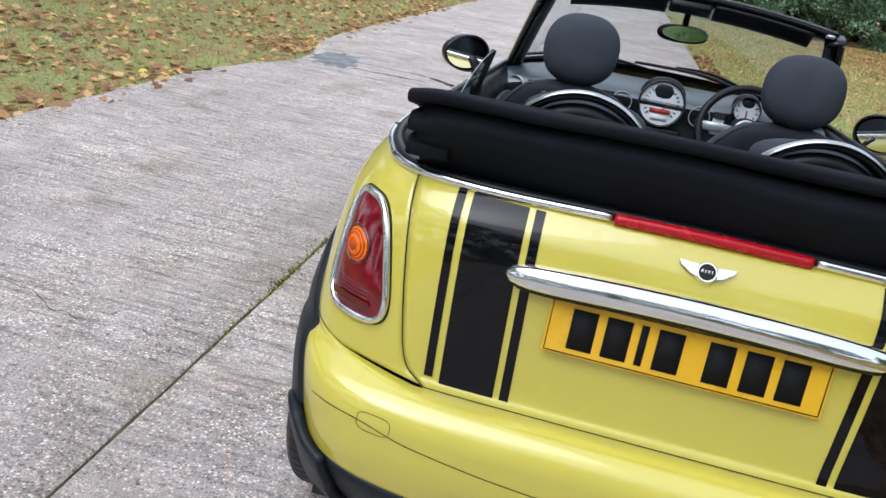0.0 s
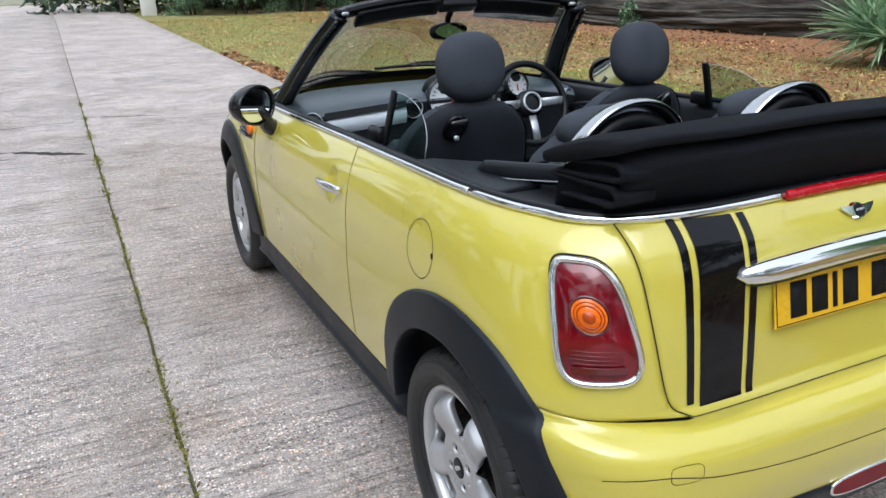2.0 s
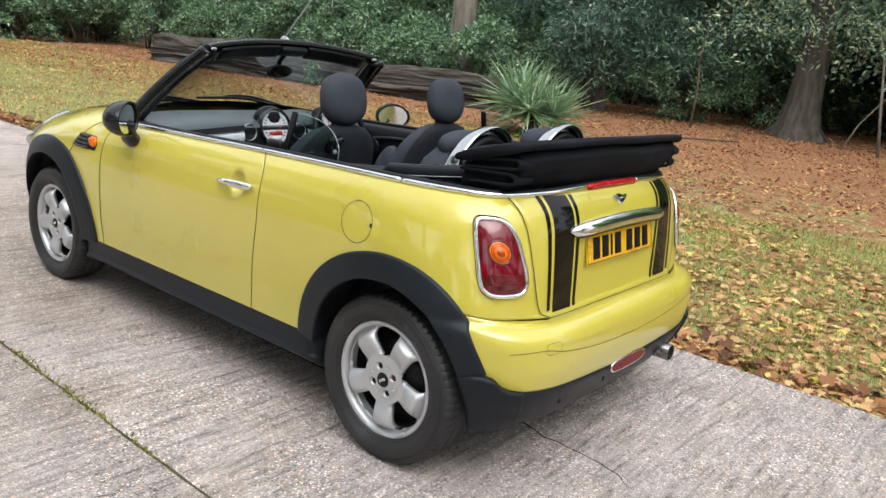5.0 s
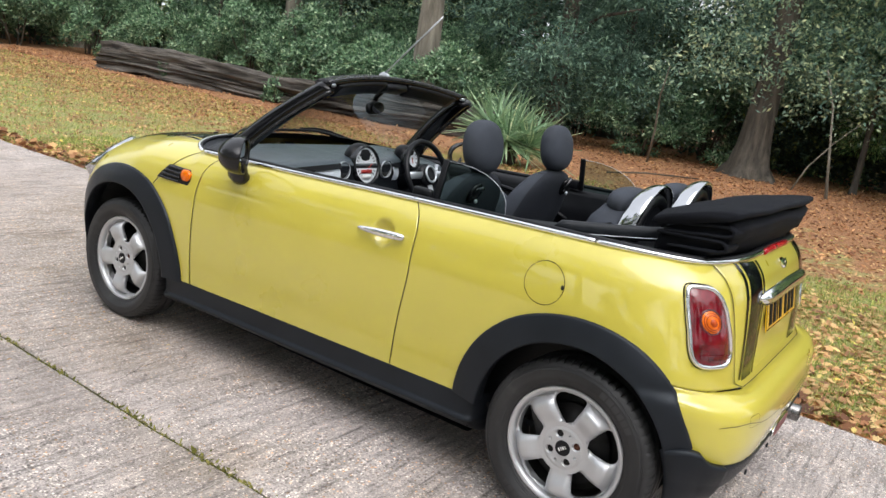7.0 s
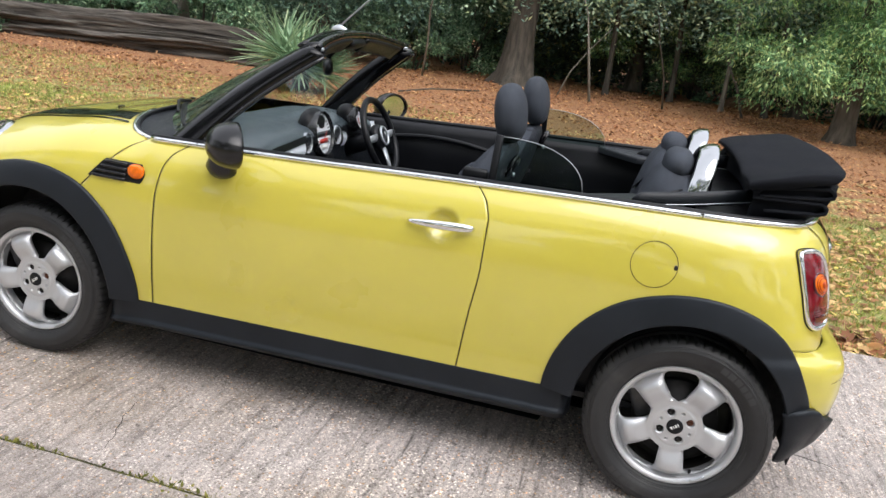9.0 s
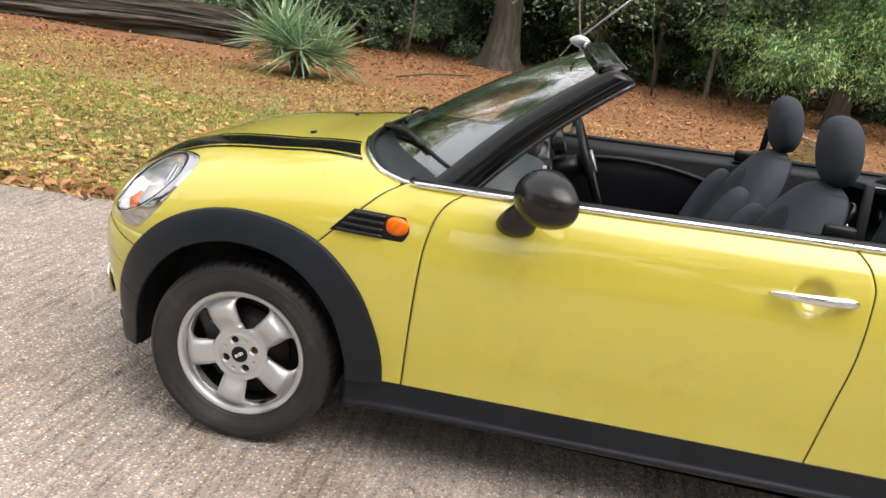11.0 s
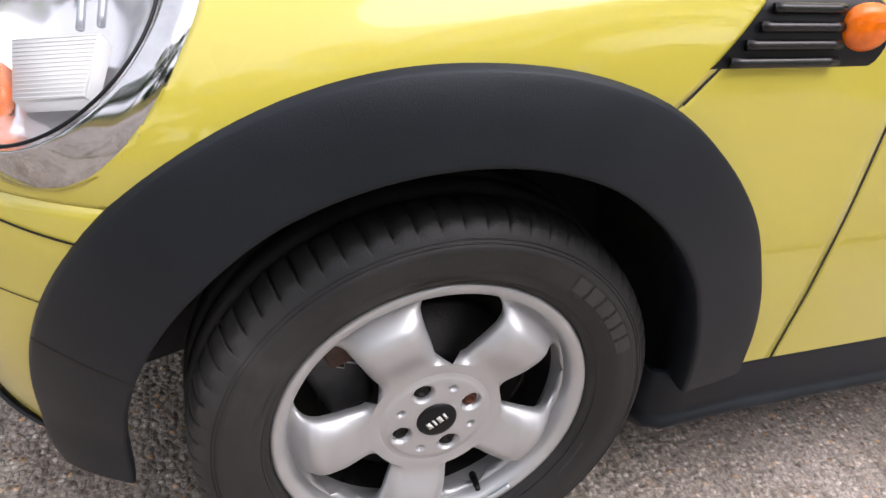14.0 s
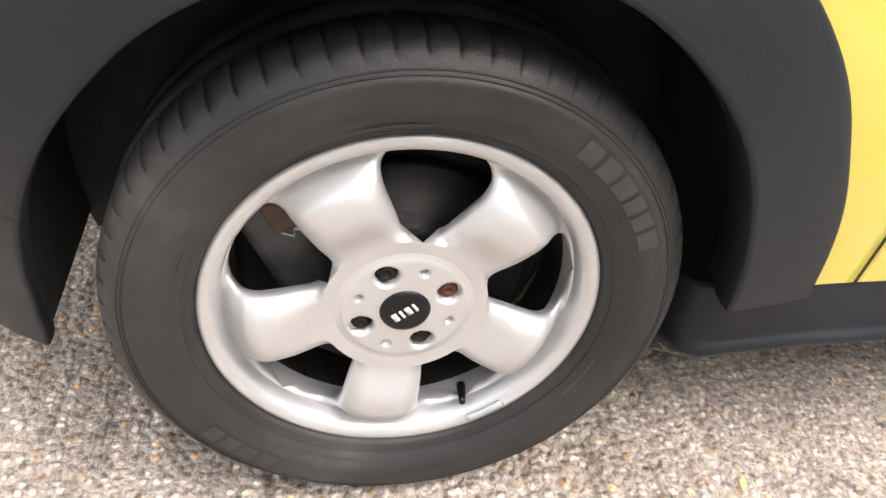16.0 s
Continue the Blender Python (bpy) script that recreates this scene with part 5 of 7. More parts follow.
# headlamps let into the wings
for s in (-1, 1):
    def ring(u, v):
        t = 2 * math.pi * u
        a, b = lamp_oval(RING, t, 1.006), lamp_oval(PANE, t + RING[4] - PANE[4], 1.02)
        lift = spline([(0, -0.001), (0.10, 0.005), (0.35, 0.009), (0.75, 0.008), (0.93, 0.003), (1, -0.008)], v)
        return lamp_point(a[0] + (b[0] - a[0]) * v, a[1] + (b[1] - a[1]) * v, lamp_depth(*a) * (1 - v) + lift, s)
    head = part("headlamp", sheet(ring, 96, 14, close_u=True, flip=s < 0), RINGCHROME, car, "large oval headlamp in a chrome ring")

    def inside(k, t, out):
        return lamp_point(*lamp_oval(PANE, t, k), out, s)

    def glassdome(u, v):
        return inside(v, 2 * math.pi * u, 0.001 + 0.016 * (1 - v * v))
    cover = part("lamp_glass", sheet(glassdome, 64, 12, close_u=True, flip=s < 0), LENS, head, "clear lamp cover")
    cover.visible_shadow = False
    rimline = [inside(1.0, 2 * math.pi * k / 72, 0.002) for k in range(72)]
    part("glass_seal", tube(rimline, 0.0020, 6, True), BLACK, head, "thin black lamp seal")

    def bowl(u, v):
        return inside(v, 2 * math.pi * u, -0.006 - 0.060 * (1 - v**3))
    part("reflector", sheet(bowl, 64, 12, close_u=True, flip=s < 0), FROST, head, "pale reflector bowl")

    def block(corners, top, deep):
        bm = bmesh.new()
        up_side = [bm.verts.new(lamp_point(a, b, top, s)) for a, b in corners]
        down_side = [bm.verts.new(lamp_point(a, b, top - deep, s)) for a, b in corners]
        bm.faces.new(up_side)
        for k in range(4):
            bm.faces.new((up_side[k], down_side[k], down_side[k - 1], up_side[k - 1]))
        bmesh.ops.bevel(bm, geom=bm.edges[:], offset=0.003, segments=2, affect="EDGES")
        bmesh.ops.recalc_face_normals(bm, faces=bm.faces)
        return bm
    insert = [Vector(q) for q in ((-0.076, -0.014), (0.027, 0.021), (0.056, -0.050), (-0.024, -0.078))]
    part("lamp_reflector_block", block(insert, -0.028, 0.020), WHITE, head, "white ribbed lamp insert")
    for k in range(15):
        q = 0.05 + 0.90 * k / 14
        a, b = insert[0].lerp(insert[3], q), insert[1].lerp(insert[2], q)
        part("insert_rib", tube([lamp_point(*a.lerp(b, f), -0.028, s) for f in (0.03, 0.5, 0.97)], 0.0009, 5), WHITE, head)
    part("side_marker", block([(-0.064, -0.040), (-0.030, -0.082), (-0.044, -0.100), (-0.073, -0.085)], -0.022, 0.020), AMBER, head, "amber marker")
    for q0, q1 in (((-0.008, 0.020), (-0.046, 0.098)), ((0.014, 0.030), (-0.020, 0.104))):
        rod = [lamp_point(q0[0] + (q1[0] - q0[0]) * k / 6, q0[1] + (q1[1] - q0[1]) * k / 6, -0.036 + 0.012 * k / 6, s) for k in range(7)]
        part("lamp_divider", tube(rod, 0.0045, 6), TRIM, head)

    # dark chrome edge of the grille round the nose
    brim = [side_point(y, z, 0.001, s) for y, z in ((3.003, 0.751), (3.004, 0.730), (3.008, 0.688), (3.010, 0.660), (3.003, 0.648))]
    part("grille_edge", tube(brim, 0.0055, 8), DULLCHROME, car, "dark chrome grille edge")

# front fog lamps
for s in (-1, 1):
    y = 3.045
    c = side_point(y, 0.365, 0.0, s)
    n = (side_normal(c) + Vector((0, 0.5, 0))).normalized()
    a1 = Vector((0, 0, 1)).cross(n).normalized()
    a2 = n.cross(a1)
    loop = [c + a1 * 0.048 * math.cos(t) + a2 * 0.048 * math.sin(t) + n * 0.004 for t in (2 * math.pi * k / 32 for k in range(32))]
    f = part("front_fog_lamp", tube(loop, 0.008, 8, True), CHROME, car, "round front fog lamp in a chrome rim")
    inner_lens = bmesh.new()
    inner_lens.faces.new([inner_lens.verts.new(c + a1 * 0.045 * math.cos(t) + a2 * 0.045 * math.sin(t) + n * 0.003) for t in (2 * math.pi * k / 32 for k in range(32))])
    part("fog_glass", inner_lens, TRIM, f, smooth=False)

# seam of the clamshell over the nose, washer jets
for x in (-0.28, 0.28):
    p = Vector((x, 2.455, bonnet_z(x, 2.455)))
    part("washer_jet", box((0.030, 0.016, 0.010), p + Vector((0, 0, 0.003)), None, None, 0.003), BLACK, car, "black washer jet")

# ---- windscreen ----
SEAL = plain("satin_rubber_seal", (0.012, 0.013, 0.015), 0.25, 0.0, 0.2, 20.0, 0.0, 300.0, 0.0, 0.7)
BASE_Z = 0.985


def screen(u, v):
    """u across, v up the glass."""
    k = 2 * u - 1
    lowp = Vector((0.690 * k, glass_y(0.62 * k) - 0.075 - 0.082 * abs(k) ** 2.5, BASE_Z - 0.046 * abs(k) ** 2.5))
    highp = Vector((0.545 * k, 1.555 - 0.055 * k * k, 1.362 - 0.048 * k * k))
    p = lowp.lerp(highp, v)
    bow = Vector((0, 0.6, 0.7)) * 0.02 * math.sin(math.pi * v)
    return p + bow


pane = part("windscreen", sheet(screen, 30, 16), GLASS, car, "clear windscreen glass")
pane.visible_shadow = False


def pillar_pt(s, v):
    return screen(0.0 if s < 0 else 1.0, v)


for s in (-1, 1):
    ps = [pillar_pt(s, -0.06 + 1.06 * k / 16) for k in range(17)]

    def pillar(u, v):
        """v runs round the section: glass edge, outer face, rear edge, inner face."""
        p = pillar_pt(s, -0.07 + 1.08 * u)
        ring = [(-0.020, 0.014, 0.006), (0.006, -0.002, 0.010), (0.024, -0.030, 0.004), (0.024, -0.066, -0.010), (0.010, -0.082, -0.024), (-0.022, -0.070, -0.034), (-0.040, -0.026, -0.026)]
        f = v * len(ring)
        k, q = int(f) % len(ring), f - int(f)
        p0, p1, p2, p3 = (Vector(ring[(k + d) % len(ring)]) for d in (-1, 0, 1, 2))
        c = 0.5 * (2 * p1 + (p2 - p0) * q + (2 * p0 - 5 * p1 + 4 * p2 - p3) * q * q + (3 * p1 - p0 - 3 * p2 + p3) * q**3)
        slim = 1.12 - 0.22 * u
        return p + Vector((s * c.x, c.y * slim, c.z * slim))
    post = sheet(pillar, 24, 35, flip=s < 0)
    bmesh.ops.remove_doubles(post, verts=post.verts, dist=0.0004)
    bmesh.ops.holes_fill(post, edges=[e for e in post.edges if e.is_boundary])
    bmesh.ops.recalc_face_normals(post, faces=post.faces)
    part("pillar", post, GLOSS, car, "gloss black windscreen pillar")
    part("pillar_seal", tube([p + Vector((s * 0.016, -0.088 + 0.012 * k / 16, -0.024)) for k, p in enumerate(ps)], 0.0075, 8), SEAL, car, "satin black rubber seal")
head_path = [screen(k / 24, 1.0) + Vector((0, -0.015, -0.004)) for k in range(25)]
part("header_rail", tube(head_path, 0.030, 12, flat=((0, 0.25, 1), 1.35, 0.72)), GLOSS, car, "black header rail above the windscreen")
part("header_seal", tube([p + Vector((0, -0.030, 0.016)) for p in head_path], 0.0075, 8), SEAL, car, "satin black rubber seal")
part("header_gloss", tube([p + Vector((0, 0.034, 0.012)) for p in head_path], 0.012, 8, flat=((0, 0.4, 1), 1.6, 0.7)), GLOSS, car)
for s in (-1, 1):
    part("roof_catch", ball((0.020, 0.024, 0.009), screen(0.5 + 0.475 * s, 1.0) + Vector((0, -0.036, -0.004)), 3), TRIM, car, "grey roof catch")

    def visor(u, v):
        x = s * (0.09 + 0.37 * u)
        k = x / 0.545
        top = screen(0.5 + 0.5 * k, 1.0) + Vector((0, -0.052, -0.012))
        return top + Vector((0, 0.055, -0.052)) * v
    thick(part("sun_visor", sheet(visor, 14, 4, flip=s < 0), BLACK, car, "folded black sun visor"), 0.016, 0)


def scuttle(u, v):
    k = 2 * u - 1
    x = 0.70 * k
    a = Vector((x, cowl_y(x) - 0.004, bonnet_z(x, cowl_y(x)) - 0.004))
    b = screen(u, 0.03) + Vector((0, 0, -0.004))
    p = a.lerp(b, v)
    p.z -= 0.018 * math.sin(math.pi * v) - 0.006 * (v < 0.2)
    return p


part("scuttle", sheet(scuttle, 40, 8), DASH, car, "black plastic scuttle below the windscreen")
edge_path = [Vector((0.705 * math.sin(q), cowl_y(0.705 * math.sin(q)) - 0.003, bonnet_z(0.705 * math.sin(q), cowl_y(0.705 * math.sin(q))) + 0.001)) for q in (-math.pi / 2 + math.pi * k / 40 for k in range(41))]
part("scuttle_seal", tube([p + Vector((0, -0.017, 0.001)) for p in edge_path[1:-1]], 0.009, 8), BLACK, car)
for s in (-1, 1):
    run = [p for p in edge_path if p.x * s > 0.36]
    part("scuttle_trim", tube([p + Vector((0, -0.003, 0.002)) for p in run], 0.0085, 8), CHROME, car, "chrome scuttle trim")
for first, middle, last in (((0.44, -0.045), (0.155, 0.070), (0.010, 0.065)), ((0.83, -0.045), (0.60, 0.050), (0.40, 0.045))):
    def over_glass(q, rise_by):
        """From the pivot along the glass to the tip."""
        u = spline([(0, first[0]), (0.6, middle[0]), (1, last[0])], q)
        v = spline([(0, first[1]), (0.12, first[1] + 0.02), (0.6, middle[1]), (1, last[1])], q)
        return screen(u, v) + Vector((0, 0.6, 0.8)) * rise_by
    arm = part("wiper", tube([over_glass(k / 20 * 0.72, 0.020 + 0.010 * math.sin(math.pi * k / 20)) for k in range(21)], lambda t: 0.0115 - 0.005 * t, 8, flat=((0, 0.6, 0.8), 1.0, 0.7)), BLACK, car, "black wiper arm and blade")
    part("wiper_pivot", ball((0.021, 0.021, 0.016), over_glass(0, 0.012)), BLACK, arm)
    part("wiper_blade", tube([over_glass(0.14 + 0.86 * k / 20, 0.009) + Vector((0, -0.010, 0.002)) for k in range(21)], lambda t: 0.0095 - 0.003 * t, 8), BLACK, arm)

fin = ball((0.013, 0.038, 0.022), Vector((0.004, 1.60, 1.376)), 1.5)
fin = part("aerial_base", fin, TRIM, car, "grey aerial base")
part("aerial_rod", tube([Vector((0.004, 1.60, 1.39)), Vector((0.004, 1.47, 1.52)), Vector((0.004, 1.30, 1.69))], 0.0042, 6), TRIM, fin, "thin grey aerial rod")


# ---- car: folded roof and cabin ----
def fold(name, section, x_end, wrinkle, label, rounding=0.0):
    """A roll of canvas across the car; section: closed (y, z) outline."""
    count = len(section)

    def f(u, v):
        k = 2 * u - 1
        x = x_end * k
        y, z = section[int(round(v * count)) % count]
        bow = -0.035 * (1 - k * k) - rounding * (max(0.0, abs(k) - 0.70) / 0.30) ** 2.2 * max(0.0, (y + 0.352) / 0.31)
        end = max(0.0, abs(k) - 0.86) / 0.14
        w = wrinkle * (noise.noise(Vector((x * 3.0, y * 6, z * 9))) * 1.5 + 0.4 * noise.noise(Vector((x * 8.0, y * 16, z * 16))))
        return Vector((x, y + bow + w + 0.02 * end * end, z + w * 0.8 - 0.012 * end * end + 0.010 * (1 - k * k)))
    bm = sheet(f, 60, count, None)
    bmesh.ops.remove_doubles(bm, verts=bm.verts, dist=0.0005)
    bmesh.ops.holes_fill(bm, edges=[e for e in bm.edges if e.is_boundary])
    ob = part(name, bm, CLOTH, car, label)
    thick(ob, 0.004, 1)
    return ob


def oval(y0, y1, z0, z1, tilt=0.0, power=3.0, n=36):
    out = []
    for k in range(n):
        t = 2 * math.pi * k / n
        c, q = math.cos(t), math.sin(t)
        r = (abs(c) ** power + abs(q) ** power) ** (-1 / power)
        y = (y0 + y1) / 2 + (y1 - y0) / 2 * c * r
        z = (z0 + z1) / 2 + (z1 - z0) / 2 * q * r + tilt * (y - (y0 + y1) / 2)
        out.append((y, z))
    return out


fold("folded_roof_top", oval(-0.352, -0.045, 1.118, 1.150, -0.20, 4.0), 0.615, 0.004, "folded black canvas roof", 0.05)
DRAPE = [(-0.10, 0.99), (-0.11, 1.06), (-0.13, 1.095), (-0.18, 1.118), (-0.26, 1.134), (-0.325, 1.142), (-0.348, 1.120), (-0.338, 1.075), (-0.312, 1.04), (-0.290, 1.015), (-0.272, 0.99), (-0.18, 0.985)]
drape = [tuple(Vector(DRAPE[k // 3]).lerp(Vector(DRAPE[(k // 3 + 1) % 12]), (k % 3) / 3)) for k in range(36)]
fold("folded_roof_drape", drape, 0.588, 0.010, "folded black canvas roof layer")
# pleats that curl back on themselves at the ends of the stack
PLEATS = ([(-0.10, 1.092), (-0.20, 1.102), (-0.29, 1.115), (-0.326, 1.119), (-0.344, 1.108), (-0.342, 1.094), (-0.318, 1.086), (-0.22, 1.074), (-0.13, 1.066)],
          [(-0.11, 1.056), (-0.20, 1.060), (-0.28, 1.066), (-0.316, 1.068), (-0.332, 1.056), (-0.330, 1.042), (-0.306, 1.034), (-0.22, 1.026), (-0.15, 1.018)])
for s in (-1, 1):
    for line in PLEATS:
        def pleat(u, v):
            f = u * (len(line) - 1)
            k = min(int(f), len(line) - 2)
            p = Vector(line[k]).lerp(Vector(line[k + 1]), f - k)
            w = 0.004 * noise.noise(Vector((p.x * 14, p.y * 14, 5 * s + v)))
            return Vector((s * (0.52 + 0.082 * v), p.x + w + 0.014 - 0.012 * (1 - v), p.y + w))
        thick(part("roof_pleat", sheet(pleat, 40, 5), CLOTH, car, "curled pleat of black canvas"), 0.010, 0)
        hem = [pleat(k / 40, 1.0) for k in range(41)]
        part("roof_hem", tube(hem, 0.0062, 8), CLOTH, car)
    # side rail that rises inwards under the roof, with a pale line below it
    link = [Vector((s * spline([(0, 0.585), (0.5, 0.515), (1, 0.440)], q), 0.275 - 0.39 * q, spline([(0, 0.980), (0.5, 1.002), (1, 1.030)], q))) for q in (k / 16 for k in range(17))]
    rail = part("roof_rail", tube(link, lambda t: 0.0145 * (1 - (1 - min(1.0, t / 0.08)) ** 2) ** 0.5 + 0.003, 12, flat=((0, 0, 1), 0.85, 1.5)), DASH, car, "smooth black roof rail cover")
    part("rail_line", tube([p + Vector((s * 0.024, 0, -0.014)) for p in link[1:]], 0.0018, 6), TRIM, rail, "thin pale line")
    shelf = bmesh.new()
    ring_of = [(0.705, 0.47), (0.630, 0.455), (0.455, 0.275), (0.50, 0.10), (0.700, 0.06)]
    over = [shelf.verts.new((s * x, y, 0.979)) for x, y in ring_of]
    under = [shelf.verts.new((s * x, y, 0.950)) for x, y in ring_of]
    shelf.faces.new(over)
    for k in range(5):
        shelf.faces.new((over[k], under[k], under[k - 1], over[k - 1]))
    bmesh.ops.recalc_face_normals(shelf, faces=shelf.faces)
    rounded(part("side_shelf", shelf, DASH, car, "flat black side shelf"), 0.008)


# tub, floor and side trim
part("cabin_floor", box((1.42, 2.1, 0.02), (0, 0.95, 0.30)), BLACK, car, smooth=False)
part("rear_bulkhead", box((1.30, 0.03, 0.62), (0, -0.20, 0.66)), BLACK, car, smooth=False)
part("dash_bulkhead", box((1.42, 0.03, 0.62), (0, 1.97, 0.62)), BLACK, car, smooth=False)
def deck(u, v):
    x = 0.66 * (2 * u - 1)
    return Vector((x, 0.06 + v * (back_at(abs(x), 0.985) + 0.025 - 0.06), 0.972))
part("roof_deck", sheet(deck, 24, 4, flip=True), BLACK, car, "black shelf under the folded roof")
for s in (-1, 1):
    def wall(u, v):
        y = -0.19 + 2.05 * u
        z = spline([(0, 0.30), (0.55, 0.78), (0.80, belt(y) - 0.07), (0.92, belt(y) - 0.012), (1.0, belt(y) + 0.003)], v)
        top = half(y, belt(y)) - 0.012
        x = spline([(0, 0.66), (0.55, 0.635), (0.70, 0.64), (0.80, 0.655), (0.92, 0.675), (1.0, 1.0)], v)
        if v > 0.9:
            x = 0.668 + (top - 0.668) * (v - 0.9) / 0.1
        return Vector((s * min(x, top), y, z))
    part("inner_panel", sheet(wall, 60, 20, flip=s < 0), BLACK, car, "black inner side trim")
    arm = [Vector((s * 0.632, 0.78 + 0.95 * q, 0.80 + 0.09 * math.sin(math.pi * q) ** 0.8)) for q in (i / 20 for i in range(21))]
    part("door_pocket_trim", tube(arm, 0.012, 8), BLACK, car, "curved black door trim")
    part("door_speaker", lathe([(0.0005, 0.012), (0.03, 0.012), (0.038, 0.006), (0.045, 0.012), (0.048, 0.0)], 32, centre=(s * 0.628, 1.52, 0.82)) if s > 0 else
         lathe([(0.048, 0.0), (0.045, -0.012), (0.038, -0.006), (0.0005, -0.012)], 32, centre=(-0.628, 1.52, 0.82)), DASH, car, "round door speaker trim")


# front seats: built once, copied as parts of the car
def seat(x0, s):
    base = part("front_seat", ball((0.245, 0.29, 0.10), (x0, 1.16, 0.50), 3.4), SEAT, car, "dark grey cloth front seat")

    def back(u, v):
        z = v
        a = 2 * math.pi * u
        hgt = 0.50 + 0.575 * z
        w = spline([(0, 0.20), (0.2, 0.235), (0.55, 0.245), (0.78, 0.222), (0.90, 0.175), (0.96, 0.13), (1.0, 0.05)], z)
        d = spline([(0, 0.09), (0.5, 0.085), (0.85, 0.062), (0.95, 0.045), (1, 0.015)], z)
        c, q = math.cos(a), math.sin(a)
        r = (abs(c) ** 3 + abs(q) ** 3) ** (-1 / 3)
        y = 0.985 - 0.235 * z + d * q * r
        # side bolsters on the front face
        if q > 0:
            y += 0.030 * min(1, (abs(c * r)) ** 4) * (1 - z)
        return Vector((x0 + w * c * r, y, hgt))
    rest = part("backrest", sheet(back, 48, 30, close_u=True), BACKCLOTH, base, "dark grey cloth backrest")

    def around(u, v, grow, a0, a1, z0, z1):
        p, z = back(((a0 + (a1 - a0) * u) / (2 * math.pi)) % 1.0, z0 + (z1 - z0) * v), z0 + (z1 - z0) * v
        middle = Vector((x0, 0.985 - 0.235 * z, p.z))
        return p + (p - middle).normalized() * grow
    part("front_pad", sheet(lambda u, v: around(u, v, 0.005, -0.45, math.pi + 0.45, 0.02, 0.985), 40, 28), SEAT, rest, "lighter grey front cover")
    part("centre_insert", sheet(lambda u, v: around(u, v, 0.009, math.pi * (0.5 - 0.16 * (1 - v**5) ** 0.5), math.pi * (0.5 + 0.16 * (1 - v**5) ** 0.5), 0.05, 0.84), 20, 24), BACKCLOTH, rest, "dark centre insert")
    for side in (-1, 1):
        part("bolster", ball((0.052, 0.058, 0.205), (x0 + side * 0.196, 0.965, 0.745), 2.6, 20, 14, Matrix.Rotation(radians(21), 3, "X")), SEAT, base, "padded side bolster")
    part("headrest", ball((0.118, 0.058, 0.109), (x0, 0.758, 1.176), 2.4, 32, 20, Matrix.Rotation(radians(-10), 3, "X")), SEAT, base, "rounded dark grey headrest")
    for dx in (-0.05, 0.05):
        part("headrest_post", tube([(x0 + dx, 0.765, 1.03), (x0 + dx, 0.762, 1.09)], 0.007, 8), STEEL, base)
    tip = Matrix.Rotation(radians(22), 3, "X") @ Matrix.Rotation(radians(-24 * s), 3, "Y")
    dish = part("tilt_lever", ball((0.041, 0.014, 0.047), (x0 + s * 0.078, 0.716, 0.996), 2.2, 28, 16, tip), GLOSS, base, "black oval tilt lever in a round dish")
    part("lever_grip", ball((0.034, 0.013, 0.012), (x0 + s * 0.070, 0.703, 1.016), 2.6, 20, 12, tip @ Matrix.Rotation(radians(-28), 3, "Y")), SEAL, dish, "satin black grip")
    # the dish's lower highlight is modelled as a small silver ball
    part("lever_glint", ball((0.010, 0.006, 0.009), (x0 + s * 0.080, 0.704, 0.966), 2.2, 14, 10), TRIM, dish, "small silver ball in place of a highlight")


seat(-0.350, -1)
seat(0.325, 1)

# rear seats and hoops
HOOP = plain("hoop_chrome", (0.50, 0.51, 0.52), 0.07, 1.0, 0.06, 10.0)
for x0 in (-0.285, 0.255):
    rear = part("rear_seat", ball((0.235, 0.10, 0.29), (x0, 0.185, 0.80), 3.2, turn=Matrix.Rotation(radians(12), 3, "X")), SEAT, car, "dark cloth rear seat back")
    part("rear_headrest", ball((0.15, 0.055, 0.055), (x0, 0.135, 1.085), 2.4), SEAT, rear, "low rear headrest")
    part("rear_cushion", ball((0.24, 0.24, 0.08), (x0, 0.42, 0.58), 3), SEAT, rear, "dark rear seat cushion")
    arc = [Vector((x0 + 0.178 * math.cos(t), 0.070 - 0.030 * math.sin(t), 0.975 + 0.182 * math.sin(t))) for t in (math.pi * k / 28 for k in range(29))]
    hoop = part("roll_hoop", tube(arc, 0.019, 14, flat=((0, 1, -0.3), 0.62, 1.9)), HOOP, car, "chrome roll-over hoop")
    hub_arc = [Vector((x0 + 0.150 * math.cos(t), 0.040, 0.965 + 0.150 * math.sin(t))) for t in (math.pi * k / 24 for k in range(25))]
    part("hoop_pad", tube(hub_arc, 0.024, 10), BLACK, hoop, "black hoop padding")
    fillr = bmesh.new()
    fillr.faces.new([fillr.verts.new((x0 + 0.145 * math.cos(t), 0.034, 0.96 + 0.145 * math.sin(t))) for t in (math.pi * k / 24 for k in range(25))])
    part("hoop_panel", fillr, BLACK, hoop, smooth=False)
    part("seat_belt", tube([(x0 - 0.20, 0.12, 1.02), (x0 - 0.16, 0.20, 0.99), (x0 - 0.13, 0.27, 0.90)], 0.010, 6, flat=((0, 0.3, 1), 2.2, 0.3)), BLACK, rear, "black seat belt")

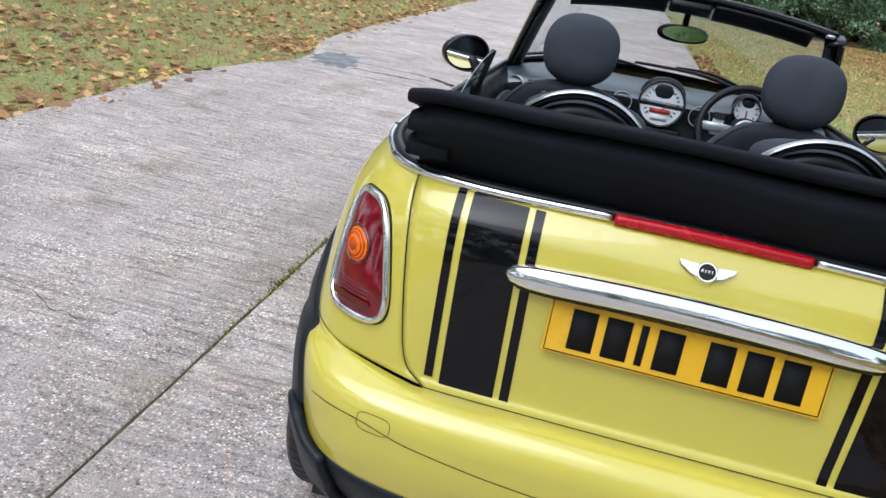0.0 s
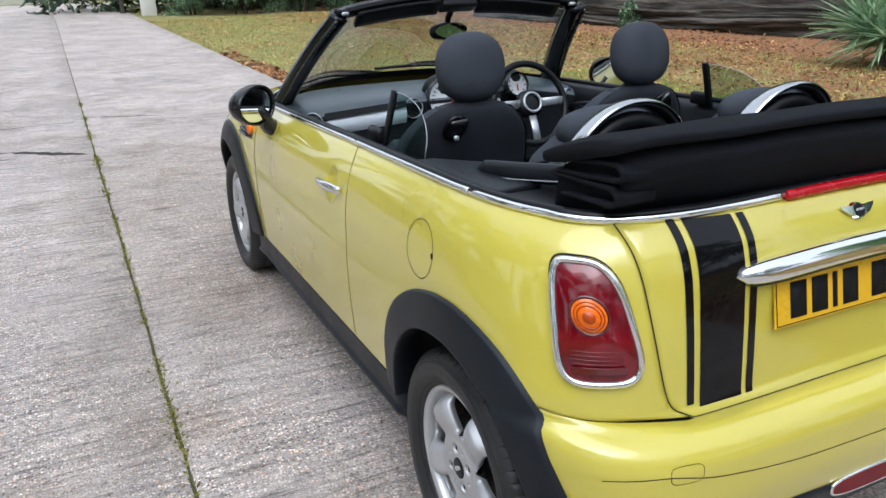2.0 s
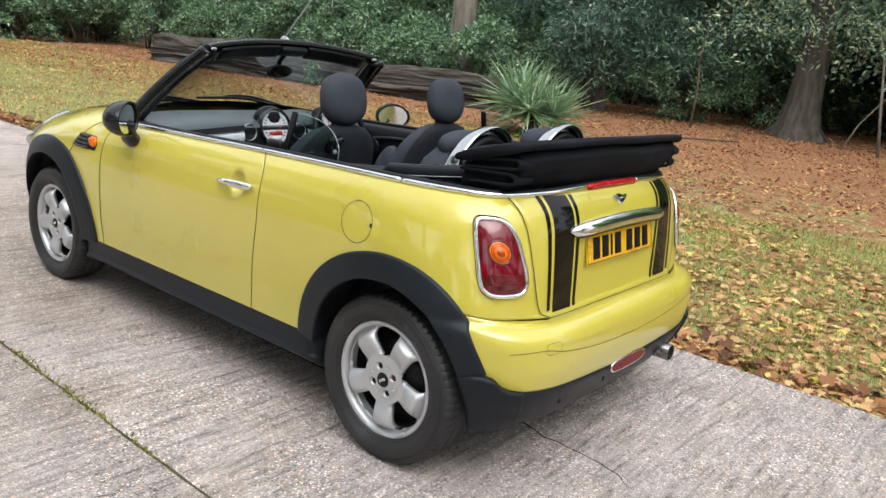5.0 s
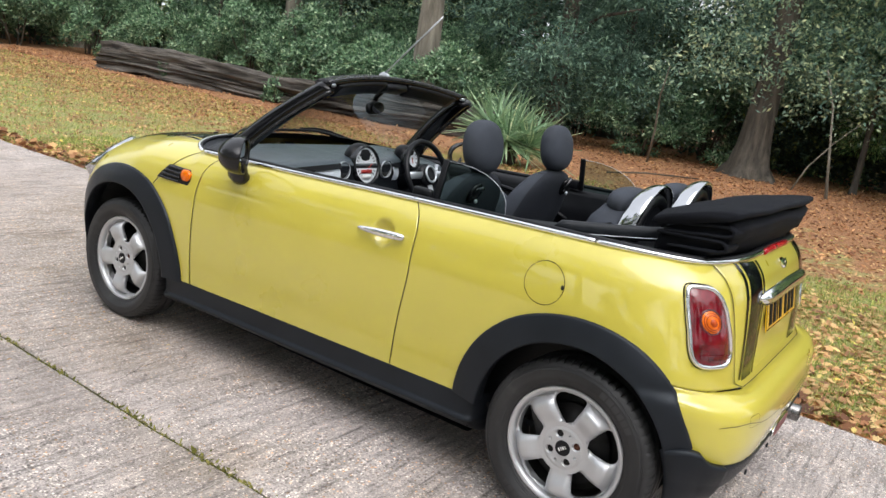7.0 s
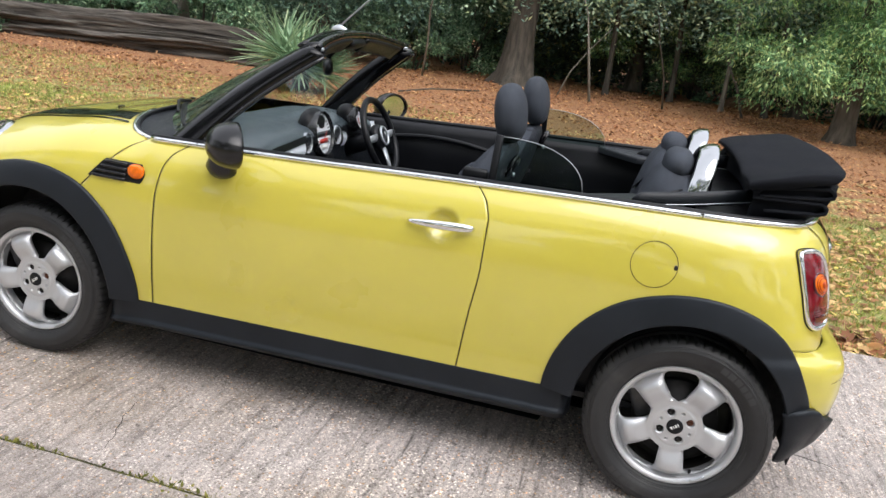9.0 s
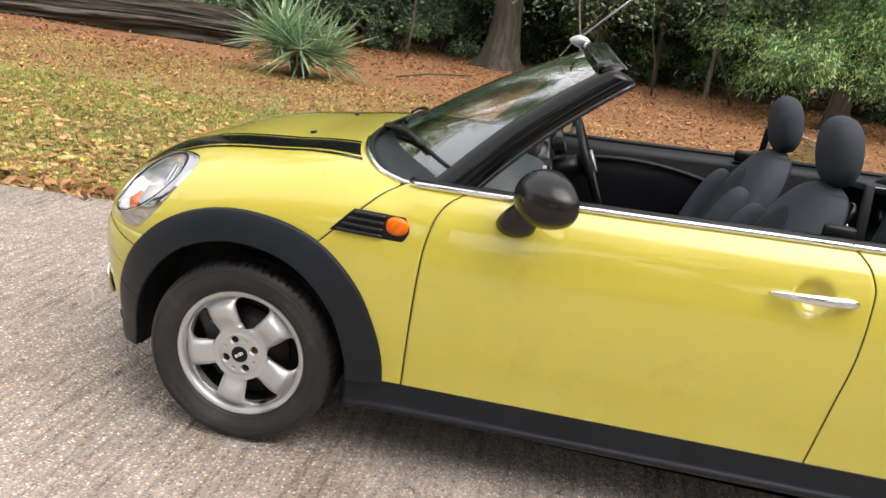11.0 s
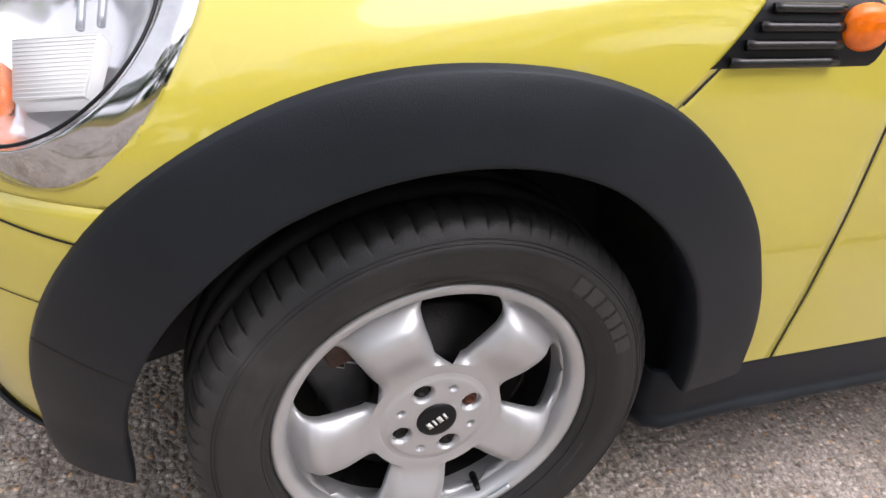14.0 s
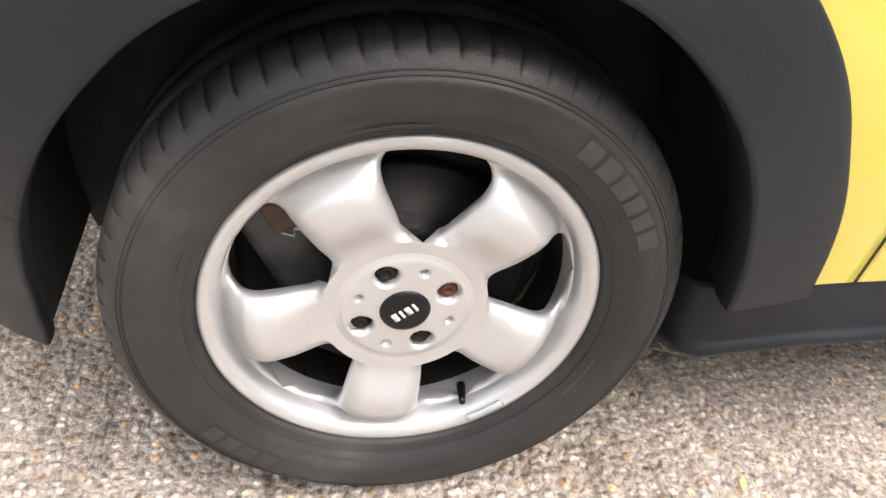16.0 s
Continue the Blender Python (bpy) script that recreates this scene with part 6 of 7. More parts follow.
# quarter glass, partly raised
for s in (-1, 1):
    x = s * 0.664

    def quarter_glass(u, v):
        y = 0.735 - 0.30 * u
        top = 0.150 * math.sqrt(max(0.0, 1 - u**2.4))
        lean = -s * 0.045 * v * top / 0.15
        return Vector((x + lean, y, belt(y) - 0.01 + (top + 0.01) * v))
    g = part("quarter_glass", sheet(quarter_glass, 20, 8, flip=s < 0), SIDEGLASS, car, "half-raised rear quarter glass")
    g.visible_shadow = False
    rim = [quarter_glass(k / 30, 1.0) for k in range(31)]
    part("glass_edge", tube(rim, 0.0011, 6), TRIM, g, "pale polished glass edge")
    part("glass_seal", box((0.016, 0.026, 0.17), (x - s * 0.025, 0.742, belt(0.74) + 0.072), Matrix.Rotation(radians(-14 * s), 3, "Y"), None, 0.004), BLACK, g, "black upright glass seal")
    part("belt_guide", box((0.03, 0.09, 0.05), (x, 0.80, belt(0.8) + 0.015), None, None, 0.012), BLACK, car, "black seat belt guide")


# dashboard
def dash(u, v):
    x = 0.70 * (2 * u - 1)
    k = abs(x) / 0.70
    y, z = (spline([(0, 1.60), (0.12, 1.628), (0.3, 1.640), (0.42, 1.632), (0.52, 1.650), (0.62, 1.70), (0.8, 1.83), (1, 2.0)], v),
            spline([(0, 0.62), (0.12, 0.74), (0.3, 0.86), (0.42, 0.918), (0.52, 0.945), (0.62, 0.962), (0.8, 0.974), (1, 0.966)], v))
    hood = 0.018 * math.exp(-((x - 0.33) / 0.14) ** 2) if 0.4 < v < 0.85 else 0
    y -= 0.05 * k**3 * (1 - v)
    return Vector((x, min(y, cowl_y(x) - 0.11, glass_y(0.62 * k) - 0.115 - 0.082 * k**2.5), z + hood - 0.03 * k**4 - 0.02 * k**8))


top_pad = part("dashboard", sheet(lambda u, v: dash(u, 0.44 + 0.56 * v), 60, 28), DASHTOP, car, "moulded dashboard top, teal grey with sky sheen in the colour")
part("dash_front", sheet(lambda u, v: dash(u, 0.44 * v), 60, 16), DASH, top_pad, "black lower dashboard")
for s, x0, x1 in ((-1, -0.575, -0.205), (1, 0.215, 0.26)):
    def band(u, v):
        x = x0 + (x1 - x0) * u
        return Vector((x, 1.632 - 0.03 * abs(x) ** 2 - 0.012 * math.sin(math.pi * v), 0.843 + 0.070 * v - 0.02 * abs(u - 1) * (s < 0)))

    # flat black strip stands in for the shade in the recess
    def slot(u, v):
        x = x0 + (x1 - x0) * u
        return Vector((x, 1.618 + 0.010 * v - 0.03 * x * x, 0.912 + 0.026 * v - 0.02 * (1 - u) * (s < 0)))
    part("dash_slot", sheet(slot, 20, 3), BLACK, car, "black strip for the shaded recess under the dash top")
    part("dash_panel", sheet(band, 20, 6), SILVER, car, "silver dashboard panel")


def gauge(name, at, r, label, face, tilt=12.0, spin=0.0, depth=0.03, edge=TRIM):
    """A round instrument that faces back along the car."""
    m = Matrix.Translation(at) @ Matrix.Rotation(radians(spin), 4, "Z") @ Matrix.Rotation(radians(-tilt), 4, "X") @ Matrix.Rotation(radians(90), 4, "Z")
    rim = lathe([(r * 0.90, -0.004), (r * 0.92, 0.010), (r * 0.97, 0.014), (r, 0.010), (r * 1.02, -depth)], 48)
    bmesh.ops.transform(rim, matrix=m, verts=rim.verts)
    g = part(name, rim, edge, car, label)
    f = bmesh.new()
    f.faces.new([f.verts.new(m @ Vector((0.002, -0.92 * r * math.cos(t), 0.92 * r * math.sin(t)))) for t in (2 * math.pi * k / 40 for k in range(40))])
    part("dial", f, face, g, smooth=False)
    if depth > 0.03:
        part("housing", ball((r, 0.05, r), Vector(at) + Vector((0, 0.056, 0.006)), 2.4), BLACK, g, "black instrument housing")
    return g, m


speedo, m = gauge("speedometer", (-0.003, 1.634, 0.925), 0.098, "large round white speedometer", DIAL, depth=0.034, edge=SEAL)
ticks = bmesh.new()
for k in range(19):
    a = radians(-40 + 260 * k / 18)
    box((0.002, 0.004, 0.012), m @ Vector((-0.001, -0.068 * math.cos(a), 0.068 * math.sin(a))), m.to_3x3() @ Matrix.Rotation(math.pi / 2 - a, 3, "X"), ticks)
part("dial_marks", ticks, INK, speedo)
bmx = box((0.002, 0.085, 0.018), m @ Vector((-0.002, 0, -0.032)), m.to_3x3())
part("red_display", bmx, REDMARK, speedo, "red display strip")
part("dial_screen", box((0.002, 0.07, 0.022), m @ Vector((-0.002, 0, -0.058)), m.to_3x3()), WHITE, speedo)
part("needle", box((0.002, 0.003, 0.06), m @ Vector((-0.003, -0.02, -0.012)), m.to_3x3() @ Matrix.Rotation(radians(50), 3, "X")), REDMARK, speedo)
tacho, m = gauge("tachometer", (0.333, 1.600, 0.968), 0.056, "round white tachometer on the column", DIAL, 20, depth=0.034, edge=SEAL)
ticks = bmesh.new()
for k in range(9):
    a = radians(-40 + 260 * k / 8)
    box((0.002, 0.004, 0.010), m @ Vector((-0.001, -0.040 * math.cos(a), 0.040 * math.sin(a))), m.to_3x3() @ Matrix.Rotation(math.pi / 2 - a, 3, "X"), ticks)
part("dial_marks", ticks, INK, tacho)
part("red_needle", box((0.002, 0.006, 0.03), m @ Vector((-0.002, 0, -0.014)), m.to_3x3()), REDMARK, tacho)
for x, y, z, spin in ((-0.168, 1.640, 0.900, 0), (0.160, 1.640, 0.900, 0), (-0.625, 1.625, 0.880, -25), (0.625, 1.625, 0.880, 25)):
    g, m = gauge("air_vent", (x, y, z), 0.044, "round silver-rimmed air vent", GAP, 8, spin)
    for k in (-1, 0, 1):
        part("vent_slat", box((0.004, 0.07, 0.005), m @ Vector((-0.004, 0, 0.018 * k)), m.to_3x3()), BLACK, g)

# steering wheel on the right
m = Matrix.Translation((0.326, 1.475, 0.900)) @ Matrix.Rotation(radians(-24), 4, "X")
wheel_ring = tube([m @ Vector((0.180 * math.cos(t), 0, 0.180 * math.sin(t))) for t in (2 * math.pi * k / 48 for k in range(48))], 0.0155, 10, True)
steer = part("steering_wheel", wheel_ring, BLACK, car, "black steering wheel with silver spokes")
part("wheel_boss", ball((0.062, 0.028, 0.062), m @ Vector((0, 0.01, 0)), 2.4, turn=m.to_3x3()), BLACK, steer)
part("boss_ring", tube([m @ Vector((0.042 * math.cos(t), -0.022, 0.042 * math.sin(t))) for t in (2 * math.pi * k / 32 for k in range(32))], 0.006, 8, True), TRIM, steer, "silver boss ring")
for a, mat in ((0, TRIM), (180, TRIM), (270, TRIM)):
    t = radians(a)
    part("spoke", tube([m @ Vector((0.055 * math.cos(t), 0.0, 0.055 * math.sin(t))), m @ Vector((0.12 * math.cos(t), -0.004, 0.12 * math.sin(t))), m @ Vector((0.175 * math.cos(t), 0, 0.175 * math.sin(t)))],
                       0.016, 10, flat=((0, 1, 0), 1.2, 0.45)), mat, steer, "silver spoke")
part("steering_column", tube([m @ Vector((0, 0.02, 0)), m @ Vector((0, 0.20, 0.0))], 0.045, 14), BLACK, steer)
part("centre_stack", box((0.20, 0.05, 0.30), (0, 1.615, 0.68), Matrix.Rotation(radians(-8), 3, "X"), None, 0.015), BLACK, car, "black centre stack")
part("gear_tunnel", box((0.20, 0.9, 0.16), (0, 1.15, 0.40), None, None, 0.03), BLACK, car)

# rear-view mirror
aim = Matrix.Rotation(radians(22), 3, "Z") @ Matrix.Rotation(radians(-6), 3, "X")
mir = part("rear_view_mirror", ball((0.112, 0.022, 0.036), (0.006, 1.640, 1.216), 2.6, turn=aim), BLACK, car, "black oval rear-view mirror")
face = bmesh.new()
face.faces.new([face.verts.new(Vector((0.006, 1.640, 1.216)) + aim @ Vector((0.102 * math.cos(t), -0.0235, 0.029 * math.sin(t)))) for t in (2 * math.pi * k / 40 for k in range(40))][::-1])
part("mirror_face", face, MIRROR, mir, "mirror glass", smooth=False)
part("mirror_stem", tube([(0.010, 1.65, 1.225), (0.006, 1.635, 1.27), (0.004, 1.585, 1.315)], 0.013, 10), BLACK, mir)
part("map_light", box((0.16, 0.07, 0.035), (0.0, 1.535, 1.325), Matrix.Rotation(radians(-25), 3, "X"), None, 0.010), BLACK, car, "black overhead console")


# ---- plants and litter ----
rng = np.random.default_rng(7)


def leaf_material(name, stops, rough=0.55, coat=0.0, through_light=0.3, single=False):
    m, nt, p = shader(name)
    g = nt.nodes.new("ShaderNodeObjectInfo" if single else "ShaderNodeNewGeometry")
    col = ramp(nt, g.outputs["Random" if single else "Random Per Island"], stops)
    patch = noisy(nt, 1.2, 3)
    tint = ramp(nt, patch, [(0.3, (0.7, 0.72, 0.7)), (0.7, (1.2, 1.18, 1.1))])
    nt.links.new(mixed(nt, 1.0, col, tint, "MULTIPLY"), p.inputs["Base Color"])
    p.inputs["Roughness"].default_value = rough
    p.inputs["Coat Weight"].default_value = coat
    # thin leaves let some light through
    thin = nt.nodes.new("ShaderNodeBsdfTranslucent")
    nt.links.new(mixed(nt, 1.0, col, tint, "MULTIPLY"), thin.inputs["Color"])
    both = nt.nodes.new("ShaderNodeMixShader")
    both.inputs[0].default_value = through_light
    nt.links.new(p.outputs[0], both.inputs[1])
    nt.links.new(thin.outputs[0], both.inputs[2])
    nt.links.new(both.outputs[0], nt.nodes["Material Output"].inputs["Surface"])
    return m


LAUREL = leaf_material("laurel_leaves", [(0.0, (0.038, 0.090, 0.054)), (0.5, (0.125, 0.240, 0.132)), (0.86, (0.30, 0.47, 0.28)), (1.0, (0.60, 0.72, 0.50))], 0.35)
YEW = leaf_material("yew_leaves", [(0.0, (0.030, 0.070, 0.056)), (0.6, (0.095, 0.185, 0.140)), (1.0, (0.28, 0.43, 0.31))], 0.6)
# leaf colours darkened to carry the shade deep inside the wood
DEEP_SHADE = leaf_material("shade_dark_leaves", [(0.0, (0.016, 0.034, 0.022)), (0.6, (0.050, 0.090, 0.050)), (0.92, (0.14, 0.19, 0.08)), (1.0, (0.40, 0.42, 0.14))], 0.6)
CYPRESS = leaf_material("cypress_leaves", [(0.0, (0.052, 0.130, 0.062)), (0.45, (0.18, 0.38, 0.165)), (0.75, (0.42, 0.64, 0.28)), (1.0, (0.76, 0.88, 0.40))], 0.6, 0.0, 0.4)
# bluish, pale leaf colours that include the haze between the trees
SAPLING = leaf_material("haze_tinted_leaves", [(0.0, (0.075, 0.145, 0.125)), (0.4, (0.21, 0.35, 0.27)), (0.75, (0.44, 0.59, 0.42)), (1.0, (0.80, 0.86, 0.52))], 0.6, 0.0, 0.45)
BROAD = leaf_material("broad_leaves", [(0.0, (0.0703, 0.142, 0.0767)), (0.5, (0.181, 0.295, 0.133)), (0.85, (0.362, 0.458, 0.192)), (1.0, (0.764, 0.743, 0.205))], 0.6)
YUCCA = leaf_material("yucca_leaves", [(0.0, (0.11, 0.21, 0.11)), (0.45, (0.30, 0.46, 0.28)), (0.8, (0.56, 0.70, 0.46)), (1.0, (0.78, 0.82, 0.52))], 0.45, single=True)
FALLEN = leaf_material("fallen_leaves", [(0.0, (0.19, 0.09, 0.05)), (0.22, (0.40, 0.20, 0.10)), (0.5, (0.58, 0.33, 0.15)), (0.78, (0.74, 0.50, 0.25)), (0.96, (0.82, 0.62, 0.28)), (1.0, (0.86, 0.72, 0.12))], 0.7)
RUSSET = leaf_material("russet_leaves", [(0.0, (0.115, 0.050, 0.028)), (0.4, (0.31, 0.135, 0.065)), (0.75, (0.55, 0.27, 0.125)), (1.0, (0.78, 0.48, 0.24))], 0.75)
GRASS = leaf_material("grass_blades", [(0.0, (0.13, 0.20, 0.035)), (0.5, (0.31, 0.41, 0.09)), (0.85, (0.58, 0.60, 0.18)), (1.0, (0.85, 0.785, 0.337))], 0.6)
MOSSY = leaf_material("moss_tufts", [(0.0, (0.08, 0.09, 0.02)), (0.6, (0.25, 0.25, 0.05)), (1.0, (0.42, 0.38, 0.12))], 0.8)


def bark_material(name, dark, light, stretch=(1, 1, 0.18)):
    m, nt, p = shader(name)
    ridge = noisy(nt, 9.0, 5, 0.6, stretch)
    nt.links.new(ramp(nt, ridge, [(0.3, dark), (0.7, light)]), p.inputs["Base Color"])
    p.inputs["Roughness"].default_value = 0.9
    bump(nt, p, ridge, 1.0, 0.05)
    return m


BARK = bark_material("brown_bark", (0.030, 0.026, 0.021), (0.125, 0.104, 0.080))
GREYBARK = bark_material("mossy_grey_bark", (0.030, 0.027, 0.022), (0.120, 0.103, 0.080))
PALEBARK = bark_material("grey_bark", (0.10, 0.09, 0.07), (0.26, 0.235, 0.19))
DEADWOOD = bark_material("weathered_log_wood", (0.005, 0.0045, 0.004), (0.165, 0.145, 0.122), (1.6, 0.13, 1.6))


def blades(name, at, axis, across, size, shape, material, parent=None, label="", bend=0.0):
    """One mesh of many small flat leaves: rows of place, long axis, cross axis, length; shape: outline in (along, across)."""
    n, k = len(at), len(shape)
    shape = np.array(shape, float)
    nrm = np.cross(axis, across)
    v = (at[:, None, :] + size[:, None, None] * (shape[None, :, 0, None] * axis[:, None, :] + shape[None, :, 1, None] * across[:, None, :]
         - bend * (shape[None, :, 0, None] ** 2) * nrm[:, None, :])).reshape(-1, 3)
    me = bpy.data.meshes.new(name)
    me.vertices.add(n * k)
    me.vertices.foreach_set("co", v.astype(np.float32).ravel())
    me.loops.add(n * k)
    me.loops.foreach_set("vertex_index", np.arange(n * k, dtype=np.int32))
    me.polygons.add(n)
    me.polygons.foreach_set("loop_start", np.arange(0, n * k, k, dtype=np.int32))
    me.polygons.foreach_set("loop_total", np.full(n, k, dtype=np.int32))
    me.update(calc_edges=True)
    me.materials.append(material)
    ob = new(name, me)
    ob.parent = parent
    if label:
        ob["label"] = label
    return ob


def unit(a):
    return a / np.maximum(np.linalg.norm(a, axis=-1, keepdims=True), 1e-9)


OVAL = [(0, 0), (0.45, 0.2), (1, 0), (0.45, -0.2)]
SPRAY = [(0, 0), (0.4, 0.13), (1, 0), (0.4, -0.13)]
LOBED = [(0, 0), (0.15, 0.30), (0.45, 0.50), (0.50, 0.24), (0.80, 0.36), (0.78, 0.14), (1.05, 0), (0.78, -0.14), (0.80, -0.36), (0.50, -0.24), (0.45, -0.50), (0.15, -0.30)]


def crown_leaves(name, clumps, count, size, shape, material, droop=0.3, parent=None, label="", inside=0.35):
    """Leaves over many clumps (x, y, z, radius): most near each clump's skin, facing out and up."""
    c = np.array(clumps, float)
    weight = c[:, 3] ** 2
    pick = rng.choice(len(c), count, p=weight / weight.sum())
    d = unit(rng.normal(size=(count, 3)))
    d[:, 2] = np.where(d[:, 2] < -0.3, -d[:, 2] * 0.5, d[:, 2])
    r = c[pick, 3] * (1 - inside * rng.random(count) ** 2)
    lump = 1 + 0.25 * np.sin(5 * d[:, 0] + pick) * np.sin(6 * d[:, 1] + 2 * pick)
    at = c[pick, :3] + d * (r * lump)[:, None]
    axis = unit(d * 0.7 + rng.normal(size=(count, 3)) * 0.6 + np.array([0, 0, -droop]))
    across = unit(np.cross(axis, unit(d + rng.normal(size=(count, 3)) * 0.5)))
    return blades(name, at, axis, across, size * rng.uniform(0.6, 1.25, count), shape, material, parent, label, 0.15)


def trunk_mesh(h, r0, r1, lean=(0, 0), flare=0.6, sides=18, knots=0.06, seed=0):
    def f(u, v):
        a = 2 * math.pi * u
        z = h * v
        r = r0 + (r1 - r0) * v + flare * r0 * math.exp(-z / (r0 * 1.1))
        r *= 1 + knots * noise.noise(Vector((math.cos(a) * 2 + seed, math.sin(a) * 2, z * 1.2))) + flare * 0.28 * math.exp(-z / (r0 * 1.0)) * math.sin(5 * a + seed)
        return Vector((r * math.cos(a) + lean[0] * v * v, r * math.sin(a) + lean[1] * v * v, z - 0.12))
    return sheet(f, sides, 24, close_u=True)


def tree(name, label, h, r, crown, count, size, shape, material, bark=None, lean=(0, 0), limbs=6, droop=0.3, seed=0, bare=0.35, flare=0.6):
    """A tapered trunk with limbs and a crown of clumps; crown(i) gives a clump."""
    t = new(name)
    tagged(t, label, "tree", "woodland trees")
    part("trunk", trunk_mesh(h * 0.9, r, r * 0.25, lean, flare, 18, 0.06 + 0.06 * (flare > 0.6), seed), bark or BARK, t)
    rnd = random.Random(seed)
    clumps = crown(rnd)
    for k in range(limbs):
        cx, cy, cz, cr = clumps[rnd.randrange(len(clumps))]
        z0 = h * rnd.uniform(bare, 0.75)
        p0 = Vector((lean[0] * (z0 / h) ** 2, lean[1] * (z0 / h) ** 2, z0))
        p1 = Vector((cx, cy, max(cz, z0 - 0.5)))
        mid = p0.lerp(p1, 0.5) + Vector((rnd.uniform(-0.2, 0.2), rnd.uniform(-0.2, 0.2), 0.25))
        part("limb", tube([p0, mid, p1], lambda q: r * 0.28 * (1 - 0.75 * q), 7), bark or BARK, t)
    crown_leaves("crown", clumps, count, size, shape, material, droop, t)
    return t


def shrub(name, label, w, d, h, count, size, material, shape=OVAL, seed=0, stems=5, lift=-0.12, category="shrub", group="woodland shrubs"):
    s = new(name)
    tagged(s, label, category, group)
    rnd = random.Random(seed)
    clumps = []
    for _ in range(22):
        a, q = rnd.uniform(0, 2 * math.pi), math.sqrt(rnd.random())
        z = rnd.random()
        k = math.sqrt(max(0.05, 1 - z * z * 0.8))
        clumps.append((w / 2 * q * k * math.cos(a), d / 2 * q * k * math.sin(a), lift + z * h * 0.88, rnd.uniform(0.16, 0.30) * h * 0.7))
    for k in range(stems):
        cx, cy, cz, cr = clumps[k]
        part("stem", tube([(cx * 0.2, cy * 0.2, -0.1), (cx * 0.5, cy * 0.5, cz * 0.5), (cx, cy, cz)], lambda q: 0.035 * (1 - 0.6 * q), 6), BARK, s)
    crown_leaves("leaves", clumps, count, size, shape, material, 0.25, s)
    return s


def put(ob, x, y, turn=0.0, z=None):
    ob.matrix_basis = pose(x, y, rise(x, y) if z is None else z, 0, 0, turn)
    return ob


def column(w, h, low, n, rmin, rmax):
    """Clumps in a tapering column, as on a conifer."""
    def f(rnd):
        out = []
        for k in range(n):
            z = low + (h - low) * (k + rnd.random()) / n
            q = w / 2 * (1 - (z - low) / (h - low)) ** 0.6 * math.sqrt(rnd.random())
            a = rnd.uniform(0, 2 * math.pi)
            out.append((q * math.cos(a), q * math.sin(a), z, rnd.uniform(rmin, rmax)))
        return out
    return f


def dome(w, low, high, n, rmin, rmax):
    """Clumps in a broad crown."""
    def f(rnd):
        out = []
        for _ in range(n):
            a, q, z = rnd.uniform(0, 2 * math.pi), math.sqrt(rnd.random()), rnd.random()
            k = math.sin(math.pi * (0.15 + 0.8 * z))
            out.append((w / 2 * q * k * math.cos(a), w / 2 * q * k * math.sin(a), low + (high - low) * z, rnd.uniform(rmin, rmax)))
        return out
    return f


# shrubs that edge the lawn at the far end and stand behind the log
laurels = [shrub("laurel_bush", "dense dark green laurel bush at the wood's edge", 2.8, 2.2, 2.6, 9880, 0.122, LAUREL, OVAL, 1),
           shrub("laurel_bush", "tall dark green laurel bush at the wood's edge", 2.6, 2.2, 3.3, 11400, 0.122, LAUREL, OVAL, 2),
           shrub("laurel_bush", "spreading dark green laurel bush behind the log", 3.0, 2.0, 2.1, 9880, 0.108, LAUREL, OVAL, 3)]
spots = [(4.6, 27.6, 1), (6.8, 27.0, 0), (9.0, 26.6, 0), (11.0, 26.3, 1), (12.8, 25.0, 0), (13.6, 22.6, 2), (13.8, 20.2, 2), (13.9, 18.0, 0), (14.0, 15.6, 2),
         (14.2, 13.4, 2), (14.6, 12.0, 0), (15.6, 10.2, 2), (3.2, 28.6, 0), (16.3, 6.1, 2), (18.5, 5.2, 0), (12.7, 9.9, 2), (12.9, 12.2, 2), (13.0, 14.6, 0), (16.5, 24, 1), (10, 29.0, 1),
         (7.6, 29.5, 1), (5.4, 30, 1), (12.5, 28, 1), (15, 26.5, 1), (16.5, 21, 1), (17, 18, 1), (17.2, 15.5, 1), (17.5, 12.5, 1), (20, 9.5, 0), (20.5, -1, 0), (19, -5.5, 0)]
used = set()
for n, (x, y, k) in enumerate(spots):
    if k not in used:
        put(laurels[k], x, y, 0)
        used.add(k)
    else:
        put(copy_thing(laurels[k], Matrix()), x, y, 67 * n)

# the dark yew behind the spiky plant, and other evergreens
yew = tree("yew_tree", "large dark yew with foliage to the ground", 9.0, 0.30, column(5.2, 9.5, 0.5, 60, 0.7, 1.25), 54000, 0.15, SPRAY, YEW, None, (0, 0), 6, 0.5, 4, 0.2)
put(yew, 15.6, 8.4)
for x, y, a in ((21.6, 9.2, 80), (22.5, 3.8, 200), (17.2, -7.5, 20), (24.5, 10.5, 300), (22, 15, 10), (21, -9, 100)):
    put(copy_thing(yew, Matrix()), x, y, a)
cyp = tree("cypress_tree", "bright green cypress with drooping sprays", 8.5, 0.22, column(4.8, 9.0, 0.6, 84, 0.45, 0.85), 100000, 0.105, SPRAY, CYPRESS, None, (0, 0), 6, 1.1, 9, 0.2)
put(cyp, 13.6, -3.6)
put(copy_thing(cyp, Matrix()), 12.6, -8.6, 130)
put(copy_thing(cyp, Matrix()), 20.0, 0.6, 250)
put(copy_thing(cyp, Matrix()), 18.6, -3.6, 40)

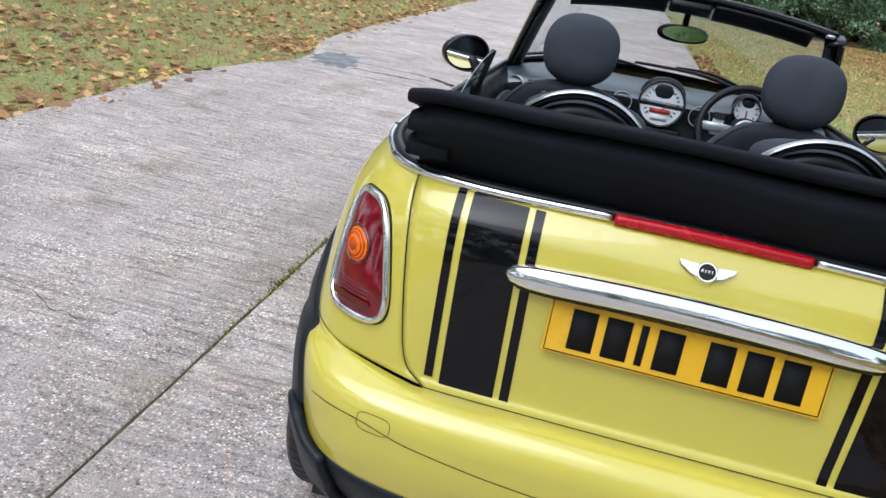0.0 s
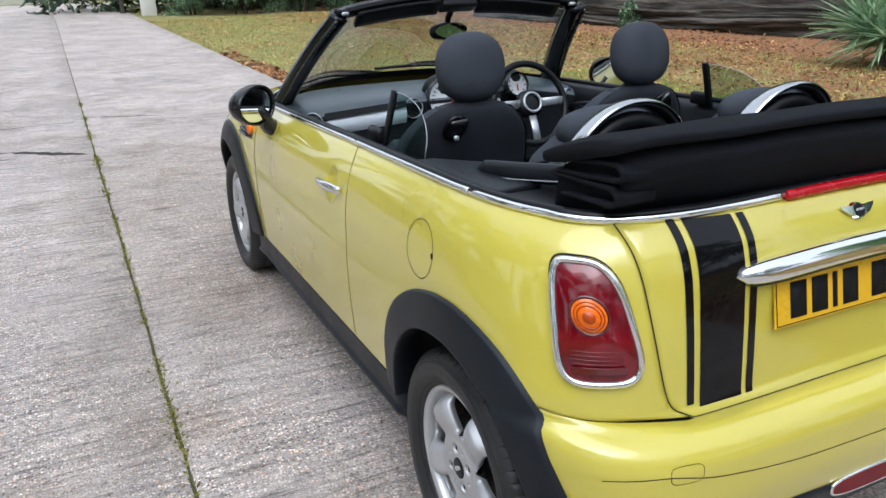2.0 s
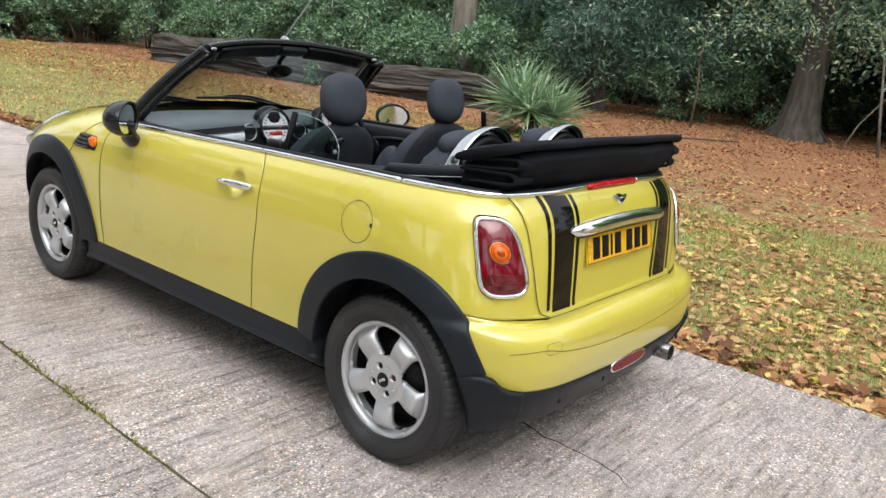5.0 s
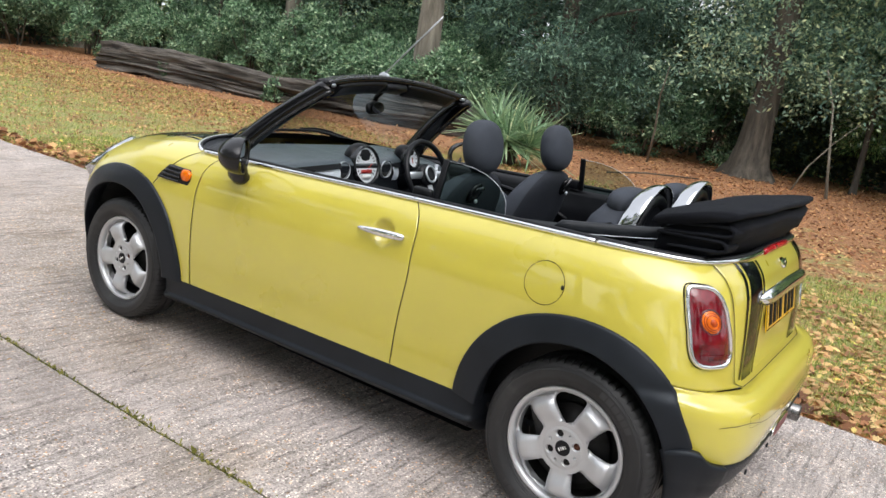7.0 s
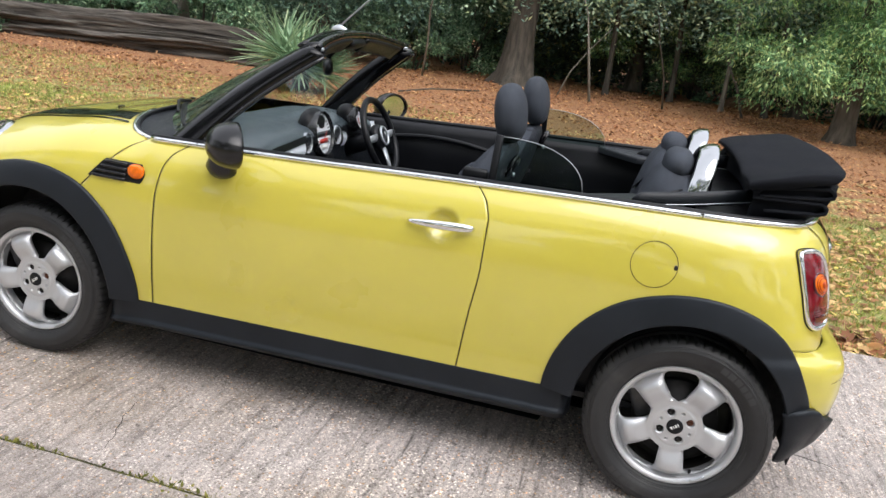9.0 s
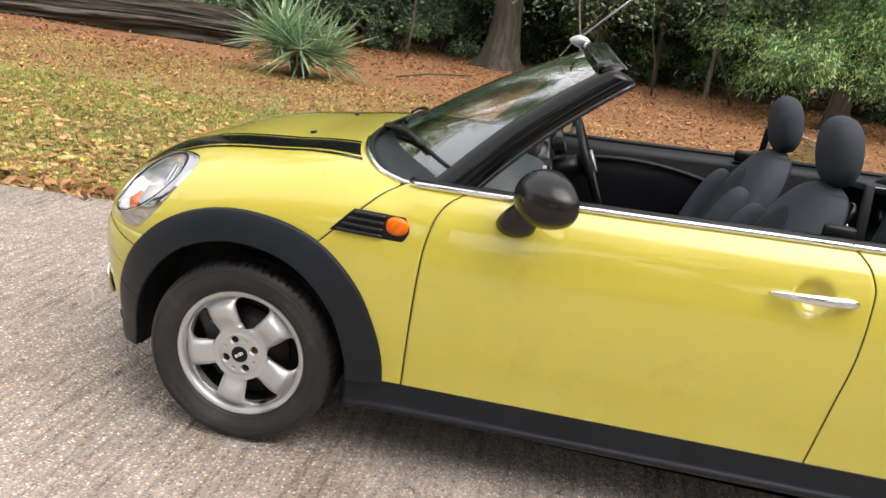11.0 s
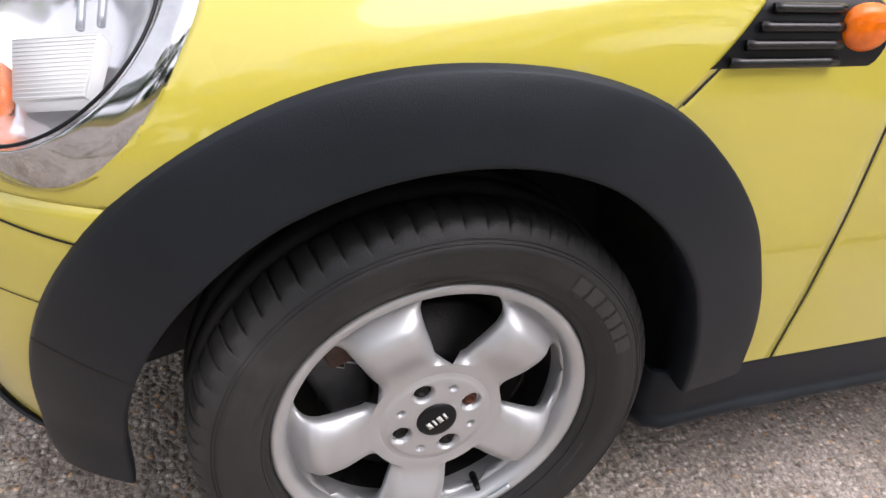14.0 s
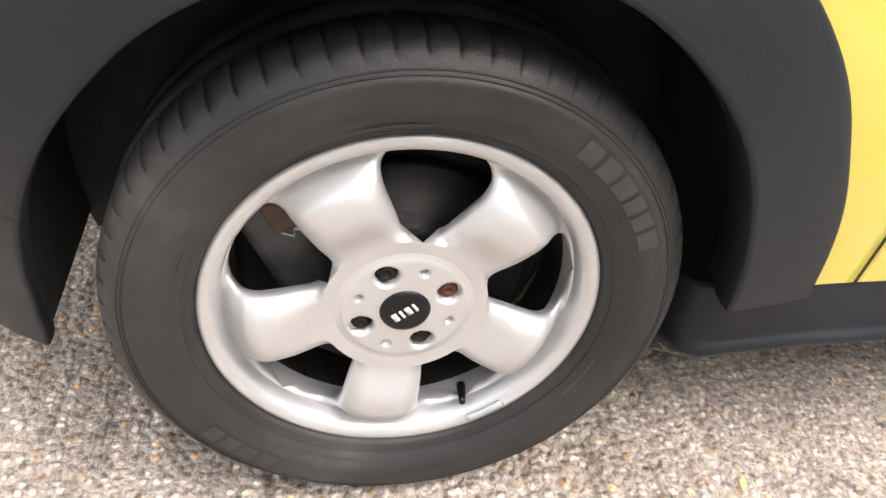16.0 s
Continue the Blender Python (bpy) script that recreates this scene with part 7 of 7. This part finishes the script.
# broad trees
ivy_oak = tree("old_tree", "old broad tree with flared trunk and ivy", 11.0, 0.36, dome(9.0, 6.3, 12.0, 60, 0.9, 1.5), 6500, 0.20, OVAL, SAPLING, GREYBARK, (0.4, -0.2), 9, 0.4, 12, 0.35, 0.95)
put(ivy_oak, 16.0, 3.35)
crown_leaves("ivy", [((0.45 + 0.8 * (k % 3) / 2) * math.cos(a), (0.45 + 0.8 * (k % 3) / 2) * math.sin(a), 1.9 + 0.13 * k, 0.36 + 0.16 * (k % 3)) for k, a in enumerate(np.linspace(0, 40, 40))], 9000, 0.10, OVAL, SAPLING, 0.6, ivy_oak, "green ivy and low twigs on the trunk")
for n, (x, y, a, up_to, r) in enumerate(((14.6, 1.4, 40, 2.6, 0.035), (15.4, -0.2, 150, 2.0, 0.025), (14.9, 5.4, 200, 2.2, 0.03), (15.8, -2.0, 80, 1.8, 0.03), (15.0, 2.2, 290, 1.6, 0.02))):
    stick_path = [(0, 0, -0.05), (0.25, 0.03, 0.35 * up_to), (0.62, -0.02, 0.7 * up_to), (1.05, 0.05, up_to)]
    pole = part("leaning_branch", tube(stick_path, lambda t: r * (1 - 0.6 * t), 7), PALEBARK if n % 2 == 0 else BARK)
    tagged(pole, "bare branch leaning among the undergrowth", "branch", "leaning branches")
    put(pole, x, y, a)
beech = tree("beech_tree", "tall beech with a smooth grey trunk", 11.5, 0.36, dome(8.0, 6.6, 12.5, 52, 0.9, 1.5), 12000, 0.19, OVAL, BROAD, PALEBARK, (0.2, 0.3), 9, 0.4, 21, 0.4)
put(beech, 13.1, 10.9)
for x, y, a in ((16.4, 19, 40), (9.5, 31, 120), (15.0, 29.0, 200), (4.0, 33, 300), (20.0, 24, 20), (20.5, 12.0, 70), (24, 18, 160), (23, -1, 250), (26, 6, 10)):
    put(copy_thing(beech, Matrix()), x, y, a)
slender = tree("slender_tree", "slender dark tree in the wood", 8.0, 0.075, dome(4.5, 2.2, 8.5, 36, 0.6, 1.0), 9000, 0.13, OVAL, SAPLING, GREYBARK, (0.9, 0.3), 6, 0.4, 31, 0.4)
put(slender, 17.0, 1.2)
for x, y, a in ((17.9, -0.4, 100), (16.8, 17.2, 50), (15.4, 21.6, 250), (12.0, 29.2, 10), (18.4, 14.6, 170), (17.0, -2.6, 300), (6.0, 30.5, 90), (1.0, 31.5, 10)):
    put(copy_thing(slender, Matrix()), x, y, a)
birch = tree("birch_tree", "thin pale birch trunk among dark evergreens", 7.5, 0.06, dome(3.0, 4.0, 8, 20, 0.5, 0.8), 6000, 0.14, OVAL, BROAD, PALEBARK, (0.4, 0.1), 4, 0.4, 41, 0.5)
put(birch, 17.0, -1.6)

# unseen trees on the drive's far side and near end, added for reflections
for x, y, a in ((-15, 4, 15), (-16, 11, 80), (-14, 18, 130), (-15, -4, 200), (-15, -11, 260), (-9, 24, 10), (-9, -19, 50), (1, -22, 130), (9, -20, 210)):
    put(copy_thing(beech if a % 20 else ivy_oak, Matrix()), x, y, a)
for x, y, a in ((-13, 1, 0), (-13, 7, 90), (-13, 13, 30), (-13, -6, 200), (-5.5, 30, 20), (-7.6, 27, 90), (-4, -13, 50), (5, -13.5, 10)):
    put(copy_thing(laurels[1], Matrix()), x, y, a)


# deep thicket closing the wood behind nearer trees, its shade in the leaf colour
def thicket(name, x0, y0, x1, y1, h, count, material, label, size=0.40, low=0.0):
    n = 90
    cl = []
    for k in range(n):
        q = (k + rng.random()) / n
        cl.append((x0 + (x1 - x0) * q + rng.normal() * 1.0, y0 + (y1 - y0) * q + rng.normal() * 1.0, low + (h - low) * rng.random() ** 1.2, rng.uniform(1.0, 1.9)))
    ob = crown_leaves(name, cl, count, size, OVAL, material, 0.3)
    tagged(ob, label, "thicket", kind="stuff")


thicket("woodland_thicket", 27, -16, 28, 20, 11, 26000, DEEP_SHADE, "dense thicket deep in the wood, leaves coloured for shade")
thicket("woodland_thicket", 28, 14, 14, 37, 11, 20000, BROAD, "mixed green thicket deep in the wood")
thicket("woodland_thicket", 18, 37, 0, 38, 12, 34000, DEEP_SHADE, "thicket behind the hedge, leaves coloured for shade")
thicket("woodland_thicket", 17, 30, 1, 33.5, 8, 30000, DEEP_SHADE, "undergrowth behind the hedge, leaves coloured for shade")
thicket("woodland_thicket", 21, 12, 19, 28, 9, 30000, DEEP_SHADE, "undergrowth behind the log, leaves coloured for shade")
thicket("woodland_thicket", 21.5, -13, 23, 13, 6, 34000, DEEP_SHADE, "undergrowth between the trunks, leaves coloured for shade", 0.18)
thicket("woodland_thicket", 20.0, -9, 21.0, 9, 4.5, 40000, DEEP_SHADE, "leafy undergrowth between the trunks, leaves coloured for shade", 0.15)
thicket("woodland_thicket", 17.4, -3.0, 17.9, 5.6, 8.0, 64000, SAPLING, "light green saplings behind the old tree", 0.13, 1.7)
thicket("woodland_thicket", 24.0, -13, 24.6, 9, 9, 40000, DEEP_SHADE, "thicket behind the saplings, leaves coloured for shade", 0.30)
# two unseen thickets added to block low sky light and darken reflections
thicket("woodland_thicket", -13.5, -20, -12.5, 30, 13, 46000, DEEP_SHADE, "unseen tall thicket on the far side of the drive, blocks low light")
thicket("woodland_thicket", -13, -18, 14, -17, 11, 22000, YEW, "unseen thicket added across the drive's near end, blocks low light")
thicket("woodland_thicket", 15, -10, 26, -18, 10, 14000, YEW, "dark thicket at the wood's side")


# the fallen trunk
def log_shape(u, v):
    a, L = 2 * math.pi * u, 11.9
    y = L * v
    r = 0.40 - 0.10 * v + 0.05 * noise.noise(Vector((0.5, 0, y * 0.5)))
    rid = 0.17 * noise.noise(Vector((3.0 * math.cos(a), y * 0.25, 3.0 * math.sin(a)))) + 0.15 * noise.noise(Vector((8.0 * math.cos(a), y * 0.45, 8.0 * math.sin(a)))) \
        + 0.07 * noise.noise(Vector((16 * math.cos(a), y * 1.1, 16 * math.sin(a))))
    k = 1.0 if 0 < v < 1 else 0.85
    return Vector(((r + rid) * math.cos(a) * k * 1.1 + 0.15 * math.sin(y * 0.5), y, 0.30 + (r + rid) * math.sin(a) * k + 0.06 * math.sin(y * 0.7)))


bm = sheet(log_shape, 110, 190, close_u=True)
bmesh.ops.holes_fill(bm, edges=[e for e in bm.edges if e.is_boundary])
log = part("fallen_log", bm, DEADWOOD)
tagged(log, "long weathered fallen trunk lying at the wood's edge", "log")
log.matrix_basis = pose(10.1, 19.6, rise(10.5, 14) - 0.02, 0, 0, 187)
ferns = shrub("small_weed", "small green weed growing by the log", 0.5, 0.4, 0.5, 260, 0.14, LAUREL, OVAL, 8, 2, 0.05, "weed", "weeds")
put(ferns, 10.35, 13.2)
put(copy_thing(ferns, Matrix()), 10.1, 16.9, 90)

# spiky yucca
plant = new("yucca_plant")
tagged(plant, "large spiky blue-green yucca on the leaf-strewn bank", "plant")
heads = [(0.0, 0.0, 0.30), (0.28, 0.15, 0.46), (-0.30, -0.10, 0.42), (0.12, -0.32, 0.32), (-0.15, 0.30, 0.52)]


def sword(u, v):
    """A stiff, keeled leaf one metre long along x, drooping a little at its tip."""
    w = spline([(0, 0.018), (0.3, 0.024), (0.7, 0.017), (0.95, 0.004), (1, 0.0006)], u)
    k = 2 * v - 1
    return Vector((u, w * k, 0.010 * k * k - 0.09 * u * u))


pattern = [part("leaf", sheet(sword, 7, 2), m) for m in (YUCCA, YUCCA)]
SWORD = pattern[0].data
for ob in pattern:
    bpy.data.objects.remove(ob)


def leaf_stand(k, low):
    el, az = math.asin(rng.uniform(low, 1.0)), rng.uniform(0, 2 * math.pi)
    turn = Matrix.Rotation(az, 4, "Z") @ Matrix.Rotation(-el, 4, "Y") @ Matrix.Rotation(rng.normal() * 0.35, 4, "X")
    return Matrix.Translation(heads[k % 5]) @ turn @ Matrix.Scale(rng.uniform(0.60, 0.98), 4)


for k in range(295):
    leaf = new("leaf", SWORD)
    leaf.parent = plant
    leaf.matrix_basis = leaf_stand(k, -0.30)
# the crowded leaves in the heart of the plant
heart = bmesh.new()
for k in range(280):
    m = leaf_stand(k, -0.45)
    sheet(lambda u, v: m @ sword(u, v), 5, 2, bm=heart)
heart = part("inner_leaves", heart, YUCCA, plant, "crowded narrow leaves")
heart["kind"] = "stuff"
part("stump", tube([(0, 0, -0.1), (0.02, 0.0, 0.12), (0.0, 0.03, 0.3)], 0.14, 10), BARK, plant)
put(plant, 8.85, 5.75)
stick = part("fallen_stick", tube([(0, 0, 0.03), (1.2, 0.2, 0.06), (2.6, 0.1, 0.05)], 0.015, 6), BARK)
tagged(stick, "thin bare stick lying on the leaves", "stick")
put(stick, 10.6, 4.6, -25)

# white gate post and pale wall past the end of the drive
post = part("gate_post", box((0.5, 0.5, 2.0), (0, 0, 1.0), None, None, 0.02), WHITE)
tagged(post, "white painted gate post at the end of the hedge", "gate post")
put(post, 1.75, 29.6)
far_wall = part("boundary_wall", box((9, 0.3, 1.6), (0, 0, 0.8), None, None, 0.02), plain("pale_render", (0.62, 0.62, 0.60), 0.8, 0.0, 0.1, 2.0))
tagged(far_wall, "low pale rendered wall beyond the drive", "wall", kind="structure")
put(far_wall, -3.5, 46)


# ---- fallen leaves, grass, moss ----
def heights(x, y):
    return np.array([rise(a, b) for a, b in zip(x, y)])


def litter(name, x, y, size, shape, material, label, up=0.9, lift=0.012):
    n = len(x)
    z = heights(x, y) + lift + 0.015 * rng.random(n)
    nrm = unit(np.stack([rng.normal(size=n) * (1 - up) * 3, rng.normal(size=n) * (1 - up) * 3, np.ones(n)], 1))
    t = rng.uniform(0, 2 * math.pi, n)
    axis = unit(np.cross(nrm, np.stack([np.cos(t), np.sin(t), 0 * t], 1)))
    across = np.cross(nrm, axis)
    ob = blades(name, np.stack([x, y, z], 1), axis, across, size * rng.uniform(0.6, 1.2, n), shape, material, None, "", 0.25)
    tagged(ob, label, "leaves", kind="stuff")
    return ob


def clustered(n, x0, x1, y0, y1, power=1.0, scale=0.9, cut=-0.05):
    """Random places, thicker in patches and towards x0."""
    xs, ys = [], []
    while len(xs) < n:
        x = x0 + (x1 - x0) * rng.random() ** power
        y = rng.uniform(y0, y1)
        if noise.noise(Vector((x * scale, y * scale, 3.0))) + 0.35 * rng.normal() > cut:
            xs.append(x)
            ys.append(y)
    return np.array(xs), np.array(ys)


x, y = clustered(20000, 1.27, 5.0, -10.0, 7.5, 1.4, 0.9, -0.15)
litter("fallen_leaves", x, y, 0.062, LOBED, FALLEN, "curled tan and yellow leaves lying on the grass")
x, y = clustered(3600, 1.24, 1.60, -11.0, 14.0, 0.9, 0.9, -0.4)
litter("drifted_leaves", x, y, 0.085, LOBED, RUSSET, "russet leaves drifted along the drive's edge", 0.8)
x, y = clustered(37000, 1.3, 9.0, -12.0, 26.0, 1.1)
litter("fallen_leaves", x, y, 0.065, OVAL, FALLEN, "tan leaves scattered over the lawn", 0.85)
x, y = clustered(50000, 5.0, 19.0, -8.0, 25.0, 0.9, 0.7, -0.2)
litter("russet_leaves", x, y, 0.088, OVAL, RUSSET, "thick russet leaf litter under the trees", 0.8)
x, y = clustered(8000, -8.5, -3.55, -12.0, 22.0, 0.6)
litter("fallen_leaves", x, y, 0.085, LOBED, FALLEN, "tan leaves on the grass beside the drive", 0.85)
x, y = clustered(2200, -4.0, -3.45, -11.0, 14.0, 1.0, 0.9, -0.3)
litter("drifted_leaves", x, y, 0.085, LOBED, FALLEN, "tan leaves drifted on the drive's edge", 0.85)


def turf(name, n, x0, x1, y0, y1, h, label):
    xs, ys = rng.uniform(x0, x1, n), rng.uniform(y0, y1, n)
    clear = np.array([b < drive_edge(-3.62, c) - 0.02 or b > drive_edge(1.245, c) + 0.02 for b, c in zip(xs, ys)])
    xs, ys = xs[clear], ys[clear]
    n = len(xs)
    z = heights(xs, ys) - 0.004
    axis = unit(np.stack([rng.normal(size=n) * 0.45, rng.normal(size=n) * 0.45, np.ones(n)], 1))
    t = rng.uniform(0, 2 * math.pi, n)
    across = unit(np.cross(axis, np.stack([np.cos(t), np.sin(t), 0 * t], 1)))
    ob = blades(name, np.stack([xs, ys, z], 1), axis, across, h * rng.uniform(0.5, 1.3, n), [(0, 0.07), (1, 0), (0, -0.07)], GRASS, None, "", 0.2)
    tagged(ob, label, "grass", kind="stuff")


turf("lawn_grass", 120000, 1.28, 5.5, -8.5, 8.0, 0.052, "short rough grass of the lawn")
turf("lawn_grass", 60000, 1.28, 9.0, 3.0, 26.0, 0.06, "short rough grass of the lawn")
turf("verge_grass", 60000, -8.5, -3.30, -10.0, 22.0, 0.05, "short grass beside the drive")

n = 10000
ys = rng.uniform(-3, 9, n)
keep = np.array([noise.noise(Vector((0.3, b * 3.0, 9.0))) + 0.22 * rng.normal() for b in ys]) > 0.16
ys = ys[keep]
tuft = np.array([max(0.0, noise.noise(Vector((0.3, b * 3.0, 9.0)))) for b in ys])
xs = -1.362 + rng.normal(size=len(ys)) * (0.007 + 0.022 * tuft)
axis = unit(np.stack([rng.normal(size=len(ys)), rng.normal(size=len(ys)), np.abs(rng.normal(size=len(ys)))], 1))
across = unit(np.cross(axis, rng.normal(size=(len(ys), 3))))
moss = blades("joint_moss", np.stack([xs, ys, np.full(len(ys), -0.008)], 1), axis, across, 0.019 * rng.uniform(0.5, 1.5, len(ys)), OVAL, MOSSY)
tagged(moss, "small moss tufts in the drive's joint", "moss", kind="stuff")

# bits of leaf blown against the front wheel
n = 70
bx, by = -0.80 - 0.75 * rng.random(n) ** 1.6, 1.75 + 1.5 * rng.random(n)
t = rng.uniform(0, 2 * math.pi, n)
axis = np.stack([np.cos(t), np.sin(t), 0.15 * rng.normal(size=n)], 1)
across = unit(np.cross(np.tile(np.array([[0.0, 0.0, 1.0]]), (n, 1)), axis))
bits = blades("leaf_crumbs", np.stack([bx, by, np.full(n, 0.004)], 1), unit(axis), across, rng.uniform(0.008, 0.026, n), OVAL, FALLEN, None, "", 0.3)
tagged(bits, "small crumbs of dry leaf lying on the concrete", "leaves", kind="stuff")
